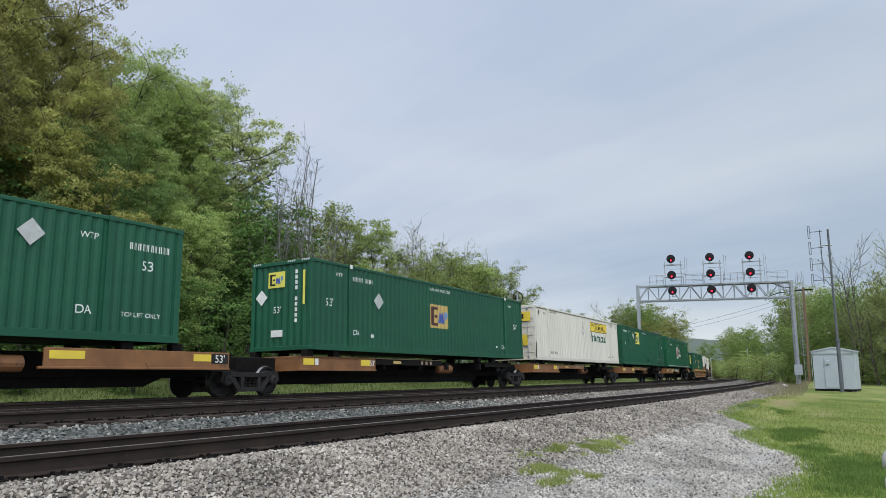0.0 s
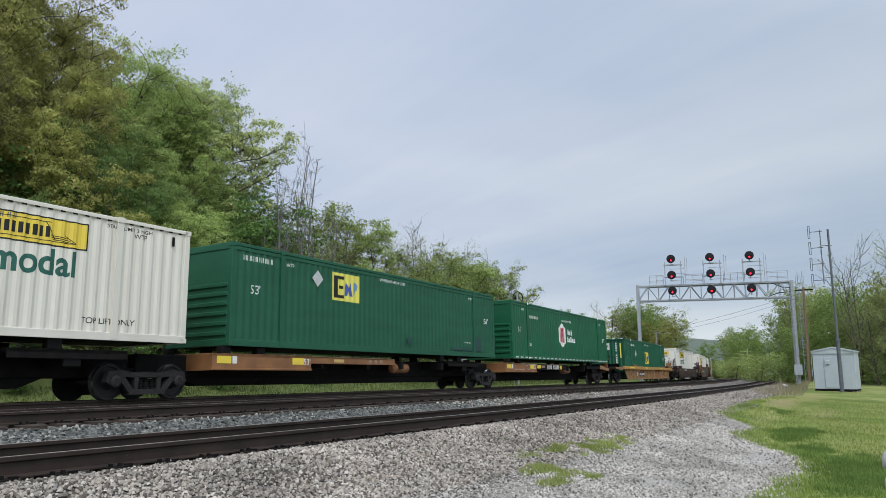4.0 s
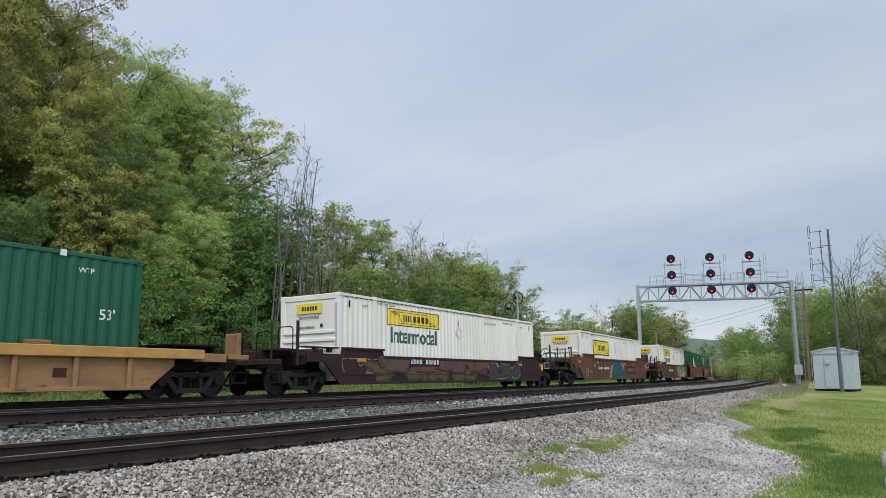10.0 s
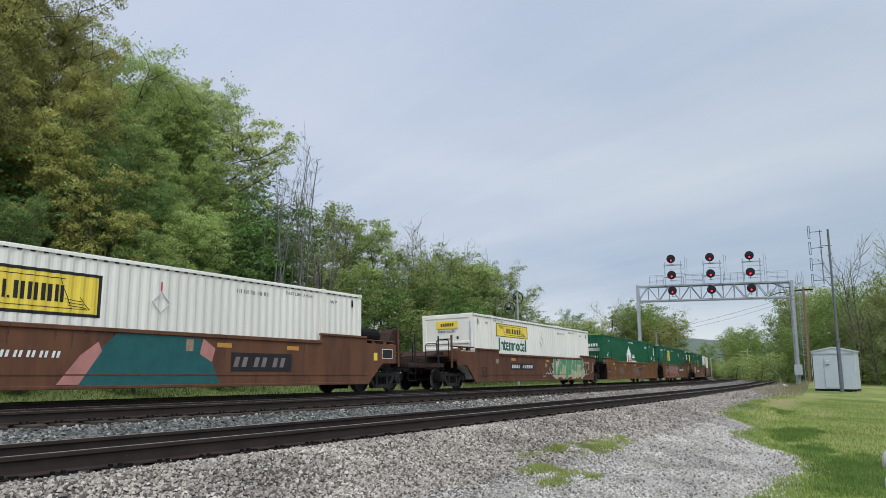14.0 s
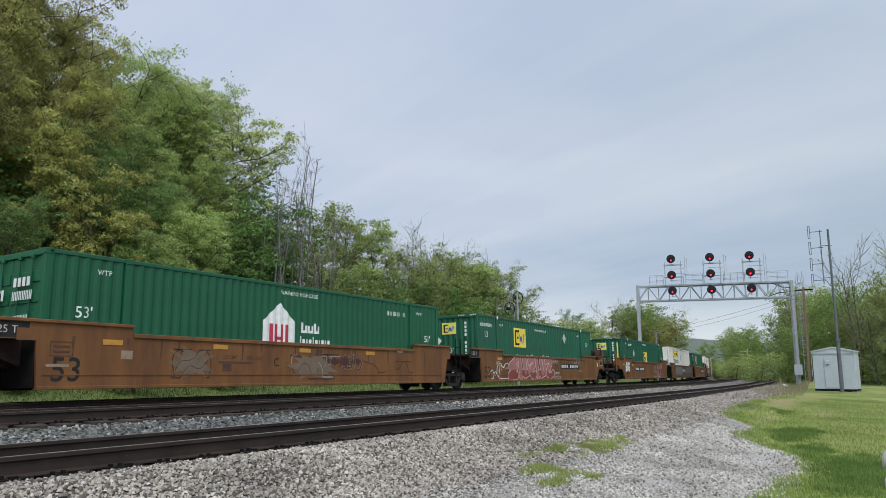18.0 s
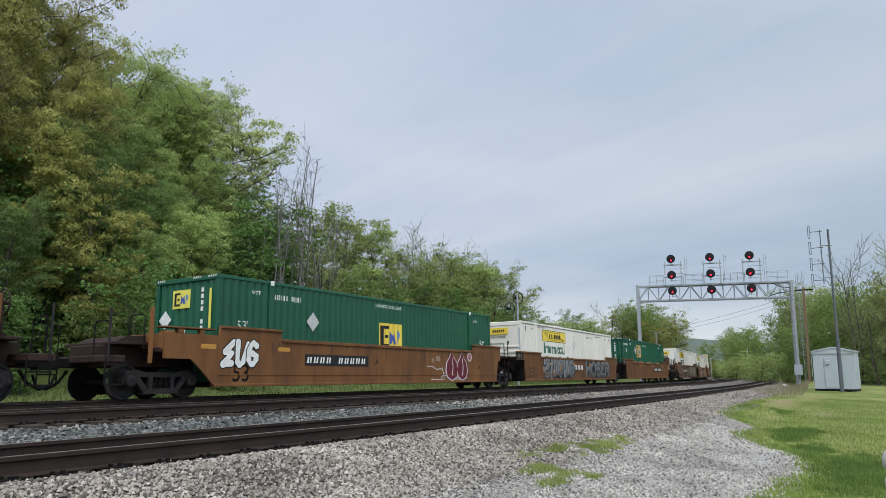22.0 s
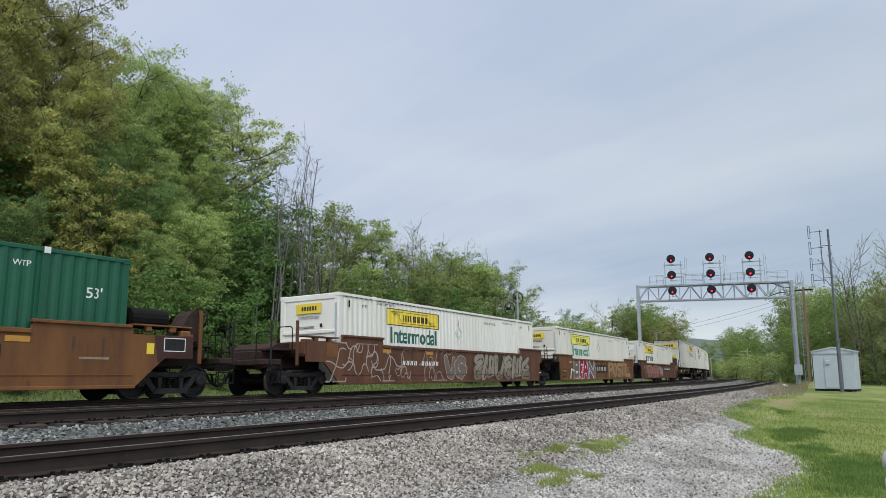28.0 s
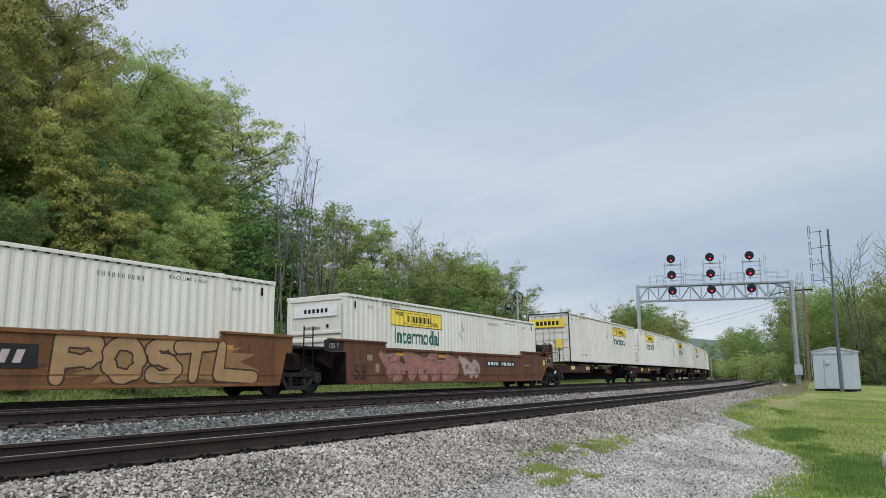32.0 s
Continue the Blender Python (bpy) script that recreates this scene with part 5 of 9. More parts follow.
def well_car(label, paint, left, right, middle, low_top=1.63, group="well cars of the train"):
    """One well unit with its side sheets, end platforms, trucks at coupler ends and on the leading joint."""
    car = thing("well_car", label, "railway car", group)
    a = LENGTH / 2
    shallow = low_top < 1.4
    high = 1.46 if shallow else 1.86 if low_top > 1.55 else 1.72
    sink = -0.32 if shallow else 0.0
    sheet, chord, lower = bit(("side", paint.name, left, right, low_top), lambda: well_side(left, right, paint, low_top, high))
    for y in (-1.45, 1.45):
        side = part("side_sheet", sheet, None, car, at=pose(0, y, 0))
        part("top_chord", chord, None, side)
        part("bottom_chord", lower, None, side)
    part("well_floor", Form().box(-a + 0.2, a - 0.2, -1.4, 1.4, 0.27, 0.33), GRIME, car)
    stencils(car, int(middle), low_top)
    for end, kind in ((-1, left), (1, right)):
        flip = pose(0, 0, 0) if end == -1 else pose(0, 0, 0, 0, 0, 180)
        if kind == "end":
            platform = part("end_platform", bit("plat", lambda: Form().box(-a - 2.9, -a - 0.05, -0.55, 0.55, 0.78, 1.3, 0.03).mesh("end_platform", RUSTY)), None, car, "grimy steel end platform", at=flip)
            part("end_sill", bit("sill", lambda: Form().box(-a - 3.3, -a - 2.7, -1.35, 1.35, 0.86, 1.02, 0.02).mesh("end_sill", RUSTY)), None, platform)
            part("deck_plate", bit("deck1", lambda: Form().box(-a - 1.8, -a - 0.1, -1.4, 1.4, 1.12, 1.24, 0.02).mesh("deck_plate", RUSTY)), None, platform)
            part("deck_plate", bit("deck2", lambda: Form().box(-a - 2.7, -a - 1.7, -1.1, 1.1, 1.3, 1.37, 0.01).mesh("deck_plate", RUSTY)), None, platform)
            part("end_wall", bit(("endwall", paint.name), lambda: Form().box(-a - 1.78, -a - 1.70, -1.42, 1.42, 1.2, 1.58, 0.01).mesh("end_wall", paint)), None, platform, at=pose(0, 0, sink))
            part("coupler", bit("coupler", coupler_mesh), None, platform, at=pose(-a - 2.75, 0, 0, 0, 0, 180))
            part("step", bit("step", step_mesh), None, platform, at=pose(-a - 2.95, -1.34, 0))
            part("step", bit("step", step_mesh), None, platform, at=pose(-a - 2.95, 1.34, 0))
            part("handrail", bit("grab", grab_mesh), None, platform, at=pose(-a - 3.1, -1.3, 1.0))
            part("handrail", bit("grab", grab_mesh), None, platform, at=pose(-a - 2.2, -1.3, 1.2))
            part("handrail", bit("grab", grab_mesh), None, platform, at=pose(-a - 3.1, 0.7, 1.0))
            truck(car, end * (a + 1.45), middle + end * (a + 1.45))
            near = -1 if end == -1 else 1
            for x, h, mat in ((-a - 2.05, 2.2, paint), (-a - 3.15, 2.1, IRON)):
                wide = 0.05 if mat is paint else 0.018
                part("stake", Form().box(x - wide, x + wide, near * 1.36 - 0.03, near * 1.36 + 0.03, 0.85, h, 0.008), mat, platform)
            part("trough_cover", bit("trough", lambda: Form().prism([(-a - 2.6, 1.37), (-a - 0.2, 1.37), (-a - 0.2, 1.62), (-a - 2.3, 1.52)], -0.8, 0.8).mesh("trough_cover", RUSTY)), None, platform, at=pose(0, 0, sink * 0.6))
            part("deck_bracket", bit(("bracket", paint.name), lambda: Form().box(-a - 1.3, -a - 1.1, -1.4, -1.25, 1.6, 1.74, 0.02).box(-a - 0.6, -a - 0.45, -1.4, -1.25, 1.6, 1.74, 0.02).box(-a - 1.75, -a - 0.1, -1.42, -1.1, 1.73, 1.77, 0.008).box(-a - 1.7, -a - 1.4, -1.45, -1.15, 1.5, 1.66, 0.03).mesh("deck_bracket", paint)), None, platform, at=pose(0, 0, sink) @ (pose(0, 0, 0) if end == -1 else Matrix.Diagonal((1, -1, 1, 1))))
            if end == 1 and not shallow:
                part("brake_housing", bit("housing", lambda: Form().prism([(-a - 2.0, 1.4), (-a - 1.4, 1.5), (-a - 1.72, 2.08), (-a - 1.85, 2.2), (-a - 2.15, 2.24), (-a - 2.2, 1.4)], 0.75, 1.3).mesh("brake_housing", RUSTY)), None, platform, "raked brake housing")
            if end == 1:
                part("warning_placard", Form().box(-a - 1.5, -a - 0.9, 1.482, 1.488, 1.14, 1.46), BLACK, platform, at=pose(0, 0, sink * 0.8))
                part("placard_rim", Form().box(-a - 1.5, -a - 0.9, 1.487, 1.491, 1.445, 1.465).box(-a - 1.5, -a - 0.9, 1.487, 1.491, 1.135, 1.155).box(-a - 1.51, -a - 1.49, 1.487, 1.491, 1.135, 1.465).box(-a - 0.91, -a - 0.89, 1.487, 1.491, 1.135, 1.465), OFF_WHITE, platform, at=pose(0, 0, sink * 0.8))
                part("inspection_tag", Form().box(-a - 0.62, -a - 0.42, 1.482, 1.488, 1.06, 1.32), YELLOW, platform, "yellow inspection tag", at=pose(0, 0, sink * 0.8))
                part("brake_wheel", bit("brake", brake_wheel_mesh), None, platform, at=pose(-a - 2.3, 1.0, 2.05 + sink, 0, 0, 90))
                part("air_tank", bit("tank", lambda: Form().lathe([(0, 0.12), (0.05, 0.25), (1.05, 0.25), (1.1, 0.12)], (0, 0, 0), (0, 1, 0), 14).mesh("air_tank", GRIME)), None, platform, "grimy air tank", at=pose(-a - 0.2, 0.9, 1.95 + sink, 0, 0, 90))
        else:
            platform = part("end_platform", bit("jplat", lambda: Form().box(-a - 1.75, -a - 0.05, -0.5, 0.5, 0.72, 1.28, 0.03).mesh("end_platform", RUSTY)), None, car, "grimy steel joint platform", at=flip)
            part("bulkhead", bit("jbulk", lambda: Form().box(-a - 0.12, -a - 0.02, -1.40, 1.40, 0.3, 1.5, 0.01).box(-a - 0.03, -a + 0.32, -1.40, -1.36, 0.3, 1.5).box(-a - 0.03, -a + 0.32, 1.36, 1.40, 0.3, 1.5).mesh("bulkhead", GRIME)), None, platform)
            part("shroud", bit("jshroud", lambda: Form().prism([(-a - 0.9, 1.05), (-a - 0.1, 0.75), (-a - 0.1, 1.35), (-a - 0.9, 1.35)], -0.9, 0.9).mesh("shroud", RUSTY)), None, platform)
            part("deck_plate", bit("jdeck", lambda: Form().box(-a - 1.5, -a - 0.3, -1.3, 1.3, 1.36, 1.46, 0.02).mesh("deck_plate", RUSTY)), None, platform)
            if end == 1:
                part("ladder", bit("ladder", ladder_mesh), None, platform, at=pose(-a - 1.3, 1.42, 0))
            else:
                truck(car, -(a + 2.0), middle - (a + 2.0))
                part("data_plate", Form().box(-a - 1.28, -a - 0.30, -1.4835, -1.4805, 1.32, 1.66), IRON, platform)
                part("lettering", word("125 T", 0.22, STENCIL_WHITE), None, platform, at=pose(-a - 0.79, -1.485, 1.48))
    return car


def car_marks(car, u, z, w, h, plate=True, count=10, name="number_panel", ink=None, proud=0.0):
    """A car number as plain bars, on a dark panel."""
    if plate:
        part(name, Form().box(-w / 2, w / 2, -0.003, 0.003, -h / 2, h / 2), BLACK, car, at=pose(u - LENGTH / 2, -1.486 - proud, z))
    f = Form()
    cw = (w * 0.94) / count
    for i in range(count):
        if i == 4 and count > 6:
            continue
        x = -w * 0.47 + i * cw
        for q in (0.0, 0.40):
            f.prism([(x + cw * q, -h * 0.27), (x + cw * (q + 0.22), -h * 0.27), (x + cw * (q + 0.34), h * 0.27), (x + cw * (q + 0.12), h * 0.27)], -0.002, 0.002)
    tagged(part("marking", f, ink or OFF_WHITE, car, at=pose(u - LENGTH / 2, -1.491 - proud, z)), kind="stuff")


def patch(car, u, z, w, h, material, name="reflector", y=-1.487, label=""):
    part(name, Form().box(-w / 2, w / 2, -0.003, 0.003, -h / 2, h / 2), material, car, label, at=pose(u - LENGTH / 2, y, z))


def stencils(car, seed, low_top):
    """Small worn stencil patches, inspection plates and streaks of rust on a well's side."""
    rng = random.Random(seed)
    for k in range(5):
        u, z = rng.uniform(0.2, 15.6), rng.uniform(0.75, low_top - 0.25)
        w, h = rng.choice(((0.3, 0.2), (0.5, 0.06), (0.22, 0.3), (0.7, 0.05), (0.16, 0.16)))
        patch(car, u, z, w, h, rng.choice((STENCIL, STENCIL, RUST)), "stencil", y=-1.4835)
    for k in range(14):
        u, h = rng.uniform(0.4, 15.8), rng.uniform(0.15, 0.6)
        f = Form().prism([(-0.02, -h), (0.015, -h * 0.8), (0.035, 0), (-0.035, 0)], -0.001, 0.001)
        part("rust_streak", f, RUST, car, at=pose(u - LENGTH / 2, -1.4815, low_top - 0.12))


def reflectors(car, places, z=1.3):
    for u in places:
        patch(car, u, z, 0.5, 0.12, AMBER, label="worn amber reflector")


PAINTS = {}


def spray(colour):
    """A colour of spray paint."""
    if colour not in PAINTS:
        PAINTS[colour] = surface("spray_paint", colour, tuple(c * 0.75 for c in colour), rough=0.6, scale=2.5, spec=0.25)
    return PAINTS[colour]


def graffiti(car, u0, u1, z0, z1, fill, edge, seed, glyphs, shade=None, label="spray-painted curling shapes", over=0):
    """Fat curling ribbons of paint, no words: an outline layer, a fill layer and inner lights."""
    rng = random.Random(seed)
    w, h = (u1 - u0) / glyphs, z1 - z0
    ribbons = []
    for g in range(glyphs * 3):
        x = u0 - LENGTH / 2 + (g // 3 + 0.5 + rng.uniform(-0.35, 0.35)) * w
        lean, hook = rng.uniform(-0.5, 0.5) * w, rng.choice((-1, 1)) * rng.uniform(0.15, 0.5) * w
        za, zb = z0 + h * rng.uniform(0.0, 0.25), z0 + h * rng.uniform(0.7, 1.0)
        if g % 3 == 2:
            za, zb, lean = z0 + h * rng.uniform(0.2, 0.6), z0 + h * rng.uniform(0.3, 0.9), rng.choice((-1, 1)) * w * 0.8
        fat = min(w, 0.9) * rng.uniform(0.2, 0.31)
        line = []
        for k in range(9):
            t = k / 8
            line.append((x + lean * (t - 0.5) + hook * math.sin(t * math.pi * rng.choice((1, 1, 1.5)) if k == 0 else t * math.pi * 1.4), za + (zb - za) * t, fat * (0.25 + 0.75 * math.sin(math.pi * min(1, 0.12 + t * 0.95)))))
        ribbons.append(line)

    def outline(line, grow, share=1.0, slide=0.0):
        left, right = [], []
        for k, (x, z, r) in enumerate(line):
            a, b = line[max(0, k - 1)], line[min(8, k + 1)]
            dx, dz = b[0] - a[0], b[1] - a[1]
            d = math.hypot(dx, dz) or 1
            r = r * share + grow
            nx, nz = -dz / d, dx / d
            lo, hi = 0.33, min(1.5, z1 + 0.05)
            left.append((x + nx * (r + slide), min(hi, max(lo, z + nz * r))))
            right.append((x - nx * (r - slide), min(hi, max(lo, z - nz * r))))
        return left, right
    at = pose(0, -1.484, 0)
    lift = 0.0010 + over * 0.012
    for material, grow, share, slide in ((edge, 0.055, 1.0, 0.0), (fill, 0.0, 1.0, 0.0), (shade, -0.01, 0.45, 0.05)):
        if material is None:
            continue
        f = Form()
        for line in ribbons:
            left, right = outline(line, grow, share, slide)
            lift += 0.00022
            v = [(x, -lift, z) for pair in zip(left, right) for x, z in pair]
            f.add(v, [(2 * k, 2 * k + 1, 2 * k + 3, 2 * k + 2) for k in range(8)])
        tagged(part("graffiti", f, material, car, label, at=at), kind="stuff")


def arc(x, z, rx, rz, a0, a1, n=9):
    return [(x + rx * math.cos(radians(a0 + (a1 - a0) * k / (n - 1))), z + rz * math.sin(radians(a0 + (a1 - a0) * k / (n - 1)))) for k in range(n)]


# strokes in a unit square, drawn fat; the words' letters, and bare curls for what cannot be read
STROKES = {
    "B": ([(0.1, 0), (0.12, 1)], [(0.12, 1)] + arc(0.5, 0.77, 0.36, 0.22, 80, -80) + [(0.15, 0.54)], [(0.15, 0.52)] + arc(0.55, 0.27, 0.4, 0.25, 80, -80) + [(0.1, 0)]),
    "E": ([(0.95, 0.97)] + arc(0.5, 0.76, 0.4, 0.22, 110, 260, 7) + [(0.62, 0.52)], [(0.5, 0.5)] + arc(0.5, 0.25, 0.44, 0.24, 100, 265, 7) + [(0.95, 0.06)]),
    "A": ([(0.02, 0), (0.32, 0.86)] + arc(0.5, 0.86, 0.17, 0.14, 160, 20, 5) + [(0.98, 0)], [(0.22, 0.36), (0.8, 0.36)]),
    "N": ([(0.08, 0), (0.1, 1)], [(0.1, 1), (0.86, 0.02)], [(0.86, 0.02), (0.94, 1)]),
    "H": ([(0.08, 0), (0.16, 1)], [(0.86, 0), (0.9, 0.98)], [(0.1, 0.46), (0.9, 0.54)]),
    "O": (arc(0.5, 0.5, 0.42, 0.48, 90, 450, 17),),
    "S": (arc(0.52, 0.75, 0.38, 0.24, 40, 250, 9) + arc(0.48, 0.25, 0.4, 0.25, 80, -140, 9),),
    "R": ([(0.1, 0), (0.12, 1)], [(0.12, 1)] + arc(0.48, 0.74, 0.38, 0.25, 80, -80) + [(0.16, 0.5)], [(0.42, 0.48), (0.96, 0)]),
    "P": ([(0.12, 0), (0.14, 1)], [(0.14, 1)] + arc(0.5, 0.72, 0.42, 0.28, 80, -80) + [(0.16, 0.46)]),
    "T": ([(0.0, 0.9), (1.0, 1.0)], [(0.52, 0.95), (0.46, 0)]),
    "L": ([(0.14, 1), (0.1, 0.08), (1.0, 0.0)],),
    "curl": ([(0.02, 1), (0.2, 0.25)] + arc(0.5, 0.26, 0.3, 0.26, 190, 350, 7) + [(0.98, 0.95)],),
    "wave": ([(0.05, 0.85)] + arc(0.45, 0.78, 0.3, 0.22, 120, -60, 6) + arc(0.5, 0.25, 0.3, 0.25, 130, 300, 6) + [(1.0, 0.2)],),
    "ring": (arc(0.5, 0.5, 0.42, 0.48, 50, 330, 13), [(0.45, 0.5), (0.95, 0.4)]),
    "bolt": ([(0.75, 1), (0.15, 0.55), (0.8, 0.5), (0.2, 0)], [(0.2, 0), (0.9, 0.05)]),
    "fork": ([(0.1, 0), (0.12, 1)], [(0.1, 0.1)] + arc(0.5, 0.3, 0.12, 0.2, 200, 340, 4) + [(0.55, 0.9)], [(0.5, 0.12), (0.92, 0.2), (0.9, 1)]),
}


def sprayed(car, letters, z0, z1, edge, rim=0.045, fat=0.15, deep=-1.486, top=None, label="outlined spray-painted letter", crease=None):
    """Fat sprayed strokes, each figure with a wider outline behind it: (figure, from, to, fill, lean); top tints the upper half."""
    for k, (ch, u0, u1, fill, lean) in enumerate(letters):
        w, h = u1 - u0, z1 - z0
        x0 = u0 - LENGTH / 2
        r = fat * min(h, w * 1.25)
        y = deep - 0.0036 * k
        lines = []
        for stroke in STROKES[ch]:
            pts = [(x0 + r * 0.6 + px * (w - r * 1.2) + lean * (pz - 0.5) * h, z0 + r * 0.8 + pz * (h - r * 1.6)) for px, pz in stroke]
            lines.append([(px, pz, r * (0.92 + 0.22 * math.sin(2.6 * i + k))) for i, (px, pz) in enumerate(pts)])

        def paint(grow, depth, above=None, slide=0.0):
            f, lift = Form(), 0.0
            for line in lines:
                for (ax, az, ar), (bx, bz, br) in zip(line, line[1:]):
                    ax, az, bx, bz = ax + slide, az - slide * 0.7, bx + slide, bz - slide * 0.7
                    if above is not None and (az + bz) / 2 < above:
                        continue
                    d = math.hypot(bx - ax, bz - az) or 1.0
                    nx, nz = -(bz - az) / d, (bx - ax) / d
                    ra, rb = ar + grow, br + grow
                    lift += 0.00001
                    f.add([(ax + nx * ra, y - depth - lift, az + nz * ra), (ax - nx * ra, y - depth - lift, az - nz * ra), (bx - nx * rb, y - depth - lift, bz - nz * rb), (bx + nx * rb, y - depth - lift, bz + nz * rb)], [(0, 1, 2, 3)])
                    for px, pz, pr in ((ax, az, ra), (bx, bz, rb)):
                        lift += 0.00001
                        f.add([(px + pr * math.cos(j * math.pi / 5), y - depth - lift, pz + pr * math.sin(j * math.pi / 5)) for j in range(10)], [tuple(range(10))])
            return f
        back = tagged(part("graffiti", paint(rim, 0.0), edge, car, label), kind="stuff")
        tagged(part("fill", paint(0.0, 0.0013), fill, back), kind="stuff")
        if top is not None:
            tagged(part("fill", paint(0.0, 0.0022, (z0 + z1) / 2), top, back), kind="stuff")
        if crease is not None:
            tagged(part("crease", paint(-r * 0.86, 0.0029, None, r * 0.42), crease, back), kind="stuff")


def cloud_shape(car, u0, u1, z0, z1, material, seed, spikes=14, rag=0.16, deep=-1.4845, label="ragged spray-painted cloud"):
    """One ragged-edged patch of paint behind letters."""
    rng = random.Random(seed)
    cx, cz = (u0 + u1) / 2 - LENGTH / 2, (z0 + z1) / 2
    pts = []
    for k in range(spikes * 2):
        a = 2 * math.pi * k / (spikes * 2)
        r = (1.0 if k % 2 else 1 - rag * 2) * rng.uniform(1 - rag, 1.0)
        c, q = math.cos(a), math.sin(a)
        pts.append((cx + (u1 - u0) / 2 * r * math.copysign(abs(c) ** 0.6, c), cz + (z1 - z0) / 2 * r * math.copysign(abs(q) ** 0.6, q)))
    part("graffiti", Form().prism(pts, deep - 0.0008, deep + 0.0008), material, car, label)


def scribble(car, u0, u1, z0, z1, material, seed, count=12, r=0.010):
    """Loose thin paint lines."""
    rng = random.Random(seed)
    f = Form()
    for i in range(count):
        x, z = rng.uniform(u0, u1) - LENGTH / 2, rng.uniform(z0, z1)
        a, pts = rng.uniform(0, 6.28), []
        turn = rng.choice((-1, 1)) * rng.uniform(0.5, 1.1)
        for k in range(15):
            pts.append((x, 0, min(z1, max(z0, z))))
            if k % 5 == 4:
                turn = -turn * rng.uniform(0.4, 1.3)
            x, z, a = x + 0.11 * math.cos(a), z + 0.15 * math.sin(a), a + turn * 0.6 + rng.uniform(-0.25, 0.25)
        f.path(pts, r, 4)
    f.v = [(x, y * 0.15, z) for x, y, z in f.v]
    tagged(part("graffiti", f, material, car, "thin spray-painted lines", at=pose(0, -1.484, 0)), kind="stuff")


TRAIN = []   # (thing, place of its middle on the train at the start, height above the rails)
FLAT, DEEP = 1.36, 0.39


def load(box, lead, z):
    TRAIN.append((box, lead + LENGTH / 2, z))
    return box


def couple(car, lead):
    TRAIN.append((car, lead + LENGTH / 2, 0.0))
    return car


def spine_car(label, lead_truck, last=False, paint=None, n=0):
    """One platform of a low spine car, running from its leading truck for 17.7 metres; origin at its middle."""
    paint = paint or SPINE
    car = thing("spine_car", label, "railway car", "spine cars of the train")
    a = 8.85
    beam = Form().box(-a + 0.2, a - 0.2, -0.28, 0.28, 0.52, 1.12, 0.03).prism([(-a + 2.2, 0.3), (a - 2.8, 0.3), (a - 2.2, 0.55), (-a + 1.6, 0.55)], -0.2, 0.2)
    part("centre_sill", beam, GRIME, car, "grimy steel centre sill")
    plat = Form().box(-a + 1.75, -a + 5.65, -1.30, 1.30, 1.06, 1.15, 0.01).box(-a + 1.75, -a + 5.65, -1.30, -1.24, 0.72, 1.15, 0.01).box(-a + 1.75, -a + 5.65, 1.24, 1.30, 0.72, 1.15, 0.01).box(-a + 1.75, -a + 1.85, -1.25, 1.25, 0.7, 1.1)
    plat.box(-a + 1.7, -a + 5.65, -1.34, -1.22, 0.70, 0.76, 0.01)
    part("deck_platform", plat, paint, car, "orange-brown deck platform" if paint is SPINE else "")
    walk_way = Form().box(-a + 5.65, -a + 10.2, -1.30, -0.9, 1.08, 1.13, 0.008).box(-a + 5.65, -a + 10.2, -1.30, -1.26, 0.83 if n == 4 else 0.92, 1.13, 0.008)
    deck = part("walkway", walk_way, GRIME if n in (1, 4) else paint, car)
    part("walkway_edge", Form().box(-a + 5.66, -a + 10.19, -1.31, -1.24, 1.131, 1.142), STENCIL, deck, "dusty pale walkway edge")
    rear = Form().box(a - 3.6, a - 0.9, -1.28, 1.28, 1.04, 1.13, 0.01).box(a - 3.6, a - 0.9, -1.28, -1.22, 0.92, 1.13, 0.01).box(a - 2.4, a - 2.0, -1.25, 1.25, 0.75, 1.1, 0.02)
    part("deck_platform", rear, GRIME, car)
    if n == 0:
        # the first platform has its painted deck at the trailing end as well
        tail = Form().box(a - 6.0, a - 1.0, -1.31, -1.25, 0.74, 1.16, 0.01).box(a - 6.1, a - 1.0, -1.34, -1.23, 0.70, 0.76, 0.01)
        part("deck_platform", tail, paint, car, "orange-brown deck platform")
        for x, w in ((a - 5.5, 0.8), (a - 1.9, 0.55)):
            part("reflector", Form().box(x - w / 2, x + w / 2, -1.317, -1.311, 0.92, 1.1), YELLOW, car, "yellow reflector")
        part("number_panel", Form().box(a - 1.6, a - 1.05, -1.315, -1.311, 0.86, 1.12), BLACK, car)
        part("lettering", word("53'", 0.28, OFF_WHITE), None, car, at=pose(a - 1.33, -1.318, 0.98))
    for x in (-5.8, -2.6, -0.2, 1.9, 4.8):
        part("cross_bearer", bit("bearer", lambda: Form().prism([(-0.07, 0.78), (0.07, 0.78), (0.07, 1.07), (-0.07, 1.07)], -1.26, 1.26).mesh("cross_bearer", GRIME)), None, car, at=pose(x, 0, 0))
    for x in (-a + 2.3, -a + 3.6, a - 2.6, a - 4.0):
        for y in (-1.1, 1.1):
            part("container_pedestal", bit("pedestal", lambda: Form().box(-0.16, 0.16, -0.12, 0.12, 1.12, 1.36, 0.02).mesh("container_pedestal", GRIME)), None, car, at=pose(x, y, 0))
    part("reservoir", bit("reservoir", lambda: Form().lathe([(0, 0.1), (0.05, 0.18), (0.95, 0.18), (1.0, 0.1)], (0, 0, 0), (1, 0, 0), 14).mesh("reservoir", SPINE)), None, car, at=pose(1.6, -0.95, 0.82))
    m = lambda u: u + LENGTH / 2 - a
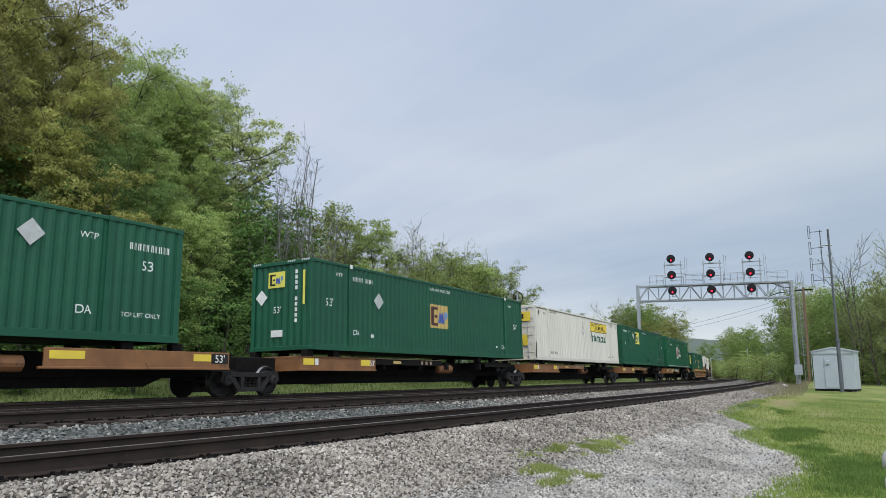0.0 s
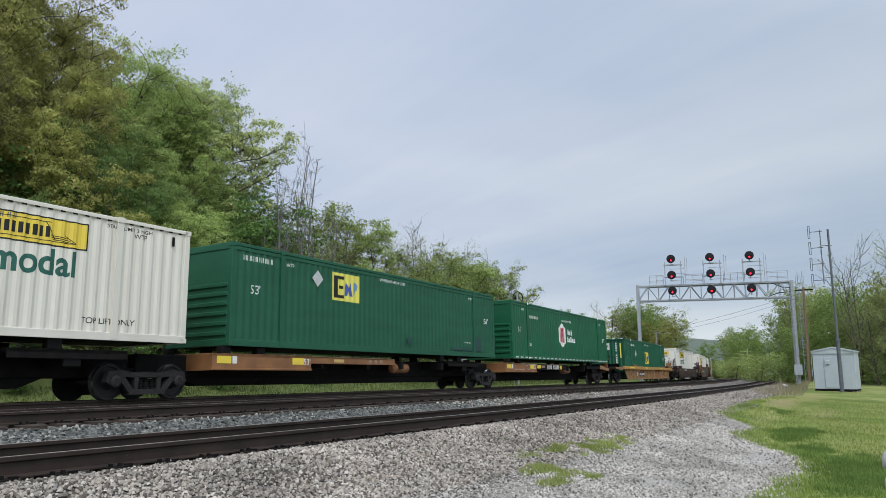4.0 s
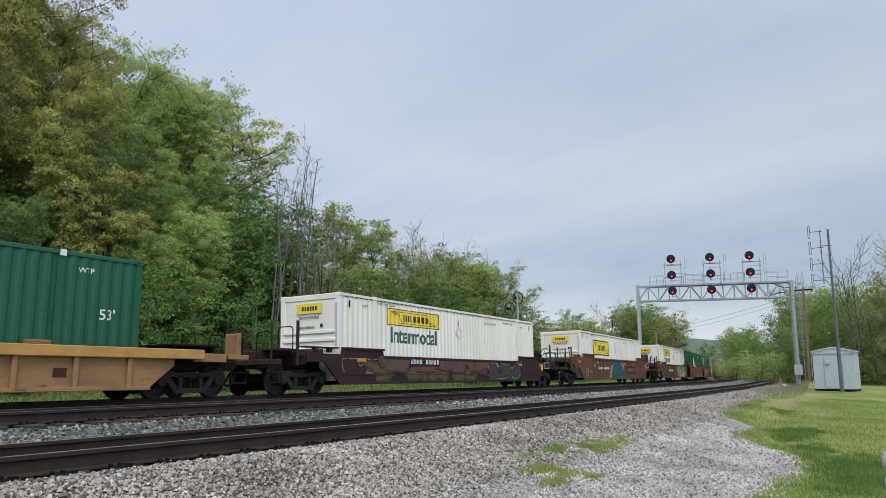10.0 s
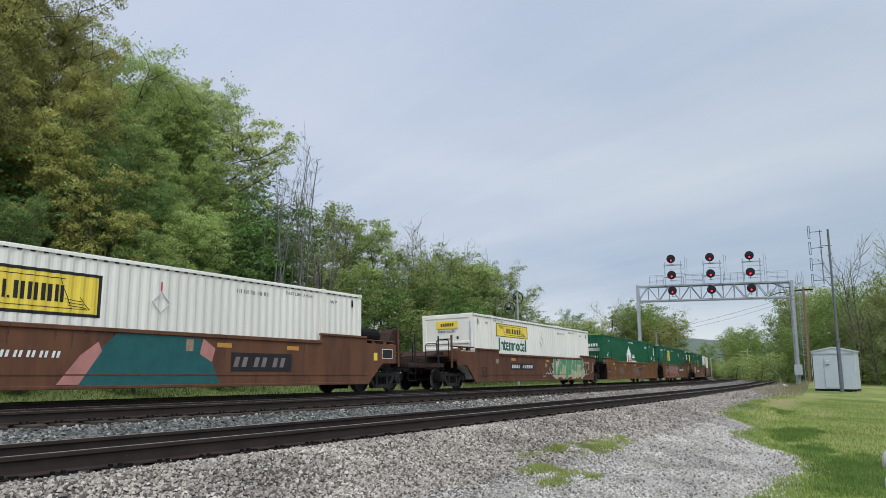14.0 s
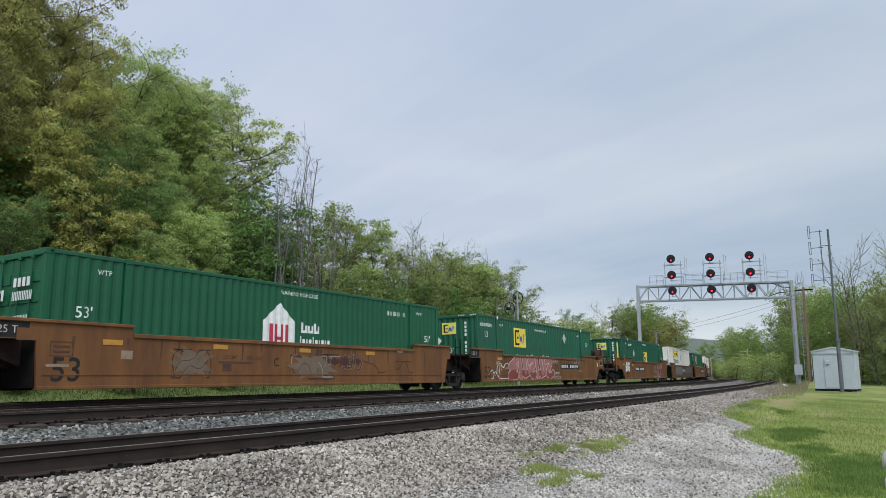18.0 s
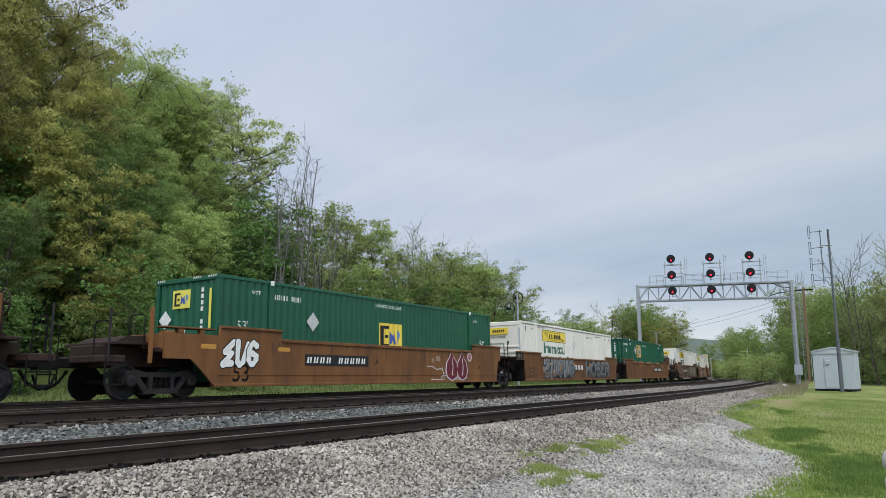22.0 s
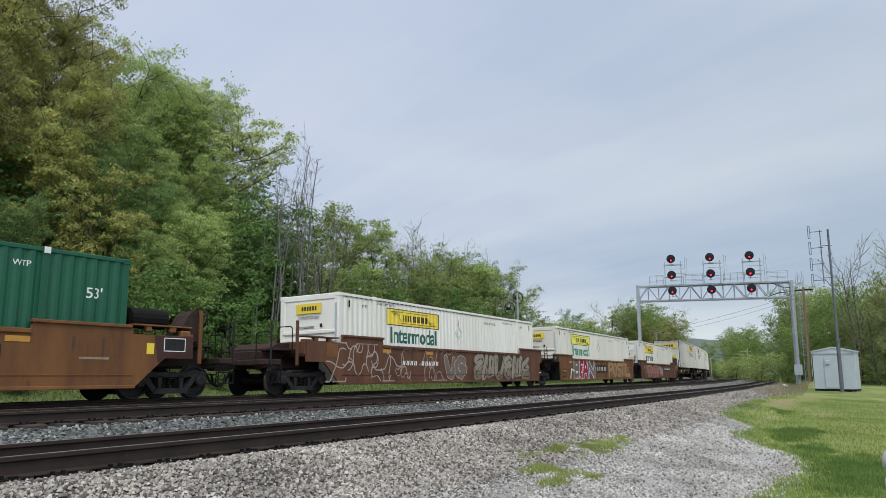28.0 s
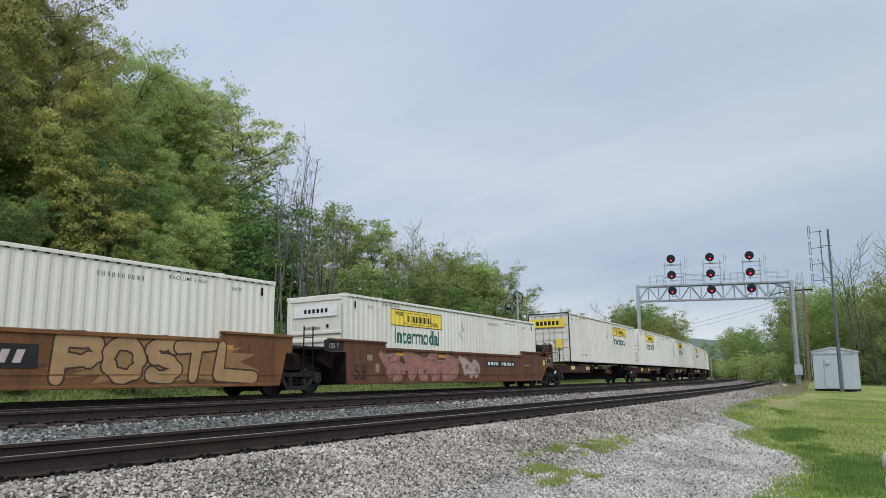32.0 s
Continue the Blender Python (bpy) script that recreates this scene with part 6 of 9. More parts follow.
    for u, w, mat in ((2.15, 0.5, YELLOW), (2.52, 0.16, OFF_WHITE), (5.05, 0.5, YELLOW)):
        patch(car, m(u), 0.98, w, 0.2, mat, y=-1.304, label="yellow reflector" if w > 0.3 else "")
    part("lettering", word("53'", 0.26, OFF_WHITE), None, car, at=pose(5.45 - a, -1.305, 0.96))
    if n == 4:
        scribble(car, 2.75, 4.1, 0.84, 1.1, STENCIL_WHITE, 91, 5, 0.014)
        car_marks(car, m(8.12), 0.98, 1.95, 0.40, plate=False, proud=-0.186)
        patch(car, m(6.0), 0.99, 0.5, 0.17, YELLOW, y=-1.304, label="yellow reflector")
        patch(car, m(6.6), 1.0, 0.5, 0.12, STENCIL, "stencil", y=-1.304)
        patch(car, m(9.3), 0.98, 0.3, 0.2, YELLOW, y=-1.304, label="yellow reflector")
    else:
        patch(car, m(7.0), 1.02, 0.5, 0.1, TAN_YELLOW, y=-1.304, label="worn yellow reflector")
    for k in range(0 if n == 4 else 3):
        patch(car, m(8.7 + k * 0.32), 1.02, 0.14, 0.13, STENCIL, "stencil", y=-1.304)
    truck(car, -a, lead_truck)
    if last:
        truck(car, a - 0.9, lead_truck + 2 * a - 0.9)
        end = part("end_platform", Form().box(a - 0.9, a + 1.5, -0.5, 0.5, 0.72, 1.15, 0.03).box(a + 0.9, a + 1.65, -1.3, 1.3, 0.9, 1.02, 0.02), GRIME, car)
        part("deck_skirt", Form().prism([(a - 0.9, 0.94), (a + 0.3, 0.88), (a + 0.3, 1.03), (a - 0.3, 1.14), (a - 0.9, 1.18)], -1.34, -1.29), MUSTARD, end, "scuffed tan deck edge")
        part("deck_skirt", Form().box(a + 0.34, a + 0.98, -1.34, -1.29, 0.83, 1.02, 0.01), MUSTARD, end, "scuffed tan deck edge")
        part("handrail", bit("grab", grab_mesh), None, end, at=pose(a + 1.75, -1.3, 1.0))
        part("handrail", bit("grab", grab_mesh), None, end, at=pose(a + 1.6, 0.6, 1.0))
        part("step", bit("step", step_mesh), None, end, at=pose(a + 1.5, -1.3, 0))
        part("coupler", bit("coupler", coupler_mesh), None, end, at=pose(a + 1.4, 0, 0))
        part("brake_wheel", bit("brake", brake_wheel_mesh), None, end, "rusty brake wheel", at=pose(a + 1.66, -1.05, 1.62, 0, 0, 38))
        part("brake_stand", Form().box(a + 1.32, a + 1.42, -1.14, -0.9, 1.02, 1.82, 0.02).box(a + 1.4, a + 1.66, -1.06, -0.96, 1.58, 1.68, 0.01), SPINE, end)
    TRAIN.append((car, lead_truck + a, 0.0))
    return car


def mustard_car(lead):
    """The single mustard well with outside posts."""
    car = thing("well_car", "mustard-yellow well car with upright side posts, worn and rust-stained", "railway car", "well cars of the train")
    a = LENGTH / 2
    for y, out in ((-1.42, -1), (1.42, 1)):
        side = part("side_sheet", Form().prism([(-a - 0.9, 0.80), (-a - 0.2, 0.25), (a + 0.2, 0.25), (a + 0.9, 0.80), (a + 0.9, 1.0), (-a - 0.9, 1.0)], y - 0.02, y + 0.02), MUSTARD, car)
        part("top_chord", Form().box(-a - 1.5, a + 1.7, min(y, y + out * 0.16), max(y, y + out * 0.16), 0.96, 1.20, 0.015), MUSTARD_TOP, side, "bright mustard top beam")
        part("bottom_chord", Form().box(-a - 0.2, a + 0.2, min(y, y + out * 0.12), max(y, y + out * 0.12), 0.22, 0.31, 0.012), MUSTARD, side)
        for i in range(13):
            x = -a + 0.35 + i * (2 * a - 0.7) / 12
            part("side_post", bit("mpost", lambda: Form().box(-0.055, 0.055, -0.11, 0.0, 0.30, 0.965, 0.014).mesh("side_post", MUSTARD)), None, side, at=pose(x, y, 0) if out < 0 else pose(x, y, 0, 0, 0, 180))
        part("guide", Form().box(-a + 2.2, -a + 2.75, y - 0.08, y + 0.08, 1.18, 1.36, 0.03), SPINE, side)
        part("guide", Form().box(a - 2.75, a - 2.2, y - 0.08, y + 0.08, 1.18, 1.3, 0.03), SPINE, side)
    part("well_floor", Form().box(-a + 0.2, a - 0.2, -1.4, 1.4, 0.26, 0.33), GRIME, car)
    for end in (-1, 1):
        flip = pose(0, 0, 0) if end == -1 else pose(0, 0, 0, 0, 0, 180)
        f = Form().box(-a - 3.3, -a - 0.05, -1.35, 1.35, 0.98, 1.10, 0.02).box(-a - 3.2, -a, -0.5, 0.5, 0.7, 1.0, 0.03)
        platform = part("end_platform", f, RUSTY, car, "grimy steel end platform", at=flip)
        for y in (-1.42, 1.36):
            part("deck_skirt", Form().box(-a - 2.55, -a - 1.5, y, y + 0.06, 0.90, 1.12, 0.01).box(-a - 3.32, -a - 2.62, y, y + 0.06, 0.98, 1.11, 0.01), MUSTARD, platform, "scuffed tan deck edge")
        part("cover_plate", Form().box(-a - 2.5, -a - 1.0, -1.2, 1.2, 1.3, 1.36, 0.01).box(-a - 2.4, -a - 2.3, -1.1, 1.1, 1.1, 1.3).box(-a - 1.2, -a - 1.1, -1.1, 1.1, 1.1, 1.3), GRIME, platform)
        part("coupler", bit("coupler", coupler_mesh), None, platform, at=pose(-a - 2.75, 0, 0, 0, 0, 180))
        for y in (-1.4, 1.4):
            part("step", bit("step", step_mesh), None, platform, at=pose(-a - 3.0, y, 0))
        part("handrail", bit("grab", grab_mesh), None, platform, at=pose(-a - 3.2, -1.3, 1.0))
        part("handrail", bit("grab", grab_mesh), None, platform, at=pose(-a - 3.2, 0.7, 1.0))
        truck(car, end * (a + 1.72), lead + a + end * (a + 1.72))
        if end == 1:
            part("brake_wheel", bit("brake", brake_wheel_mesh), None, platform, at=pose(-a - 3.2, 1.15, 1.5, 0, 0, 90))
            part("brake_stand", Form().box(-a - 3.15, -a - 3.0, 0.8, 1.3, 1.1, 1.7, 0.02), MUSTARD, platform)
    car_marks(car, 4.6, 0.62, 1.8, 0.28)
    patch(car, 2.9, 0.65, 0.36, 0.3, OFF_WHITE, "placard")
    part("lettering", word("53", 0.34, BLACK), None, car, at=pose(7.43 - a, -1.443, 0.62))
    scribble(car, 10.1, 11.3, 0.45, 0.85, spray((0.35, 0.05, 0.05)), 51, 5, 0.02)
    for u, w, h in ((6.1, 0.5, 0.05), (5.9, 0.3, 0.04), (9.0, 0.55, 0.05), (9.0, 0.4, 0.05), (12.7, 0.26, 0.2), (8.6, 0.2, 0.16)):
        patch(car, u, 0.55 + 0.13 * (u % 1), w, h, STENCIL, "stencil", y=-1.443)
    for u, w in ((1.0, 1.6), (6.2, 0.6), (12.5, 0.6)):
        patch(car, u, 1.1, w, 0.1, YELLOW, y=-1.583, label="yellow reflector")
    for u in (0.9, 12.0, 14.2):
        patch(car, u, 0.62, 0.3, 0.2, DARK_BROWN, "stencil", y=-1.443)
    return couple(car, lead)


def build_train():
    # spine cars with the first boxes
    for i, lead in enumerate((-3.5, 14.2, 31.95, 49.45, 67.2)):
        spine_car("low orange-brown spine car platform with grimy steel centre sill", lead, last=(i == 4), n=i)
    b = container("dark green ribbed container with white diamond placard", GREEN, "green")
    diamond(b, 12.3, 2.22, 0.3)
    lettering(b, "WTP", 13.62, 2.36, 0.2, OFF_WHITE)
    bars(b, 15.2, 2.28, 1.15, 0.17, 10, OFF_WHITE, gap=0.5)
    lettering(b, "53", 15.15, 1.82, 0.34, OFF_WHITE)
    lettering(b, "DA", 13.6, 0.66, 0.28, OFF_WHITE)
    lettering(b, "TOP LIFT ONLY", 15.05, 0.62, 0.15, OFF_WHITE)
    ribbed_panel(b, 7.2, 8.66, 1.06, 2.0, TAN_YELLOW, label="yellow emblem panel")
    load(b, -4.60, FLAT)
    b = emp_box("dark green ribbed container with weathered yellow emblem on a spine car", GREEN, 7.22, 1.08, TAN_YELLOW, dark=surface("maroon_lettering", (0.06, 0.012, 0.012), rough=0.6))
    load(b, 16.38, FLAT)
    b = white_box("cream ribbed container with yellow sign on spine car", CREAM, 9.65, doors_first=True)
    lettering(b, "TOP LIFT ONLY", 2.75, 0.42, 0.19, BLACK)
    lettering(b, "TOP LIFT ONLY", 14.0, 0.42, 0.19, BLACK)
    part("scorch", Form().prism([(-0.06, 0), (0.06, 0), (0.06, 0.55), (0.02, 0.95), (-0.02, 0.6)], -0.004, 0.004), BLACK, b, "black scuffed corner", at=pose(-LENGTH / 2 + 0.02, -H2 - 0.006, 0.1))
    load(b, 34.22, FLAT)
    b = container("faded dark green container with small yellow emblem on spine car", GREEN_OLD, "hub")
    ribbed_panel(b, 4.33, 5.79, 1.64, 2.57, PALE_YELLOW, label="yellow emblem panel", deep=0.026)
    e_mark(b, None, 1.36, 0.88, BLACK, BLUE, STEEL_BLUE, (5.06, 2.1))
    common_marks(b, OFF_WHITE, 0.93, 1.6, warn=(7.85, 2.6), number=(1.0, 2.5), wtp=2.35)
    diamond(b, 3.59, 2.25, 0.27)
    lettering(b, "TOP LIFT ONLY", 13.5, 0.58, 0.09, OFF_WHITE)
    part("patch", Form().box(-0.27, 0.27, -0.004, 0.004, -0.3, 0.3), PATCH_GREEN, b, "dark repaired patch", at=on_side(b, 14.43, 0.53, 0.01))
    part("patch", Form().box(-0.95, 0.95, -0.004, 0.004, -0.05, 0.05), PATCH_GREEN, b, at=on_side(b, 13.0, 0.29, 0.01))
    part("patch", Form().box(-0.16, 0.16, -0.004, 0.004, -0.12, 0.12), PATCH_GREEN, b, at=on_side(b, 8.9, 0.48, 0.01))
    load(b, 51.74, FLAT)
    b = container("bright green container with white six-sided emblem on spine car", GREEN_HUB, "hub")
    hub_mark(b, 7.25, 1.47)
    common_marks(b, OFF_WHITE, 0.98, 1.46, warn=(8.0, 2.3), number=(2.9, 2.2))
    lettering(b, "DA", 2.35, 0.75, 0.26, OFF_WHITE)
    dash = Form()
    for i in range(26):
        dash.box(-LENGTH / 2 + 0.3 + i * 0.61, -LENGTH / 2 + 0.62 + i * 0.61, -0.002, 0.002, -0.028, 0.028)
    part("reflective_tape", dash, OFF_WHITE, b, "dashed white tape", at=pose(0, -H2 - 0.010, 0.09))
    hexa = pose(-LENGTH / 2 + 0.06 - 0.075, 0, 0) @ pose(0, 0, 0, 0, 0, -90)
    part("emblem", Form().prism([(-0.17, -0.1), (0, -0.2), (0.17, -0.1), (0.17, 0.1), (0, 0.2), (-0.17, 0.1)], -0.003, 0.003), OFF_WHITE, b, at=hexa @ pose(-0.85, 0, 2.4))
    part("emblem", Form().box(-0.09, -0.03, -0.003, 0.003, -0.11, 0.11).box(0.03, 0.09, -0.003, 0.003, -0.11, 0.11), RED, b, at=hexa @ pose(-0.85, -0.004, 2.4))
    bars(b, 0, 0, 0.45, 0.2, 4, OFF_WHITE, turn=hexa @ pose(-0.35, 0, 2.42))
    part("lettering", word("53", 0.28, OFF_WHITE), None, b, at=hexa @ pose(-0.1, -0.003, 1.3))
    bars(b, 0, 0, 0.5, 0.28, 1, OFF_WHITE, turn=hexa @ pose(-0.1, -0.003, 0.55), gap=0.0)
    for x in POSTS:
        for z in (HIGH - 0.05, 0.06):
            part("marking", Form().box(-0.07, 0.07, -0.003, 0.003, -0.06, 0.06), OFF_WHITE, b, at=pose(x, -H2 - 0.034, z))
    load(b, 69.85, FLAT)

    mustard_car(90.76)
    load(emp_box("dark green ribbed container in a mustard well car", GREEN, 7.25, 1.08, YELLOW, end_panel=IVORY), 90.76, DEEP)

    c = couple(well_car("shallow dark brown well car with tan and grey graffiti shapes", MAROON_BROWN, "end", "end", 114.25 + LENGTH / 2, 1.23), 114.25)
    car_marks(c, 5.05, 1.06, 2.2, 0.34, proud=0.026)
    graffiti(c, 1.3, 10.4, 0.32, 1.12, spray((0.066, 0.044, 0.027)), spray((0.022, 0.013, 0.012)), 3, 5, shade=spray((0.10, 0.066, 0.036)))
    graffiti(c, 2.6, 10.2, 0.8, 1.16, spray((0.115, 0.058, 0.05)), spray((0.03, 0.015, 0.014)), 8, 4, shade=spray((0.15, 0.072, 0.036)), over=1)
    cloud_shape(c, 2.1, 4.0, 0.72, 1.17, spray((0.115, 0.065, 0.052)), 92, 9, 0.12, deep=-1.508, label="peach sprayed patch")
    cloud_shape(c, 6.2, 8.2, 0.78, 1.17, spray((0.095, 0.053, 0.044)), 93, 9, 0.12, deep=-1.508, label="peach sprayed patch")
    scribble(c, -0.4, 1.6, 0.62, 1.1, spray((0.34, 0.26, 0.2)), 4, 9, 0.012)
    scribble(c, 7.6, 10.4, 0.7, 1.2, spray((0.34, 0.25, 0.2)), 14, 8, 0.011)
    graffiti(c, 10.2, 14.0, 0.36, 1.14, spray((0.030, 0.032, 0.036)), spray((0.21, 0.19, 0.17)), 6, 4, shade=spray((0.055, 0.042, 0.038)), over=2)
    scribble(c, 9.8, 14.2, 0.6, 1.2, spray((0.22, 0.19, 0.17)), 5, 6, 0.011)
    reflectors(c, (1.0, 11.2, 13.9, 16.6), 1.06)
    load(white_box("white ribbed container with yellow sign in dark well car", WHITE, 2.82), 114.25, DEEP)

    c = couple(well_car("oxide-brown well car with teal repainted panel", BROWN, "end", "end", 137.96 + LENGTH / 2, 1.63), 137.96)
    car_marks(c, 4.3, 1.0, 2.8, 0.26, plate=False)
    part("repainted_panel", Form().prism([(6.0 - 8.08, 0.34), (9.9 - 8.08, 0.34), (9.6 - 8.08, 0.9), (9.2 - 8.08, 1.5), (6.9 - 8.08, 1.56), (6.3 - 8.08, 1.0)], -0.002, 0.002), spray((0.018, 0.10, 0.10)), c, "teal repainted patch", at=pose(0, -1.484, 0))
    part("repainted_panel", Form().prism([(5.5 - 8.08, 0.36), (6.0 - 8.08, 0.36), (6.5 - 8.08, 1.1), (6.4 - 8.08, 1.3), (6.0 - 8.08, 1.0)], -0.002, 0.002), spray((0.45, 0.2, 0.17)), c, "pink painted edge", at=pose(0, -1.486, 0))
    part("repainted_panel", Form().prism([(9.2 - 8.08, 1.1), (9.6 - 8.08, 0.9), (9.7 - 8.08, 1.25), (9.3 - 8.08, 1.5)], -0.002, 0.002), spray((0.45, 0.2, 0.17)), c, at=pose(0, -1.487, 0))
    part("lettering", word("53", 0.72, spray((0.3, 0.27, 0.25))), None, c, at=pose(0.55 - 8.08, -1.486, 0.68))
    car_marks(c, 11.4, 0.92, 2.3, 0.5, count=3, ink=spray((0.2, 0.16, 0.15)))
    reflectors(c, (-0.9, 2.9, 10.0, 12.6), 1.35)
    load(white_box("white container with dark-bordered yellow sign in a brown well car", WHITE, 2.82, (1.46, 2.44), intermodal=False), 137.96, DEEP)

    # first three-unit set
    c = couple(well_car("orange-brown well unit with green and cream graffiti shapes", BROWN, "end", "joint", 162.09 + LENGTH / 2, 1.55), 162.09)
    car_marks(c, 5.0, 0.97, 2.8, 0.3)
    cloud_shape(c, 8.85, 14.65, 0.32, 1.56, spray((0.50, 0.43, 0.34)), 12, 16, 0.10)
    lime, rim = spray((0.40, 0.40, 0.24)), spray((0.56, 0.48, 0.37))
    sprayed(c, [(k, u0, u1, lime, q) for k, u0, u1, q in (("curl", 9.2, 10.4, 0.25), ("ring", 10.25, 11.35, 0.15), ("fork", 11.2, 12.2, 0.2), ("bolt", 12.1, 12.95, 0.1), ("ring", 12.8, 13.6, 0.1), ("wave", 13.5, 14.4, 0.05))], 0.4, 1.52, rim, 0.045, 0.165, top=spray((0.10, 0.28, 0.14)), label="unreadable spray-painted figure")
    part("lettering", word("53", 0.66, BLACK), None, c, at=pose(0.7 - 8.08, -1.486, 0.66))
    scribble(c, 8.6, 9.4, 0.5, 1.2, OFF_WHITE, 21, 6, 0.012)
    scribble(c, 14.7, 15.8, 0.6, 1.3, OFF_WHITE, 22, 5, 0.012)
    reflectors(c, (3.9, 8.4, 12.5, 15.2))
    load(white_box("white ribbed container with yellow sign in an orange-brown well unit", WHITE, 2.55), 162.09, DEEP)

    c = couple(well_car("plain orange-brown well unit with scuffed side", ORANGE, "joint", "joint", 181.67 + LENGTH / 2, 1.52), 181.67)
    part("lettering", word("53", 0.72, BLACK), None, c, at=pose(0.55 - 8.08, -1.486, 0.66))
    ghost, line = spray((0.165, 0.118, 0.080)), spray((0.055, 0.034, 0.026))
    cloud_shape(c, 2.95, 4.65, 0.42, 1.32, ghost, 25, 9, 0.22, label="faded grey spray-painted patch")
    scribble(c, 3.0, 4.4, 0.5, 1.2, line, 23, 5, 0.016)
    cloud_shape(c, 7.2, 9.75, 0.38, 1.28, ghost, 26, 11, 0.20, label="faded grey spray-painted patch")
    scribble(c, 7.3, 9.5, 0.45, 1.2, line, 24, 6, 0.016)
    scribble(c, 7.3, 9.3, 0.5, 1.15, spray((0.30, 0.25, 0.20)), 27, 4, 0.022)
    for u, w, h in ((9.3, 0.5, 0.16), (9.9, 0.4, 0.24), (10.5, 0.5, 0.14)):
        cloud_shape(c, u - w, u + w, 1.0 - h, 1.0 + h, spray((0.075, 0.028, 0.024)), int(u * 10), 7, 0.25, deep=-1.4855, label="dark maroon paint smear")
    sprayed(c, [("fork", 9.8, 10.35, line, 0.2), ("curl", 10.35, 10.9, line, 0.1)], 0.7, 1.22, spray((0.26, 0.17, 0.11)), 0.02, 0.05, label="unreadable spray-painted figure")
    scribble(c, 12.1, 12.85, 0.65, 1.05, spray((0.075, 0.026, 0.018)), 28, 3, 0.016)
    part("lettering", word("LD LMT", 0.15, RUST), None, c, at=pose(5.1 - 8.08, -1.486, 1.04))
    part("lettering", word("PER UNIT", 0.15, RUST), None, c, at=pose(6.0 - 8.08, -1.486, 1.02))
    patch(c, 5.3, 0.9, 1.2, 0.05, RUST, "stencil", y=-1.4835)
    part("lettering", word("C", 0.34, BLACK), None, c, at=pose(6.82 - 8.08, -1.486, 0.92))
    for u, z, w, h in ((0.42, 1.27, 0.5, 0.014), (0.42, 0.97, 0.5, 0.014), (0.17, 1.12, 0.014, 0.3), (0.67, 1.12, 0.014, 0.3), (0.42, 1.17, 0.36, 0.04), (0.42, 1.06, 0.36, 0.04)):
        patch(c, u, z, w, h, RUST, "stencil", y=-1.4835)
    patch(c, 13.1, 1.42, 0.34, 0.1, STENCIL_WHITE, "stencil", y=-1.4835)
    reflectors(c, (1.6, 4.74, 8.02, 11.3))
    patch(c, -0.35, 1.4, 0.4, 0.25, ORANGE, "lettering_plate")
    b = container("green container with white shield emblem in well unit", GREEN_HUB, "green", doors_first=True)
    hub_mark(b, 7.13, 1.4, house=True)
    common_marks(b, OFF_WHITE, 0.99, 1.55, warn=(7.97, 2.62), number=(13.2, 2.4))
    hexa = pose(-LENGTH / 2 + 0.06 - 0.09, 0, 0) @ pose(0, 0, 0, 0, 0, -90)
    bars(b, 0, 0, 0.7, 0.2, 4, OFF_WHITE, turn=hexa @ pose(0.55, -0.02, 2.2))
    bars(b, 0, 0, 0.8, 0.2, 6, OFF_WHITE, turn=hexa @ pose(0.6, -0.02, 1.9))
    bars(b, 0, 0, 0.6, 0.14, 5, OFF_WHITE, turn=hexa @ pose(0.6, -0.02, 1.4))
    part("emblem", Form().prism([(-0.2, -0.26), (0.2, -0.26), (0.2, 0.1), (0, 0.26), (-0.2, 0.1)], -0.003, 0.003), OFF_WHITE, b, at=hexa @ pose(-0.8, -0.03, 1.95))
    bars(b, 0, 0, 0.4, 0.24, 3, OFF_WHITE, turn=hexa @ pose(-0.3, -0.03, 1.95))
    load(b, 181.67, DEEP)

    c = couple(well_car("orange-brown well unit with red and white graffiti shapes", ORANGE, "joint", "end", 201.21 + LENGTH / 2, 1.52), 201.21)
    part("lettering", word("53", 0.72, BLACK), None, c, at=pose(0.5 - 8.08, -1.486, 0.66))
    sprayed(c, [(k, u0, u1, spray((0.24, 0.05, 0.045)), q) for k, u0, u1, q in (("bolt", 2.7, 4.1, 0.3), ("fork", 3.9, 5.4, -0.15), ("wave", 5.2, 6.3, -0.1), ("fork", 6.1, 7.6, -0.2), ("wave", 7.4, 8.7, -0.1))], 0.36, 1.5, spray((0.56, 0.47, 0.42)), 0.045, 0.15, top=spray((0.36, 0.15, 0.13)), label="unreadable spray-painted figure")
    car_marks(c, 11.4, 1.04, 3.0, 0.3)
    scribble(c, 1.4, 2.5, 0.4, 1.1, OFF_WHITE, 32, 7, 0.013)
    for text, u, z, size in (("VANISH", 8.97, 1.27, 0.30), ("STREET", 9.22, 0.62, 0.25), ("PRODUCT", 9.29, 0.4, 0.22)):
        part("graffiti", word(text, size, STENCIL_WHITE), None, c, "worn white sprayed word", at=pose(u - 8.08, -1.486, z))
    part("lettering", word("B", 0.30, RUST), None, c, at=pose(9.22 - 8.08, -1.486, 1.04))
    scribble(c, 11.59, 12.79, 1.15, 1.42, STENCIL_WHITE, 33, 5, 0.012)
    reflectors(c, (1.8, 5.1, 8.0))
    load(emp_box("dark green ribbed container with bright yellow emblem", GREEN, 4.0, 1.54, YELLOW, dia=(11.15, 2.25), high=True, stripes=False), 201.21, DEEP)

    # second set
    c = couple(well_car("orange-brown well unit with white and maroon graffiti shapes", ORANGE, "end", "joint", 224.95 + LENGTH / 2, 1.6), 224.95)
    car_marks(c, 4.9, 1.02, 3.2, 0.34)
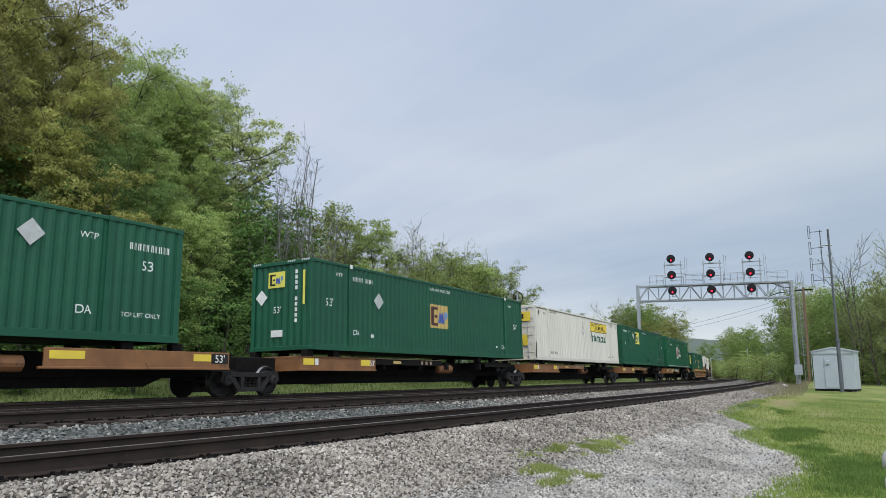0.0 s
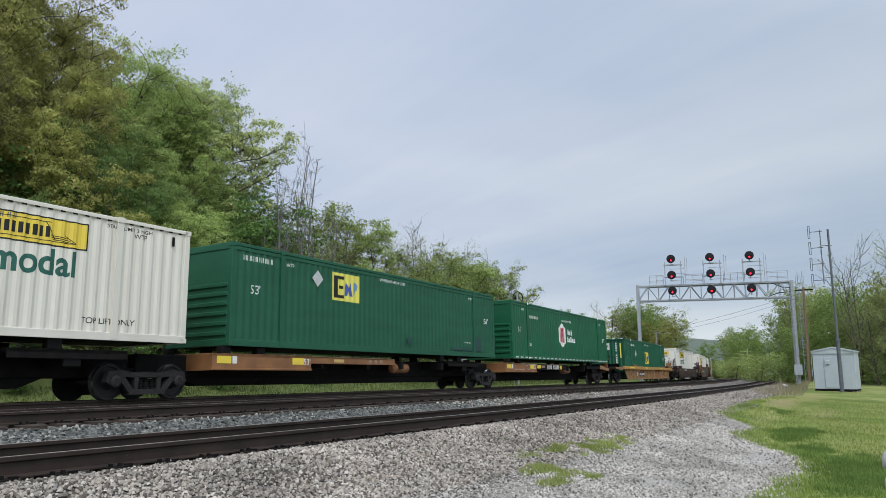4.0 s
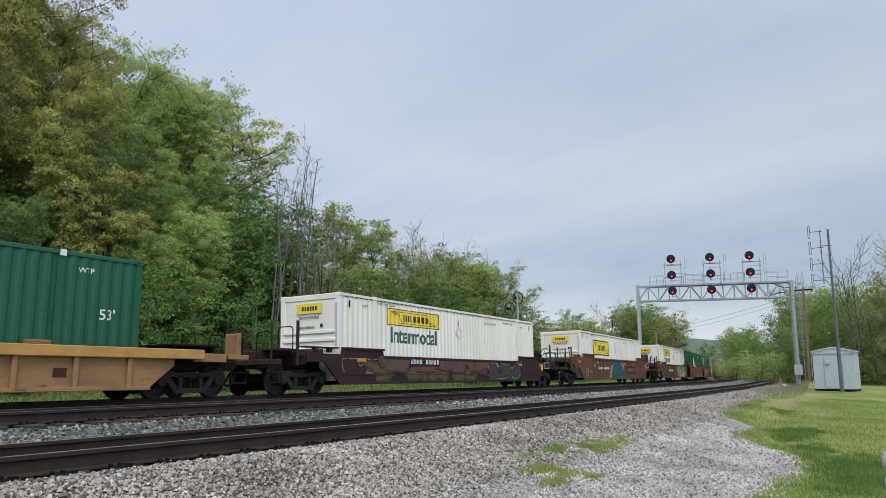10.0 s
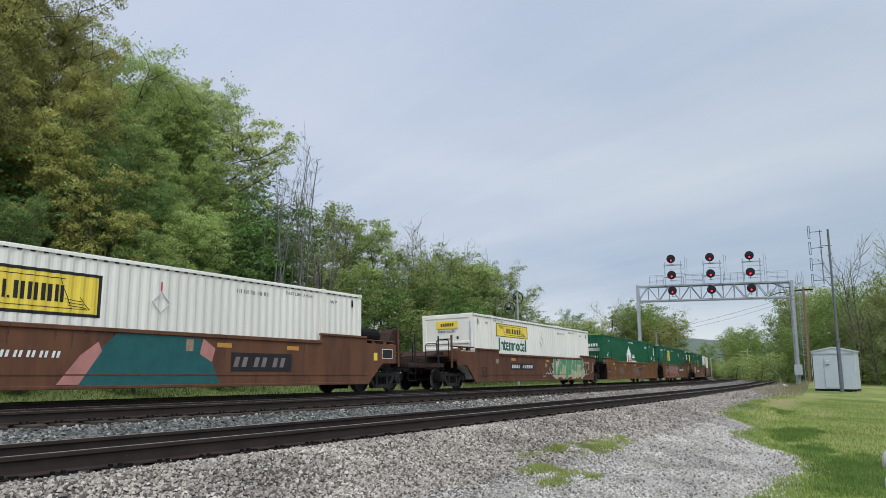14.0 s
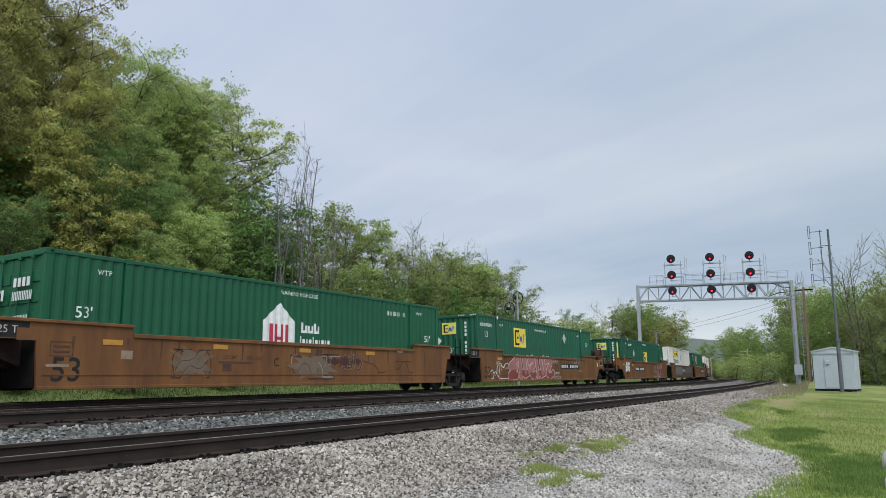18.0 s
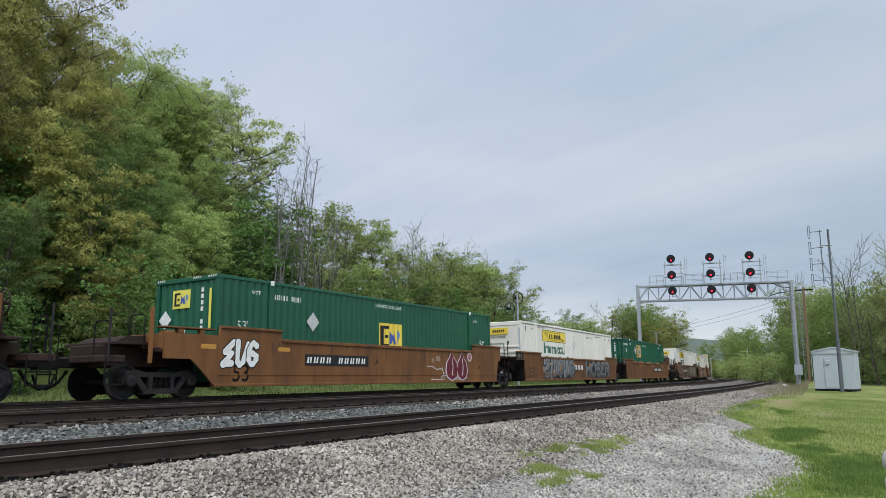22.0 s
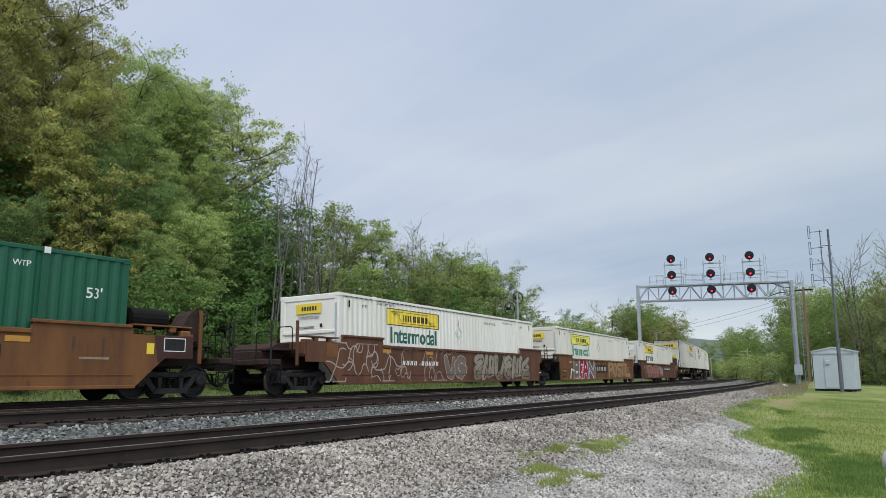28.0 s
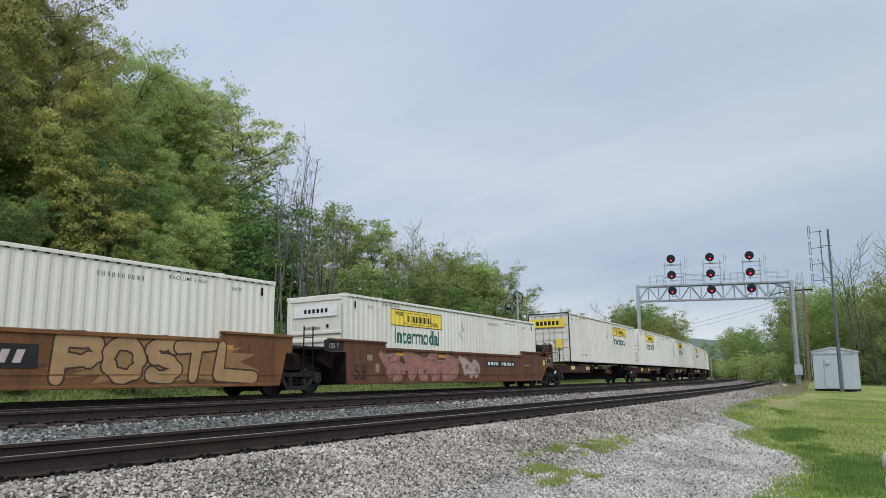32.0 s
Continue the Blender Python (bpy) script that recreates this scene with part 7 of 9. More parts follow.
    sprayed(c, [(k, u0, u1, OFF_WHITE, q) for k, u0, u1, q in (("bolt", 0.05, 0.55, 0.2), ("curl", 0.5, 0.98, 0.15), ("ring", 0.92, 1.4, 0.1))], 0.78, 1.52, BLACK, 0.03, 0.14, label="unreadable spray-painted figure")
    for x, w in ((12.2, 0.46), (13.05, 0.42)):
        drop = [(-w, 0.75), (-w * 0.75, 0.5), (0.0, 0.36), (w * 0.8, 0.5), (w, 0.8), (w * 0.75, 1.1), (w * 0.25, 1.28), (w * 0.02, 1.58), (-w * 0.3, 1.3), (-w * 0.85, 1.05)]
        rim = part("graffiti", Form().prism([(p * 1.16, 0.93 + (q - 0.93) * 1.08) for p, q in drop], -0.0005, 0.0005), spray((0.66, 0.58, 0.62)), c, "white-rimmed maroon drop shape", at=pose(x - LENGTH / 2, -1.4855, 0))
        part("fill", Form().prism(drop, -0.006, -0.0054), spray((0.13, 0.016, 0.026)), rim)
        part("line", Form().prism([(-0.03, 0.55), (0.03, 0.55), (0.10, 0.9), (0.02, 1.25), (-0.02, 1.25), (0.04, 0.9)], -0.0105, -0.0100), spray((0.66, 0.58, 0.62)), rim)
    ring = part("graffiti", Form().lathe([(0, 0.19), (0.002, 0.19)], (0, 0, 0), (0, -1, 0), 20), OFF_WHITE, c, "small sprayed ring", at=pose(13.72 - LENGTH / 2, -1.485, 1.32))
    part("fill", Form().lathe([(0, 0.15), (0.002, 0.15)], (0, -0.003, 0), (0, -1, 0), 20), spray((0.42, 0.16, 0.22)), ring)
    scribble(c, 11.2, 11.9, 0.4, 0.9, OFF_WHITE, 44, 5, 0.012)
    part("lettering", word("A", 0.3, BLACK), None, c, at=pose(7.0 - 8.08, -1.486, 1.0))
    part("lettering", word("53", 0.66, GRIME), None, c, at=pose(0.75 - 8.08, -1.486, 0.6))
    reflectors(c, (2.4, -0.4))
    load(emp_box("dark green ribbed container in an orange-brown well unit", GREEN, 7.4, 1.08, YELLOW, dia=(3.85, 1.82)), 224.95, DEEP)

    c = couple(well_car("brown well unit with grey and black graffiti shapes", ORANGE, "joint", "joint", 244.61 + LENGTH / 2, 1.52), 244.61)
    part("lettering", word("53", 0.72, BLACK), None, c, at=pose(0.75 - 8.08, -1.486, 0.66))
    grey, ink = spray((0.135, 0.138, 0.140)), spray((0.016, 0.014, 0.014))
    cloud_shape(c, 2.2, 7.75, 0.32, 1.52, ink, 51, 18, 0.08, label="black sprayed shadow behind grey shapes")
    sprayed(c, [(k, u0, u1, grey, q) for k, u0, u1, q in (("wave", 2.4, 3.5, 0.1), ("fork", 3.4, 4.6, 0.1), ("ring", 4.5, 5.5, 0.05), ("fork", 5.4, 6.5, -0.05), ("ring", 6.4, 7.4, 0.05))], 0.4, 1.5, ink, 0.05, 0.16, top=spray((0.225, 0.228, 0.23)), label="unreadable spray-painted figure", crease=ink)
    for u, z in ((3.9, 0.75), (5.0, 0.95), (6.95, 1.0)):
        part("graffiti", Form().prism([(u - 8.18, z - 0.16), (u - 8.0, z - 0.12), (u - 8.04, z + 0.16), (u - 8.12, z + 0.12)], -0.001, 0.001), spray((0.48, 0.22, 0.03)), c, "small orange sprayed gap", at=pose(0, -1.4995, 0))
    part("graffiti", Form().prism([(7.1 - 8.08, 0.62), (7.7 - 8.08, 0.9), (8.2 - 8.08, 0.7), (7.9 - 8.08, 1.05), (7.2 - 8.08, 1.0)], -0.001, 0.001), ink, c, at=pose(0, -1.4845, 0))
    car_marks(c, 8.25, 1.0, 1.85, 0.5, plate=False, count=3)
    cloud_shape(c, 9.35, 14.85, 0.33, 1.47, ink, 55, 18, 0.08, label="black sprayed shadow behind grey letters")
    sprayed(c, (("H", 9.45, 10.6, grey, 0.0), ("O", 10.5, 11.75, grey, 0.05), ("S", 11.65, 12.7, grey, -0.05), ("E", 12.6, 13.55, grey, 0.0), ("R", 13.45, 14.65, grey, 0.05)), 0.42, 1.44, ink, 0.06, 0.14, top=spray((0.20, 0.203, 0.205)), crease=ink)
    reflectors(c, (3.6, 7.3, 10.5, 13.4), 1.15)
    load(white_box("white ribbed container with yellow sign in graffitied well unit", WHITE, 2.9), 244.61, DEEP)

    c = couple(well_car("plain orange-brown well unit with raised guides", ORANGE, "joint", "end", 264.08 + LENGTH / 2, 1.52), 264.08)
    part("lettering", word("53", 0.72, BLACK), None, c, at=pose(0.8 - 8.08, -1.486, 0.66))
    car_marks(c, 11.7, 1.0, 3.2, 0.36)
    # darker brown plate over the trailing end of the side
    part("end_skin", Form().prism([(8.82, 0.86), (9.05, 0.975), (9.825, 0.975), (9.825, 1.51), (8.7, 1.51)], -0.002, 0.002), DARK_BROWN, c, "dark brown end of the side", at=pose(0, -1.4825, 0))
    for u in (2.6, 5.2, 8.4, 12.0):
        part("guide", Form().prism([(-0.6, 1.5), (0.6, 1.5), (0.55, 1.62), (-0.55, 1.62)], -0.06, 0.06), MUSTARD, c, at=pose(u - 8.08, -1.45, 0))
    reflectors(c, (5.0, 9.3, 13.6))
    load(emp_box("dark green ribbed container with weathered emblem in a well unit", GREEN, 4.55, 1.56, TAN_YELLOW, dia=(3.9, 2.08), high=True, stripes=False), 264.08, DEEP)

    # third set
    c = couple(well_car("oxide-brown well unit covered in pale scrawls", BROWN, "end", "joint", 287.90 + LENGTH / 2, 1.6), 287.90)
    scribble(c, -0.3, 3.5, 0.36, 1.6, spray((0.36, 0.30, 0.25)), 61, 20, 0.022)
    scribble(c, 3.0, 6.5, 0.36, 1.5, spray((0.30, 0.24, 0.2)), 62, 11, 0.022)
    car_marks(c, 4.8, 1.0, 2.8, 0.3, plate=False)
    sprayed(c, [(k, u0, u1, spray((0.17, 0.125, 0.10)), q) for k, u0, u1, q in (("curl", 6.6, 7.45, -0.1), ("ring", 7.35, 8.45, 0.1))], 0.42, 1.35, spray((0.44, 0.38, 0.33)), 0.03, 0.16, label="unreadable spray-painted figure")
    cloud_shape(c, 8.8, 15.3, 0.33, 1.50, spray((0.040, 0.027, 0.020)), 63, 20, 0.09, label="dark sprayed ground behind tan shapes")
    sprayed(c, [(k, u0, u1, spray((0.185, 0.145, 0.100)), q) for k, u0, u1, q in (("wave", 9.0, 10.1, 0.3), ("fork", 9.9, 11.2, 0.3), ("curl", 11.0, 12.2, 0.25), ("wave", 12.0, 13.1, 0.2), ("fork", 12.9, 14.1, 0.2), ("bolt", 14.0, 15.1, 0.2))], 0.36, 1.48, spray((0.05, 0.032, 0.024)), 0.04, 0.17, top=spray((0.29, 0.25, 0.185)), label="unreadable spray-painted figure", crease=spray((0.040, 0.027, 0.020)))
    reflectors(c, (2.5, 5.4), 1.4)
    patch(c, -0.55, 1.35, 0.55, 0.42, ORANGE, "lettering_plate")
    load(white_box("white ribbed container with yellow sign in a scrawled well unit", WHITE, 2.82), 287.90, DEEP)

    c = couple(well_car("brown well unit with blue, red and tan graffiti shapes", ORANGE, "joint", "joint", 307.47 + LENGTH / 2, 1.52), 307.47)
    part("lettering", word("53", 0.72, GRIME), None, c, at=pose(0.55 - 8.08, -1.486, 0.64))
    cloud_shape(c, 1.75, 6.75, 0.36, 1.52, spray((0.02, 0.07, 0.27)), 70, 12, 0.16, label="ragged blue sprayed cloud")
    brown_grey, crimson = spray((0.17, 0.135, 0.10)), spray((0.30, 0.012, 0.03))
    sprayed(c, (("B", 2.2, 3.4, brown_grey, 0.1), ("N", 4.8, 6.5, brown_grey, 0.0), ("E", 3.25, 4.05, crimson, 0.05), ("A", 3.9, 4.95, crimson, 0.1)), 0.38, 1.48, OFF_WHITE, 0.055, 0.15)
    part("graffiti", Form().prism([(1.5 - 8.08, 0.36), (1.62 - 8.08, 0.36), (1.85 - 8.08, 0.85), (2.3 - 8.08, 0.75), (2.3 - 8.08, 0.83), (1.75 - 8.08, 0.95)], -0.001, 0.001), OFF_WHITE, c, at=pose(0, -1.487, 0))
    car_marks(c, 8.05, 0.95, 2.4, 0.5, count=3, ink=spray((0.5, 0.4, 0.36)))
    tan, dark = spray((0.36, 0.215, 0.105)), spray((0.05, 0.03, 0.02))
    cloud_shape(c, 9.2, 15.5, 0.34, 1.5, spray((0.26, 0.145, 0.065)), 74, 14, 0.12, label="tan sprayed cloud")
    sprayed(c, (("P", 9.45, 10.8, tan, 0.05), ("O", 10.65, 11.8, tan, 0.0), ("S", 11.7, 12.85, tan, 0.0), ("T", 12.6, 13.85, tan, 0.05), ("L", 13.75, 15.3, tan, 0.05)), 0.38, 1.46, dark, 0.045, 0.15)
    reflectors(c, (1.7, 11.3, 14.2), 1.3)
    load(white_box("off-white ribbed container with faded yellow sign and mint word", IVORY, 2.6, word_ink=MINT, panel=PALE_YELLOW), 307.47, DEEP)

    c = couple(well_car("brown well unit with faded pink graffiti shapes", BROWN, "joint", "end", 326.82 + LENGTH / 2, 1.52), 326.82)
    part("lettering", word("53", 0.72, BLACK), None, c, at=pose(0.6 - 8.08, -1.486, 0.64))
    graffiti(c, 1.9, 6.9, 0.36, 1.46, spray((0.29, 0.13, 0.10)), spray((0.25, 0.17, 0.14)), 81, 4, shade=spray((0.34, 0.16, 0.13)))
    graffiti(c, 7.6, 9.2, 0.5, 1.35, spray((0.4, 0.3, 0.24)), spray((0.25, 0.17, 0.13)), 82, 2)
    car_marks(c, 11.5, 1.07, 3.0, 0.26)
    reflectors(c, (3.0, 6.0), 1.3)
    load(white_box("off-white ribbed container with white end sign in a brown well unit", IVORY, 2.73, plain_end=True), 326.82, DEEP)

    # trailing spine cars with pale boxes
    lead = 348.32
    for i in range(9):
        spine_car("low dark spine car platform under a pale container", lead - 1.9 + i * 17.7, last=(i == 8), paint=DARK_BROWN, n=i + 1)
        if i == 0:
            b = white_box("cream ribbed container, doors leading, on a spine car", CREAM, 9.65, doors_first=True)
            part("end_trim", Form().box(-LENGTH / 2 - 0.03, -LENGTH / 2 + 0.03, -H2 - 0.008, -H2 + 0.05, 0.0, HIGH + 0.01, 0.01).box(-LENGTH / 2 - 0.03, -LENGTH / 2 + 0.03, H2 - 0.05, H2 + 0.008, 0.0, HIGH + 0.01, 0.01).box(-LENGTH / 2 - 0.03, -LENGTH / 2 + 0.03, -H2, H2, HIGH - 0.05, HIGH + 0.012, 0.01), BLACK, b, "black end trim round the doors")
            lettering(b, "TOP LIFT ONLY", 2.75, 0.42, 0.19, BLACK)
        else:
            b = white_box("white ribbed container with yellow sign on a spine car", WHITE if i % 3 else CREAM, 2.8)
        load(b, lead + i * 17.7, FLAT)


build_train()


# ---- signal bridge ----
def signal_bridge():
    g = thing("signal_bridge", "galvanised steel signal bridge spanning three tracks", "signal bridge", at=on_line(75.5, 0, 0, 7))
    y0, y1, zb, zt, w = -12.58, 2.28, 8.3, 9.84, 0.55
    for y, base in ((y0, -1.2), (y1, -0.7)):
        for x in (-w, w):
            f = Form().box(x - 0.14, x + 0.14, y - 0.14, y + 0.14, base, zt + 0.15, 0.02)
            part("post", f, GALV, g)
        br = Form()
        for i in range(7):
            z = base + 0.6 + i * 1.45
            br.tube((-w, y, z), (w, y, z + 0.7), 0.035, n=5).tube((w, y, z + 0.7), (-w, y, z + 1.45), 0.035, n=5)
        part("post_bracing", br, GALV, g)
        part("footing", Form().box(-0.95, 0.95, y - 0.5, y + 0.5, base - 0.6, base + 0.1, 0.03), CONCRETE, g)
    for x in (-w, w):
        for z in (zb, zt):
            part("chord", Form().box(x - 0.07, x + 0.07, y0, y1, z - 0.08, z + 0.08, 0.01), GALV, g)
        n = 14
        for i in range(n):
            ya, yb = y0 + (y1 - y0) * i / n, y0 + (y1 - y0) * (i + 1) / n
            up = i % 2 == 0
            part("diagonal", Form().tube((x, ya, zb if up else zt), (x, yb, zt if up else zb), 0.04, n=5), GALV, g)
            part("strut", Form().tube((x, yb, zb), (x, yb, zt), 0.032, n=5), GALV, g)
    part("walkway", Form().box(-w + 0.1, w, y0 + 0.2, y1 - 1.2, zt + 0.085, zt + 0.11), GALV, g)
    for ya, yb in ((y0 + 0.3, y0 + 2.2), (-8.3, -6.3), (-4.3, -2.4), (-0.4, 1.0)):
        for x in (-w, w):
            for z in (0.55, 1.1):
                part("railing_bar", Form().tube((x, ya, zt + z), (x, yb, zt + z), 0.025, n=5), GALV, g)
        k = max(2, round((yb - ya) / 0.8))
        for i in range(k + 1):
            y = ya + (yb - ya) * i / k
            part("railing_post", Form().tube((-w, y, zt + 0.1), (-w, y, zt + 1.1), 0.025, n=5), GALV, g)
    for y in (-8.83, -5.07, -1.26):
        fr = Form()
        for dy in (-0.95, 0.66):
            fr.box(-w - 0.3, -w - 0.2, y + dy - 0.05, y + dy + 0.05, zt, 12.3)
        for z in (10.72, 12.0):
            fr.box(-w - 0.32, -w - 0.18, y - 1.1, y + 0.76, z - 0.1, z + 0.02)
        for z in (10.4, 11.1, 11.6):
            fr.tube((-w + 0.3, y - 1.3, z), (-w + 0.3, y + 0.2, z), 0.025, n=5)
        fr.tube((-w, y - 1.35, zt + 0.1), (-w, y - 1.35, 12.9), 0.025, n=5).tube((-w, y - 1.55, 11.1), (-w, y - 1.55, 12.7), 0.02, n=5)
        part("signal_frame", fr, GALV, g)
        for z in (12.58, 10.88, 9.23):
            head = part("signal_head", Form().lathe([(0, 0.1), (0.03, 0.44), (0.06, 0.44), (0.10, 0.2), (0.42, 0.2), (0.45, 0.1)], (-w - 0.55, y, z), (w, y, z), 24), TARGET, g, "round black signal target")
            part("lens", Form().lathe([(0, 0.03), (0.03, 0.085), (0.05, 0.085)], (-w - 0.585, y, z - 0.16), (w, y, z - 0.16), 16), RED_GLOW, head, "lit red signal lens")
            hood = Form()
            for i in range(9):
                a0, a1 = math.pi * (i / 9), math.pi * ((i + 1) / 9)
                hood.add([(-w - 0.57, y + 0.17 * math.cos(a), z - 0.16 + 0.17 * math.sin(a)) for a in (a0, a1)] + [(-w - 0.78, y + 0.17 * math.cos(a), z - 0.16 + 0.17 * math.sin(a)) for a in (a1, a0)], [(0, 1, 2, 3)])
            part("hood", hood, TARGET, head)
            part("bracket", Form().box(-w - 0.35, -w + 0.05, y - 0.05, y + 0.05, z - 0.62, z - 0.52).box(-w - 0.4, -w - 0.3, y - 0.04, y + 0.04, z - 0.6, z + 0.1).box(-w - 0.42, -w - 0.3, y - 0.3, y, z - 0.6, z - 0.55), GALV, head)
    lad = Form()
    for dy in (-0.55, -0.95):
        lad.tube((-w, y0 + dy, -0.4), (-w, y0 + dy, zt + 1.0), 0.025, n=5)
    for i in range(30):
        lad.tube((-w, y0 - 0.55, 0 + i * 0.36), (-w, y0 - 0.95, 0 + i * 0.36), 0.016, n=4)
    part("ladder", lad, GALV, g)
    cage = Form()
    for i in range(12):
        z = 2.6 + i * 0.7
        cage.path([(-w + 0.7 * math.sin(a) , y0 - 0.75 + 0.38 * math.cos(a), z) for a in (-1.2, -0.6, 0.0, 0.6, 1.2, 1.8, 2.4, 3.0, 3.6, 4.2)], 0.016, 4)
    for a in (0.3, 1.2, 2.0, 2.8):
        cage.tube((-w + 0.7 * math.sin(a), y0 - 0.75 + 0.38 * math.cos(a), 2.6), (-w + 0.7 * math.sin(a), y0 - 0.75 + 0.38 * math.cos(a), zt + 0.3), 0.016, n=4)
    part("ladder_cage", cage, GALV, g)
    part("junction_box", Form().box(-w - 0.45, -w - 0.16, y0 - 0.3, y0 + 0.42, 0.65, 1.65, 0.03), ALU, g, "grey junction box")
    part("cable_loop", Form().path([(-w, y0 + 0.2, zt - 0.6), (-w, y0 + 0.9, zt - 0.55), (-w, y0 + 1.8, zt - 0.1), (-w, y0 + 2.4, zt + 0.1)], 0.04, 5).path([(-w, y0 + 0.2, zb + 0.5), (-w, y0 + 1.2, zb + 0.45), (-w, y0 + 2.2, zb + 0.1)], 0.04, 5), GRIME, g)


signal_bridge()


def mast_signal():
    """The short signal mast across the tracks, its two round targets seen nearly edge-on."""
    g = thing("signal_mast", "grey signal mast with two round black targets", "railway signal", at=on_line(43.3, 3.6, 0, 62))
    part("mast", Form().tube((0, 0, -0.6), (0, 0, 6.0), 0.07, n=10).box(-0.3, 0.3, -0.3, 0.3, -0.7, -0.3, 0.02), GALV, g)
    for z, y in ((5.75, -0.1), (4.98, 0.62)):
        f = Form().tube((0, 0, z), (0.06, y, z), 0.03, n=5)
        ring = [(0.06, y + 0.42 * math.cos(i * math.pi / 12) , z + 0.42 * math.sin(i * math.pi / 12)) for i in range(25)]
        f.path(ring, 0.035, 5)
        for a in (0.4, 1.97, 3.54, 5.11):
            f.tube((0.06, y, z), (0.06, y + 0.42 * math.cos(a), z + 0.42 * math.sin(a)), 0.03, n=5)
        f.lathe([(0, 0.1), (0.3, 0.1)], (0.06, y, z), (1, y, z), 10)
        part("signal_target", f, BLACK, g)
    part("ladder", Form().tube((0.3, 0.15, 0), (0.1, 0.15, 5.6), 0.015, n=4).tube((0.3, -0.15, 0), (0.1, -0.15, 5.6), 0.015, n=4), GALV, g)


mast_signal()


# ---- signal hut, antenna pole, wooden pole ----
def hut():
    g = thing("signal_hut", "pale grey metal signal hut with low gable roof", "hut", at=Matrix.Translation((50.75, 3.42, -0.74)) @ Matrix.Rotation(radians(86), 4, 'Z'))
    # x runs to the viewer's left, y towards the viewer
    w, d, h = 1.12, 1.05, 2.36
    wall = part("wall", Form().prism([(-w, 0.12), (w, 0.12), (w, h), (0, h + 0.22), (-w, h)], -d, d), ALU, g)
    for i in range(7):
        x = -w + 0.18 + i * 0.355
        part("seam", Form().box(x - 0.012, x + 0.012, d, d + 0.012, 0.15, h), ALU, wall)
    part("roof", Form().prism([(-w - 0.07, h - 0.02), (0, h + 0.22), (w + 0.07, h - 0.02), (w + 0.07, h + 0.05), (0, h + 0.30), (-w - 0.07, h + 0.05)], -d - 0.1, d + 0.1), ALU_ROOF, g)
    part("fascia", Form().prism([(-w - 0.05, h - 0.12), (w + 0.05, h - 0.12), (w + 0.05, h), (0, h + 0.21), (-w - 0.05, h)], d + 0.014, d + 0.05), ALU_ROOF, g)
    part("floor_frame", Form().box(-w, w, -d, d, 0.0, 0.12, 0.01), GRIME, g)
    door = part("door", Form().box(-0.42, 0.52, d + 0.014, d + 0.05, 0.18, 2.0, 0.012), ALU, g, "pale grey metal door")
    part("handle", Form().box(-0.36, -0.31, d + 0.05, d + 0.1, 1.0, 1.2, 0.01), GRIME, door)
    part("hinge_edge", Form().box(-0.45, -0.42, d + 0.014, d + 0.06, 0.18, 2.05), GRIME, door)
    part("vent", Form().box(0.2, 0.42, d + 0.05, d + 0.14, 1.6, 1.84, 0.02), ALU_ROOF, door, "small vent hood")
    for x in (-1.0, 0, 1.0):
        part("foot", Form().box(x - 0.12, x + 0.12, d - 0.4, d - 0.05, -0.25, 0.02), CONCRETE, g)


hut()


def antenna_pole():
    g = thing("antenna_pole", "tall grey steel pole with four folded dipole antennas", "antenna", at=Matrix.Translation((46.9, 2.98, -0.72)))
    part("lower_pole", Form().tube((0, 0, 0), (0, 0, 2.95), 0.11, 0.10, 12).tube((0, 0, 2.88), (0, 0, 3.0), 0.14, 0.14, 12), DARK_GALV, g)
    part("upper_pole", Form().tube((0, 0, 2.9), (0, 0, 9.45), 0.075, 0.06, 10), DARK_GALV, g)
    mast = part("antenna_mast", Form().tube((-0.1, 0.42, 6.2), (-0.1, 0.42, 9.45), 0.03, n=6), DARK_GALV, g)
    for z in (8.5, 6.6):
        part("standoff", Form().tube((0, -0.05, z), (-0.1, 0.42, z), 0.035, n=5).tube((0, -0.15, z), (0, 0.15, z), 0.05, n=6), GALV, mast)
    for z in (9.35, 8.38, 7.42, 6.45):
        part("dipole", Form().tube((-0.1, 0.3, z), (-0.1, 0.95, z), 0.022, n=5).path([(-0.1, 0.95, z - 0.38), (-0.1, 1.05, z - 0.36), (-0.1, 1.05, z + 0.36), (-0.1, 0.95, z + 0.38), (-0.1, 0.95, z - 0.38)], 0.018, 5), DARK_GALV, mast)


antenna_pole()


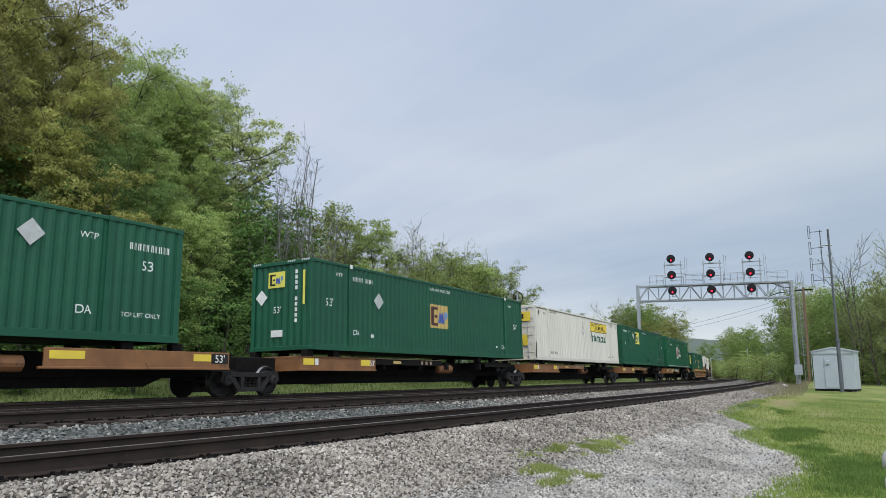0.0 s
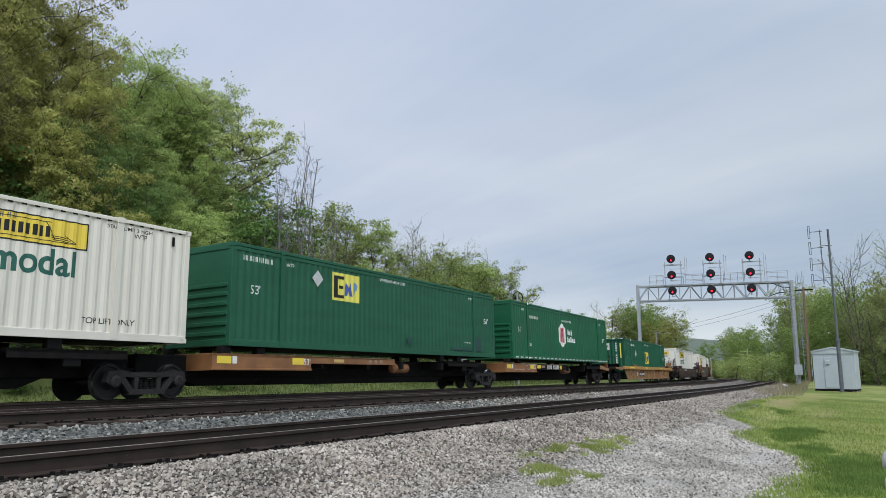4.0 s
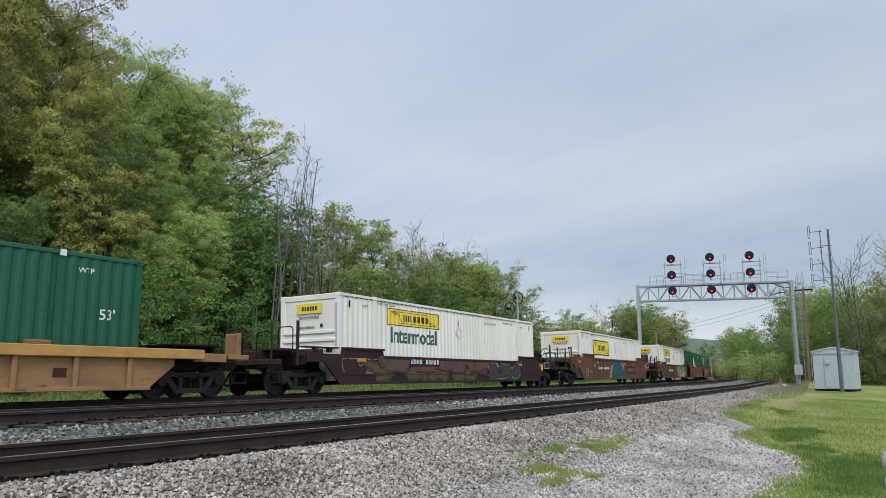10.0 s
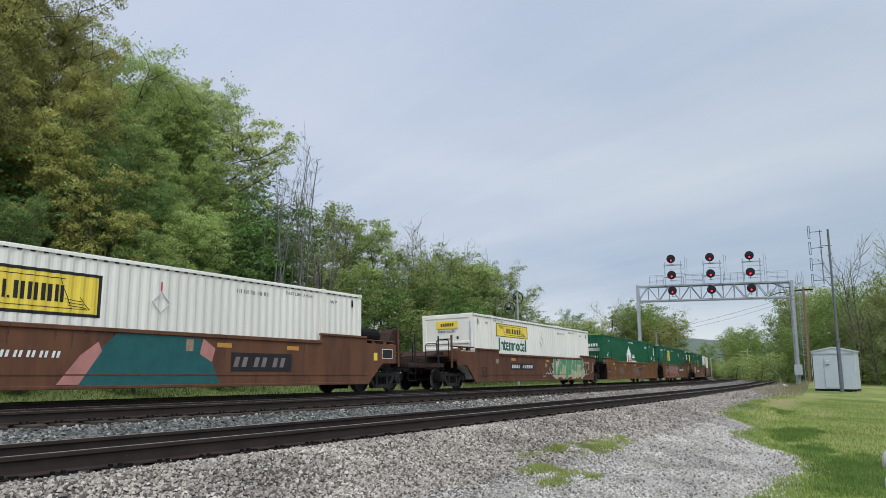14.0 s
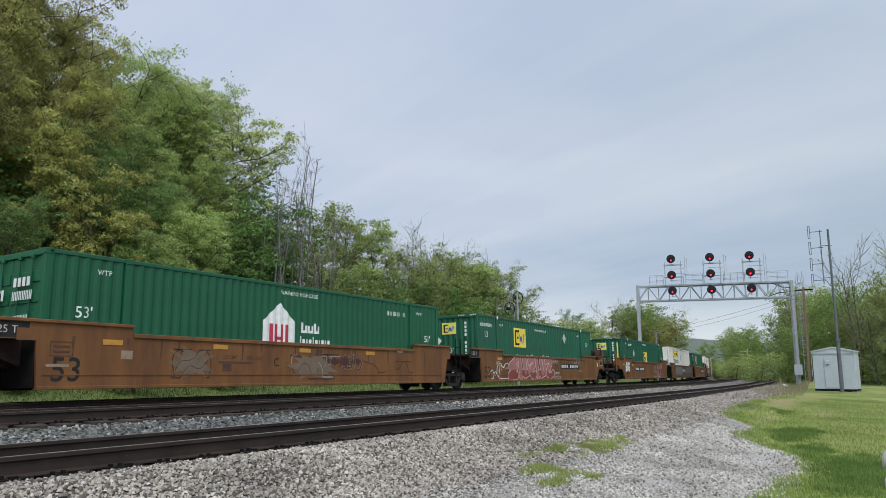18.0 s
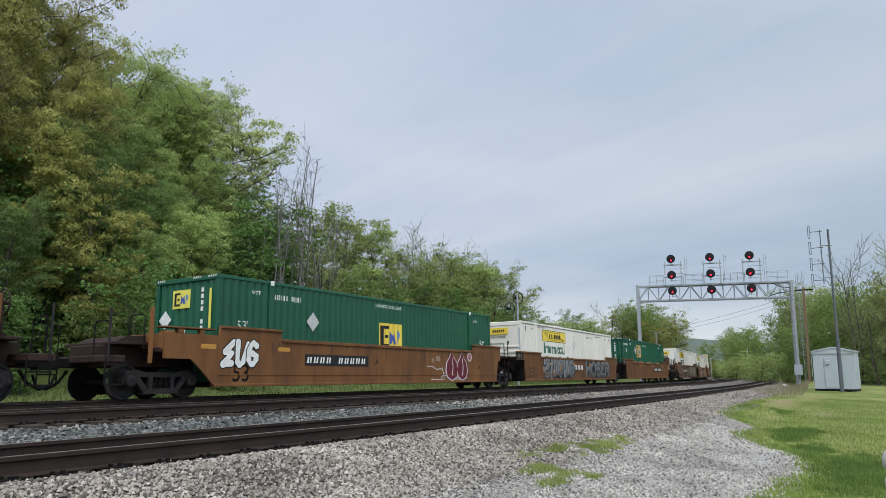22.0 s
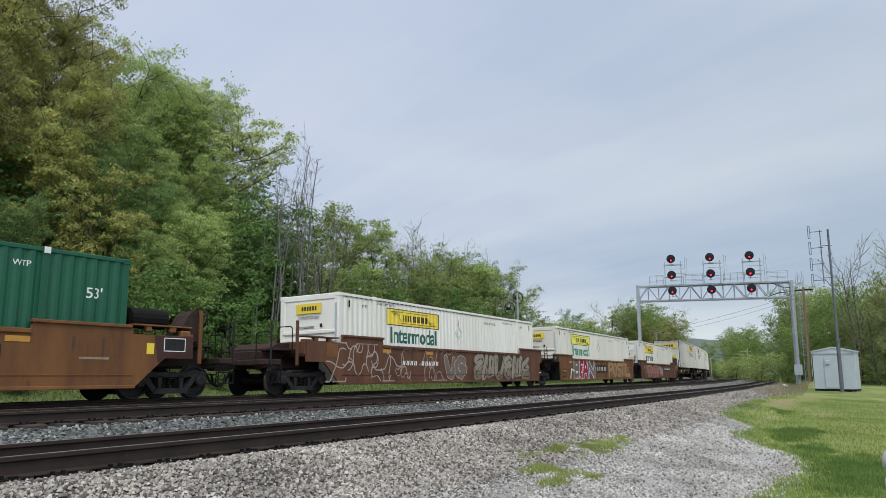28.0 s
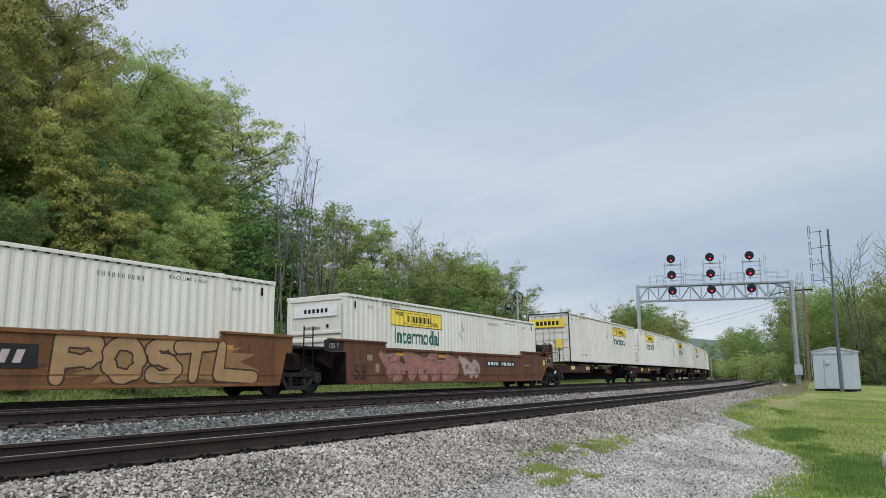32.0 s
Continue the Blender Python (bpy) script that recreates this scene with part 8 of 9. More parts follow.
def posts_beyond():
    g = thing("utility_pole", "weathered brown wooden utility pole", "pole", at=Matrix.Translation((74.6, 7.3, -1.5)))
    part("pole", Form().tube((0, 0, -0.3), (0.0, -0.1, 9.6), 0.15, 0.11, 10), POLE_WOOD, g)
    part("cross_arm", Form().box(-0.06, 0.06, -0.9, 0.6, 9.3, 9.42), GRIME, g)
    g = thing("utility_pole", "pale wooden utility pole with cross arm beyond the train", "pole", at=Matrix.Translation((103.0, 29.4, -1.5)))
    part("pole", Form().tube((0, 0, -0.3), (0, 0, 7.2), 0.14, 0.11, 8), PALE_BARK, g)
    part("cross_arm", Form().box(-0.05, 0.05, -0.9, 0.9, 6.95, 7.05), PALE_BARK, g)
    for x, y, h in ((140.0, 30.0, 4.2), (143.0, 33.0, 3.2), (118.0, 19.8, 5.6)):
        q = thing("marker_post", "slim pale post beside the tracks", "post", "slim posts beside the tracks", at=Matrix.Translation((x, y, -2.0)))
        part("shaft", Form().tube((0, 0, -0.8), (0, 0, h), 0.08, n=6), CONCRETE, q)
    q = thing("concrete_beam", "pale concrete beam lying beside the track", "kerb", at=on_line(66, -11.4, -0.35, 4))
    part("beam", Form().box(-2.2, 2.2, -0.12, 0.12, 0, 0.22, 0.03), CONCRETE, q)


posts_beyond()


def overhead_wires():
    """Two slack wires between the wooden poles, across the tracks."""
    for a, b, sag in (((103.0, 30.2, 5.5), (74.6, 7.6, 7.5), 0.25), ((103.0, 28.6, 5.5), (74.6, 6.6, 7.5), 0.45)):
        pts = []
        for k in range(17):
            t = k / 16
            p = Vector(a).lerp(Vector(b), t)
            pts.append((p.x, p.y, p.z - sag * 4 * t * (1 - t)))
        me = Form().path(pts, 0.011, 4).mesh("overhead_wire", GRIME)
        tagged(new("overhead_wire", me), "thin dark slack wire between two wooden poles", "wire", "wires over the tracks")


overhead_wires()


def lawn_lumps():
    """Pale rounded lumps at the lawn's edge, standing in for unidentified whitish objects."""
    for s, off, r, flat in ((13.6, -16.42, 0.2, 1.1), (11.2, -16.42, 0.16, 0.8)):
        bm = bmesh.new()
        bmesh.ops.create_icosphere(bm, subdivisions=3, radius=1.0)
        for v in bm.verts:
            v.co = v.co * (1 + 0.12 * noise.noise(v.co * 1.3 + Vector((s, 0, 0))))
            v.co.z *= flat
        me = bpy.data.meshes.new("lawn_stone")
        bm.to_mesh(me)
        bm.free()
        me.materials.append(CONCRETE)
        me.polygons.foreach_set("use_smooth", [True] * len(me.polygons))
        ob = new("lawn_stone", me)
        ob.matrix_basis = Matrix.Translation(place(s, off, land(s, off) + r * 0.6)) @ Matrix.Diagonal((r, r, r, 1))
        tagged(ob, "pale rounded lump lying on the lawn", "stone", "stones on the lawn")


lawn_lumps()


# ---- trees ----
def grow(seed, height, spread, clear=0.25, limbs=14, subs=5, twigs=3, rise=0.5, wobble=0.05, droop=0.0, lean=(0.0, 0.0)):
    """A branching skeleton: tapered segments and the ends of the twigs."""
    rng = np.random.default_rng(seed)
    segs, tips, knots = [], [], []

    def run_branch(p, way, length, r0, r1, n, bend_up, level):
        pts = [p]
        for i in range(n):
            way = way + rng.normal(0, wobble * (1 + level), 3) + np.array([0, 0, bend_up / n])
            way = way / np.linalg.norm(way)
            p = p + way * length / n
            pts.append(p)
        for i in range(n):
            segs.append((pts[i], pts[i + 1], r0 + (r1 - r0) * i / n, r0 + (r1 - r0) * (i + 1) / n, level))
        return pts, way
    trunk, _ = run_branch(np.zeros(3), np.array([0, 0, 1.0]), height * 0.92, height * 0.018, height * 0.004, 9, 0.2, 0)
    for k in range(limbs):
        t = clear + (0.97 - clear) * (k + rng.uniform(0, 0.8)) / limbs
        i = min(8, int(t * 9))
        p = trunk[i] + (trunk[i + 1] - trunk[i]) * (t * 9 - i)
        a = k * 2.4 + rng.uniform(-0.5, 0.5)
        shape_f = math.sin(math.pi * min(1, 0.25 + 0.75 * (1 - (t - clear) / (1 - clear)) ** 0.8)) ** 0.6
        length = spread * max(0.28, shape_f) * rng.uniform(0.75, 1.15)
        way = np.array([math.cos(a) + lean[0], math.sin(a) + lean[1], rise + 0.5 * t])
        length *= 0.72 + 0.5 * max(0.0, math.cos(a) * lean[0] + math.sin(a) * lean[1]) if lean[0] else 1.0
        lp, _ = run_branch(p, way / np.linalg.norm(way), length, height * 0.007 * (1.2 - t), height * 0.002, 4, 0.25 - droop, 1)
        for q in range(subs):
            u = 0.3 + 0.7 * (q + rng.uniform(0, 0.9)) / subs
            j = min(3, int(u * 4))
            p2 = lp[j] + (lp[j + 1] - lp[j]) * (u * 4 - j)
            w2 = rng.normal(0, 1, 3) + way * 0.8
            w2[2] = abs(w2[2]) * 0.7 + 0.1 - droop
            sp, _ = run_branch(p2, w2 / np.linalg.norm(w2), length * rng.uniform(0.3, 0.5), height * 0.0022, height * 0.0010, 3, 0.15 - droop, 2)
            knots.append(sp[-1]); knots.append(sp[1])
            for z in range(twigs):
                w3 = rng.normal(0, 1, 3); w3[2] = abs(w3[2]) * 0.5 - droop * 0.5
                p3 = sp[1 + z % 3]
                tw, _ = run_branch(p3, w3 / np.linalg.norm(w3), length * rng.uniform(0.12, 0.24), height * 0.0011, height * 0.0005, 2, 0, 3)
                tips.append((tw[0], tw[-1]))
    return segs, tips, knots


def limbs_mesh(name, segs, material, thin=1.0):
    sides = (8, 6, 4, 3)
    f = Form()
    for a, b, r0, r1, level in segs:
        f.tube(a, b, max(0.008, r0 * thin), max(0.006, r1 * thin), sides[level], caps=False)
    me = bpy.data.meshes.new(name)
    me.from_pydata([tuple(v) for v in f.v], [], f.f)
    me.materials.append(material)
    me.polygons.foreach_set("use_smooth", [True] * len(me.polygons))
    return me


def leaves_mesh(name, tips, knots, count, size, loose, material, seed, clump):
    """Leaves as small bent-free quads: most in flattened domes round the ends of the branches, some loose along the twigs."""
    rng = np.random.default_rng(seed)
    a, b = np.array([t[0] for t in tips]), np.array([t[1] for t in tips])
    k = rng.integers(0, len(tips), count)
    u = rng.uniform(0, 1.1, (count, 1))
    c = a[k] * (1 - u) + b[k] * u + rng.normal(0, loose, (count, 3))
    n = rng.normal(0, 1, (count, 3)); n[:, 2] = np.abs(n[:, 2]) + 0.3
    if clump:
        many = int(count * 0.9)
        kn = np.array(knots)
        # every spray is one or two domes side by side
        lobes = rng.integers(1, 3, len(kn))
        kn = np.repeat(kn, lobes, axis=0)
        kn = kn + rng.normal(0, clump * 0.55, kn.shape) * np.array([1, 1, 0.6])
        wide = rng.uniform(0.5, 1.25, len(kn))
        form = rng.uniform((0.75, 0.75, 0.45), (1.25, 1.25, 0.8), (len(kn), 3)) * wide[:, None] * clump
        q = rng.choice(len(kn), many, p=wide ** 2 / (wide ** 2).sum())
        d = rng.normal(0, 1, (many, 3)); d[:, 2] = np.abs(d[:, 2]) * 1.1 - 0.35
        d /= np.linalg.norm(d, axis=1)[:, None]
        c[:many] = kn[q] + d * form[q] * (rng.uniform(0.35, 1.0, (many, 1)) ** 0.45) * rng.uniform(0.85, 1.2, (many, 1))
        n[:many] = rng.normal(0, 0.45, (many, 3)) + d * 0.8 + np.array([0, 0, 0.3])
    n /= np.linalg.norm(n, axis=1)[:, None]
    t = np.cross(n, rng.normal(0, 1, (count, 3))); t /= np.linalg.norm(t, axis=1)[:, None]
    w = np.cross(n, t)
    s = size * rng.uniform(0.6, 1.3, (count, 1))
    v = np.stack([c - t * s, c - t * s * 0.1 + w * s * 0.6, c + t * s, c + t * s * 0.15 - w * s * 0.55], 1)
    return raw_mesh(name, v.reshape(-1, 3), np.arange(count * 4).reshape(count, 4), material)


KINDS, HEIGHTS = {}, {}


def tree_kind(key, seed, height, spread, leaf, count, size, loose, bark=None, clump=0.0, **shape_of):
    segs, tips, knots = grow(seed, height, spread, **shape_of)
    if "shrub" in key or key in ("deep", "far_green", "far_pale", "fir"):
        segs = [q for q in segs if q[4] < 2]
    elif count:
        segs = [q for q in segs if q[4] < 3]
    KINDS[key] = (limbs_mesh("trunk", segs, bark or BARK, 0.34 if key == "bare" else 0.85), leaves_mesh("crown", tips, knots, count, size, loose, leaf, seed + 1, clump) if count else None)
    top = KINDS[key][1] if clump else KINDS[key][0]
    zs = np.empty(len(top.vertices) * 3, dtype=np.float32)
    top.vertices.foreach_get("co", zs)
    HEIGHTS[key] = float(np.percentile(zs[2::3], 99.5))


tree_kind("oak", 3, 20, 7.5, LEAF_OLIVE, 70000, 0.098, 0.30, clear=0.2, limbs=24, subs=8, clump=0.85)
tree_kind("oak_gold", 5, 12, 5.2, LEAF_GOLD, 25000, 0.098, 0.22, clear=0.15, limbs=16, subs=6, clump=0.62)
tree_kind("maple", 7, 18, 5.6, LEAF_GREEN, 58000, 0.094, 0.30, clear=0.12, limbs=24, subs=8, clump=0.78)
tree_kind("maple_deep", 8, 16, 5.4, LEAF_SHADE, 40000, 0.096, 0.30, clear=0.10, limbs=22, subs=7, clump=0.74)
tree_kind("maple_pale", 9, 16, 5.6, LEAF_LIGHT, 36000, 0.088, 0.22, clear=0.34, limbs=21, subs=8, rise=0.3, clump=0.5, lean=(0.26, -0.41))
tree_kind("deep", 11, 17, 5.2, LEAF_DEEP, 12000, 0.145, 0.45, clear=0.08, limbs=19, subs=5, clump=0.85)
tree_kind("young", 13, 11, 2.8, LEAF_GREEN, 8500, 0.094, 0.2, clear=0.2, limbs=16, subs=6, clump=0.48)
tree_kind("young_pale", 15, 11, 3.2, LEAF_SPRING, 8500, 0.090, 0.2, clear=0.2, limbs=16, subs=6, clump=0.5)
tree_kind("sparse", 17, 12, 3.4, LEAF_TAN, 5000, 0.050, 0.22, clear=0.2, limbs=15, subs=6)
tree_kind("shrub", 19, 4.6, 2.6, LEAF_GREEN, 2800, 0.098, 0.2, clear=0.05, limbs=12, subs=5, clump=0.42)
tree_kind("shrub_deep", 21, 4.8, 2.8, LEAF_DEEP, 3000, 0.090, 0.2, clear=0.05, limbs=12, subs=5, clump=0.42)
tree_kind("shrub_pale", 27, 5.5, 2.4, LEAF_SPRING, 2800, 0.092, 0.2, clear=0.05, limbs=12, subs=5, clump=0.42)
tree_kind("bare", 23, 13, 1.7, None, 0, 0, 0, bark=PALE_BARK, clear=0.35, limbs=9, subs=4, twigs=2, rise=1.3)
tree_kind("bare_wide", 25, 12, 4.0, LEAF_TAN, 1600, 0.045, 0.18, bark=BARK, clear=0.25, limbs=13, subs=6, rise=0.6)
tree_kind("fir", 29, 12, 2.2, LEAF_DEEP, 8000, 0.085, 0.16, clear=0.08, limbs=30, subs=5, rise=-0.1, droop=0.2)
tree_kind("far_green", 31, 17, 5.4, LEAF_FAR, 10000, 0.185, 0.30, clear=0.04, limbs=24, subs=7, clump=0.95)
tree_kind("far_pale", 33, 15, 5.0, LEAF_FAR_PALE, 10000, 0.175, 0.30, clear=0.04, limbs=24, subs=7, clump=0.9)

FIRST = {}
LABELS = {"maple_deep": "shady mid-green maple on the wooded bank", "oak": "tall oak with olive and bronze spring leaves", "oak_gold": "oak with golden-yellow spring leaves", "maple": "full fresh-green maple on the wooded bank", "maple_pale": "open-crowned tree with pale green new leaves",
          "deep": "dense dark-green tree in the wood", "young": "slender young tree with fresh green leaves", "young_pale": "slender young tree with pale yellow-green leaves", "sparse": "thin tree with sparse tan buds and few leaves",
          "far_green": "full green tree beyond the signal bridge", "far_pale": "full pale green tree beyond the tracks", "fir": "slim dark evergreen beyond the train", "shrub_pale": "pale green shrub at the wood's edge", "shrub": "bushy green shrub on the bank", "shrub_deep": "dark green shrub at the wood's edge", "bare": "bare grey dead tree with thin limbs", "bare_wide": "spreading tree almost bare of leaves"}


def plant(key, x, y, z, scale, turn, wide=1.0):
    m = Matrix.Translation((x, y, z)) @ Matrix.Rotation(radians(turn), 4, 'Z') @ Matrix.Diagonal((scale * wide, scale * wide, scale, 1))
    if key not in FIRST:
        t = thing("shrub" if "shrub" in key else "tree", LABELS[key], "shrub" if "shrub" in key else "tree", "trees along the line", at=m)
        limbs, crown = KINDS[key]
        part("trunk", limbs, None, t)
        if crown:
            part("crown", crown, None, t)
        FIRST[key] = t
        return t
    t = copy_thing(FIRST[key], Matrix.Identity(4))
    t.matrix_basis = m
    return t


def plant_line(key, s, off, scale, turn, wide=1.0):
    p = place(s, off, land(s, off) - 0.15)
    return plant(key, p.x, p.y, p.z, scale, turn, wide)


def plant_top(key, s, off, top, turn, wide=1.0):
    """A tree beside the line whose crown reaches the given height above the line's level."""
    ground = land(s, off) - 0.15
    return plant_line(key, s, off, (top - ground) / HEIGHTS[key], turn, wide)


def woods():
    rng = random.Random(12)
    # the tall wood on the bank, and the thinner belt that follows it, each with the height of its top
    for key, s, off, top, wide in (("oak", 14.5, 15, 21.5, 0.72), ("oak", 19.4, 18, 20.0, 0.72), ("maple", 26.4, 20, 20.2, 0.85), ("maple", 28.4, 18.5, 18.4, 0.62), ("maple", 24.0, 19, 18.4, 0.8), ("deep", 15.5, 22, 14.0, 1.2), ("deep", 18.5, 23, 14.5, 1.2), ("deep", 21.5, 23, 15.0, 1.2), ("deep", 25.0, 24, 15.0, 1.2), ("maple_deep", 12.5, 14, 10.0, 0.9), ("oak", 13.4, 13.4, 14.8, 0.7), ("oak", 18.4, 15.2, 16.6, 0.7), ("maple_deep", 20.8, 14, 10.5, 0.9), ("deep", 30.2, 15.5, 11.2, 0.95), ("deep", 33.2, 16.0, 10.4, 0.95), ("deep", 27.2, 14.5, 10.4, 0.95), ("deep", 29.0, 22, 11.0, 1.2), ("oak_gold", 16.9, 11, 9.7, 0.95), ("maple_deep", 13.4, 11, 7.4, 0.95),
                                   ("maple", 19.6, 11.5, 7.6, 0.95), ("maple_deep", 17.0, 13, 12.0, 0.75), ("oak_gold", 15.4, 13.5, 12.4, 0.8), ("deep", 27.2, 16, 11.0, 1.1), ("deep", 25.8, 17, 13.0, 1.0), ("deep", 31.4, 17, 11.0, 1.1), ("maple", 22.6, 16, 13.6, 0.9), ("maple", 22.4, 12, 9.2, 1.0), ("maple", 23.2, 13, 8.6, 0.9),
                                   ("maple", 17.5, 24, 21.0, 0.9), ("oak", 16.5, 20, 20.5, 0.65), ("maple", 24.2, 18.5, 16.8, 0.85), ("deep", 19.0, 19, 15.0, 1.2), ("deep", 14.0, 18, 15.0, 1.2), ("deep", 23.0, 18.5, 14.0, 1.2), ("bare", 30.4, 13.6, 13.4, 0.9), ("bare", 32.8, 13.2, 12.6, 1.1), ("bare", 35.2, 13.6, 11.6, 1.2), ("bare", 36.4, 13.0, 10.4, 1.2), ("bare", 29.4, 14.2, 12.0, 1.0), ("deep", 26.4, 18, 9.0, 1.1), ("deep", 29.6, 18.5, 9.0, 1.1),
                                   ("bare", 28.9, 12.5, 12.5, 0.9), ("bare", 29.9, 13, 12.4, 0.9), ("bare", 31.9, 14, 15.9, 0.9), ("bare", 33.4, 14, 15.2, 1.0), ("bare", 34.2, 13, 13.6, 1.2), ("bare", 28.3, 13, 10.6, 0.8), ("bare", 29.6, 12.2, 13.6, 0.7), ("bare", 30.8, 13.2, 12.8, 0.8), ("bare", 33.9, 12.6, 11.4, 1.0), ("bare", 32.2, 13.4, 14.4, 0.7), ("bare", 31.0, 12.4, 11.0, 1.2), ("bare", 32.4, 12.6, 10.0, 1.4),
                                   ("young_pale", 38.6, 15, 12.2, 1.0), ("young_pale", 38.8, 17, 12.8, 1.1), ("young", 39.9, 14, 10.6, 1.0), ("young", 41.4, 13, 11.8, 0.75), ("bare_wide", 47.6, 14, 13.0, 0.8), ("sparse", 46.5, 15, 11.8, 0.9), ("bare_wide", 52.2, 14, 11.4, 0.9),
                                   ("young_pale", 47.8, 13, 9.5, 1.0), ("young_pale", 55.5, 14, 10.8, 1.0), ("young", 62.3, 14, 11.2, 1.0), ("young_pale", 57.3, 13, 9.8, 1.1), ("sparse", 67.9, 14, 10.4, 0.9), ("sparse", 75.6, 15, 10.0, 1.0), ("young_pale", 63.5, 12, 9.0, 1.1),
                                   ("sparse", 33.6, 12, 8.8, 1.1), ("young", 35.8, 12, 7.8, 1.1), ("young_pale", 41.2, 12, 8.6, 1.1), ("sparse", 36.5, 14, 11.0, 1.0), ("sparse", 43.8, 14, 10.2, 1.0), ("young_pale", 51.0, 12, 8.6, 1.1), ("young_pale", 45.0, 12, 8.2, 1.1), ("young", 53.5, 13, 9.2, 1.1), ("young_pale", 50.8, 13, 11.3, 1.0), ("young", 55.6, 13.4, 10.6, 1.0), ("young", 60.2, 14, 11.0, 1.0)):
        plant_top(key, s, off, top, rng.uniform(0, 360), wide)
    plant_top("maple_pale", 28.2, 16.5, 17.4, 0, 1.0)
    for i in range(13):
        s = 33 + i * 4.0 + rng.uniform(-1, 1)
        plant_top(rng.choice(("deep", "far_green", "deep", "far_pale")), s, rng.uniform(17, 24), rng.uniform(7.6, 9.6), rng.uniform(0, 360), 1.3)
    for i in range(52):
        s = 5 + i * 1.75 + rng.uniform(-0.8, 0.8)
        # a dark hollow opens under the tall trees, its shade put into leaf colour
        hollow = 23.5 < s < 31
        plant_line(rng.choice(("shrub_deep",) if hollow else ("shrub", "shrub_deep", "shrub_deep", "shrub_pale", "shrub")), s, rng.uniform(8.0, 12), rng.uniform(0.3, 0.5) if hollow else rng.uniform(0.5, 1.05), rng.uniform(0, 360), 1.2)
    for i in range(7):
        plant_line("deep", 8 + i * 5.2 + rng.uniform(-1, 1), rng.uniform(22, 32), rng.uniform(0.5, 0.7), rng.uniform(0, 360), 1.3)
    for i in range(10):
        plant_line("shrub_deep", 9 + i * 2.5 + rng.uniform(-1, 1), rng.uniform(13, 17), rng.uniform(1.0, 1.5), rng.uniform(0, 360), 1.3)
    # fuller crowns that close the gaps between the tall trees
    rng = random.Random(31)
    for key, s, off, top, wide in (("maple", 26.2, 17.4, 15.6, 0.75), ("maple", 25.0, 15.6, 12.8, 0.8), ("deep", 33.5, 19, 10.2, 1.1), ("deep", 35.5, 19.5, 10.8, 1.1), ("deep", 37.5, 20, 10.8, 1.2), ("deep", 40.0, 20, 10.4, 1.2), ("young", 38.4, 15.5, 9.6, 1.2), ("young_pale", 45.6, 13.5, 10.4, 0.9), ("sparse", 51.0, 15, 11.2, 0.9), ("bare_wide", 48.6, 14, 12.4, 0.7), ("young_pale", 57.5, 13.5, 11.0, 0.8), ("sparse", 60.8, 13.5, 11.8, 0.9), ("young_pale", 62.4, 13, 11.4, 0.7), ("sparse", 54.2, 14, 12.0, 0.9)):
        plant_top(key, s, off, top, rng.uniform(0, 360), wide)


woods()


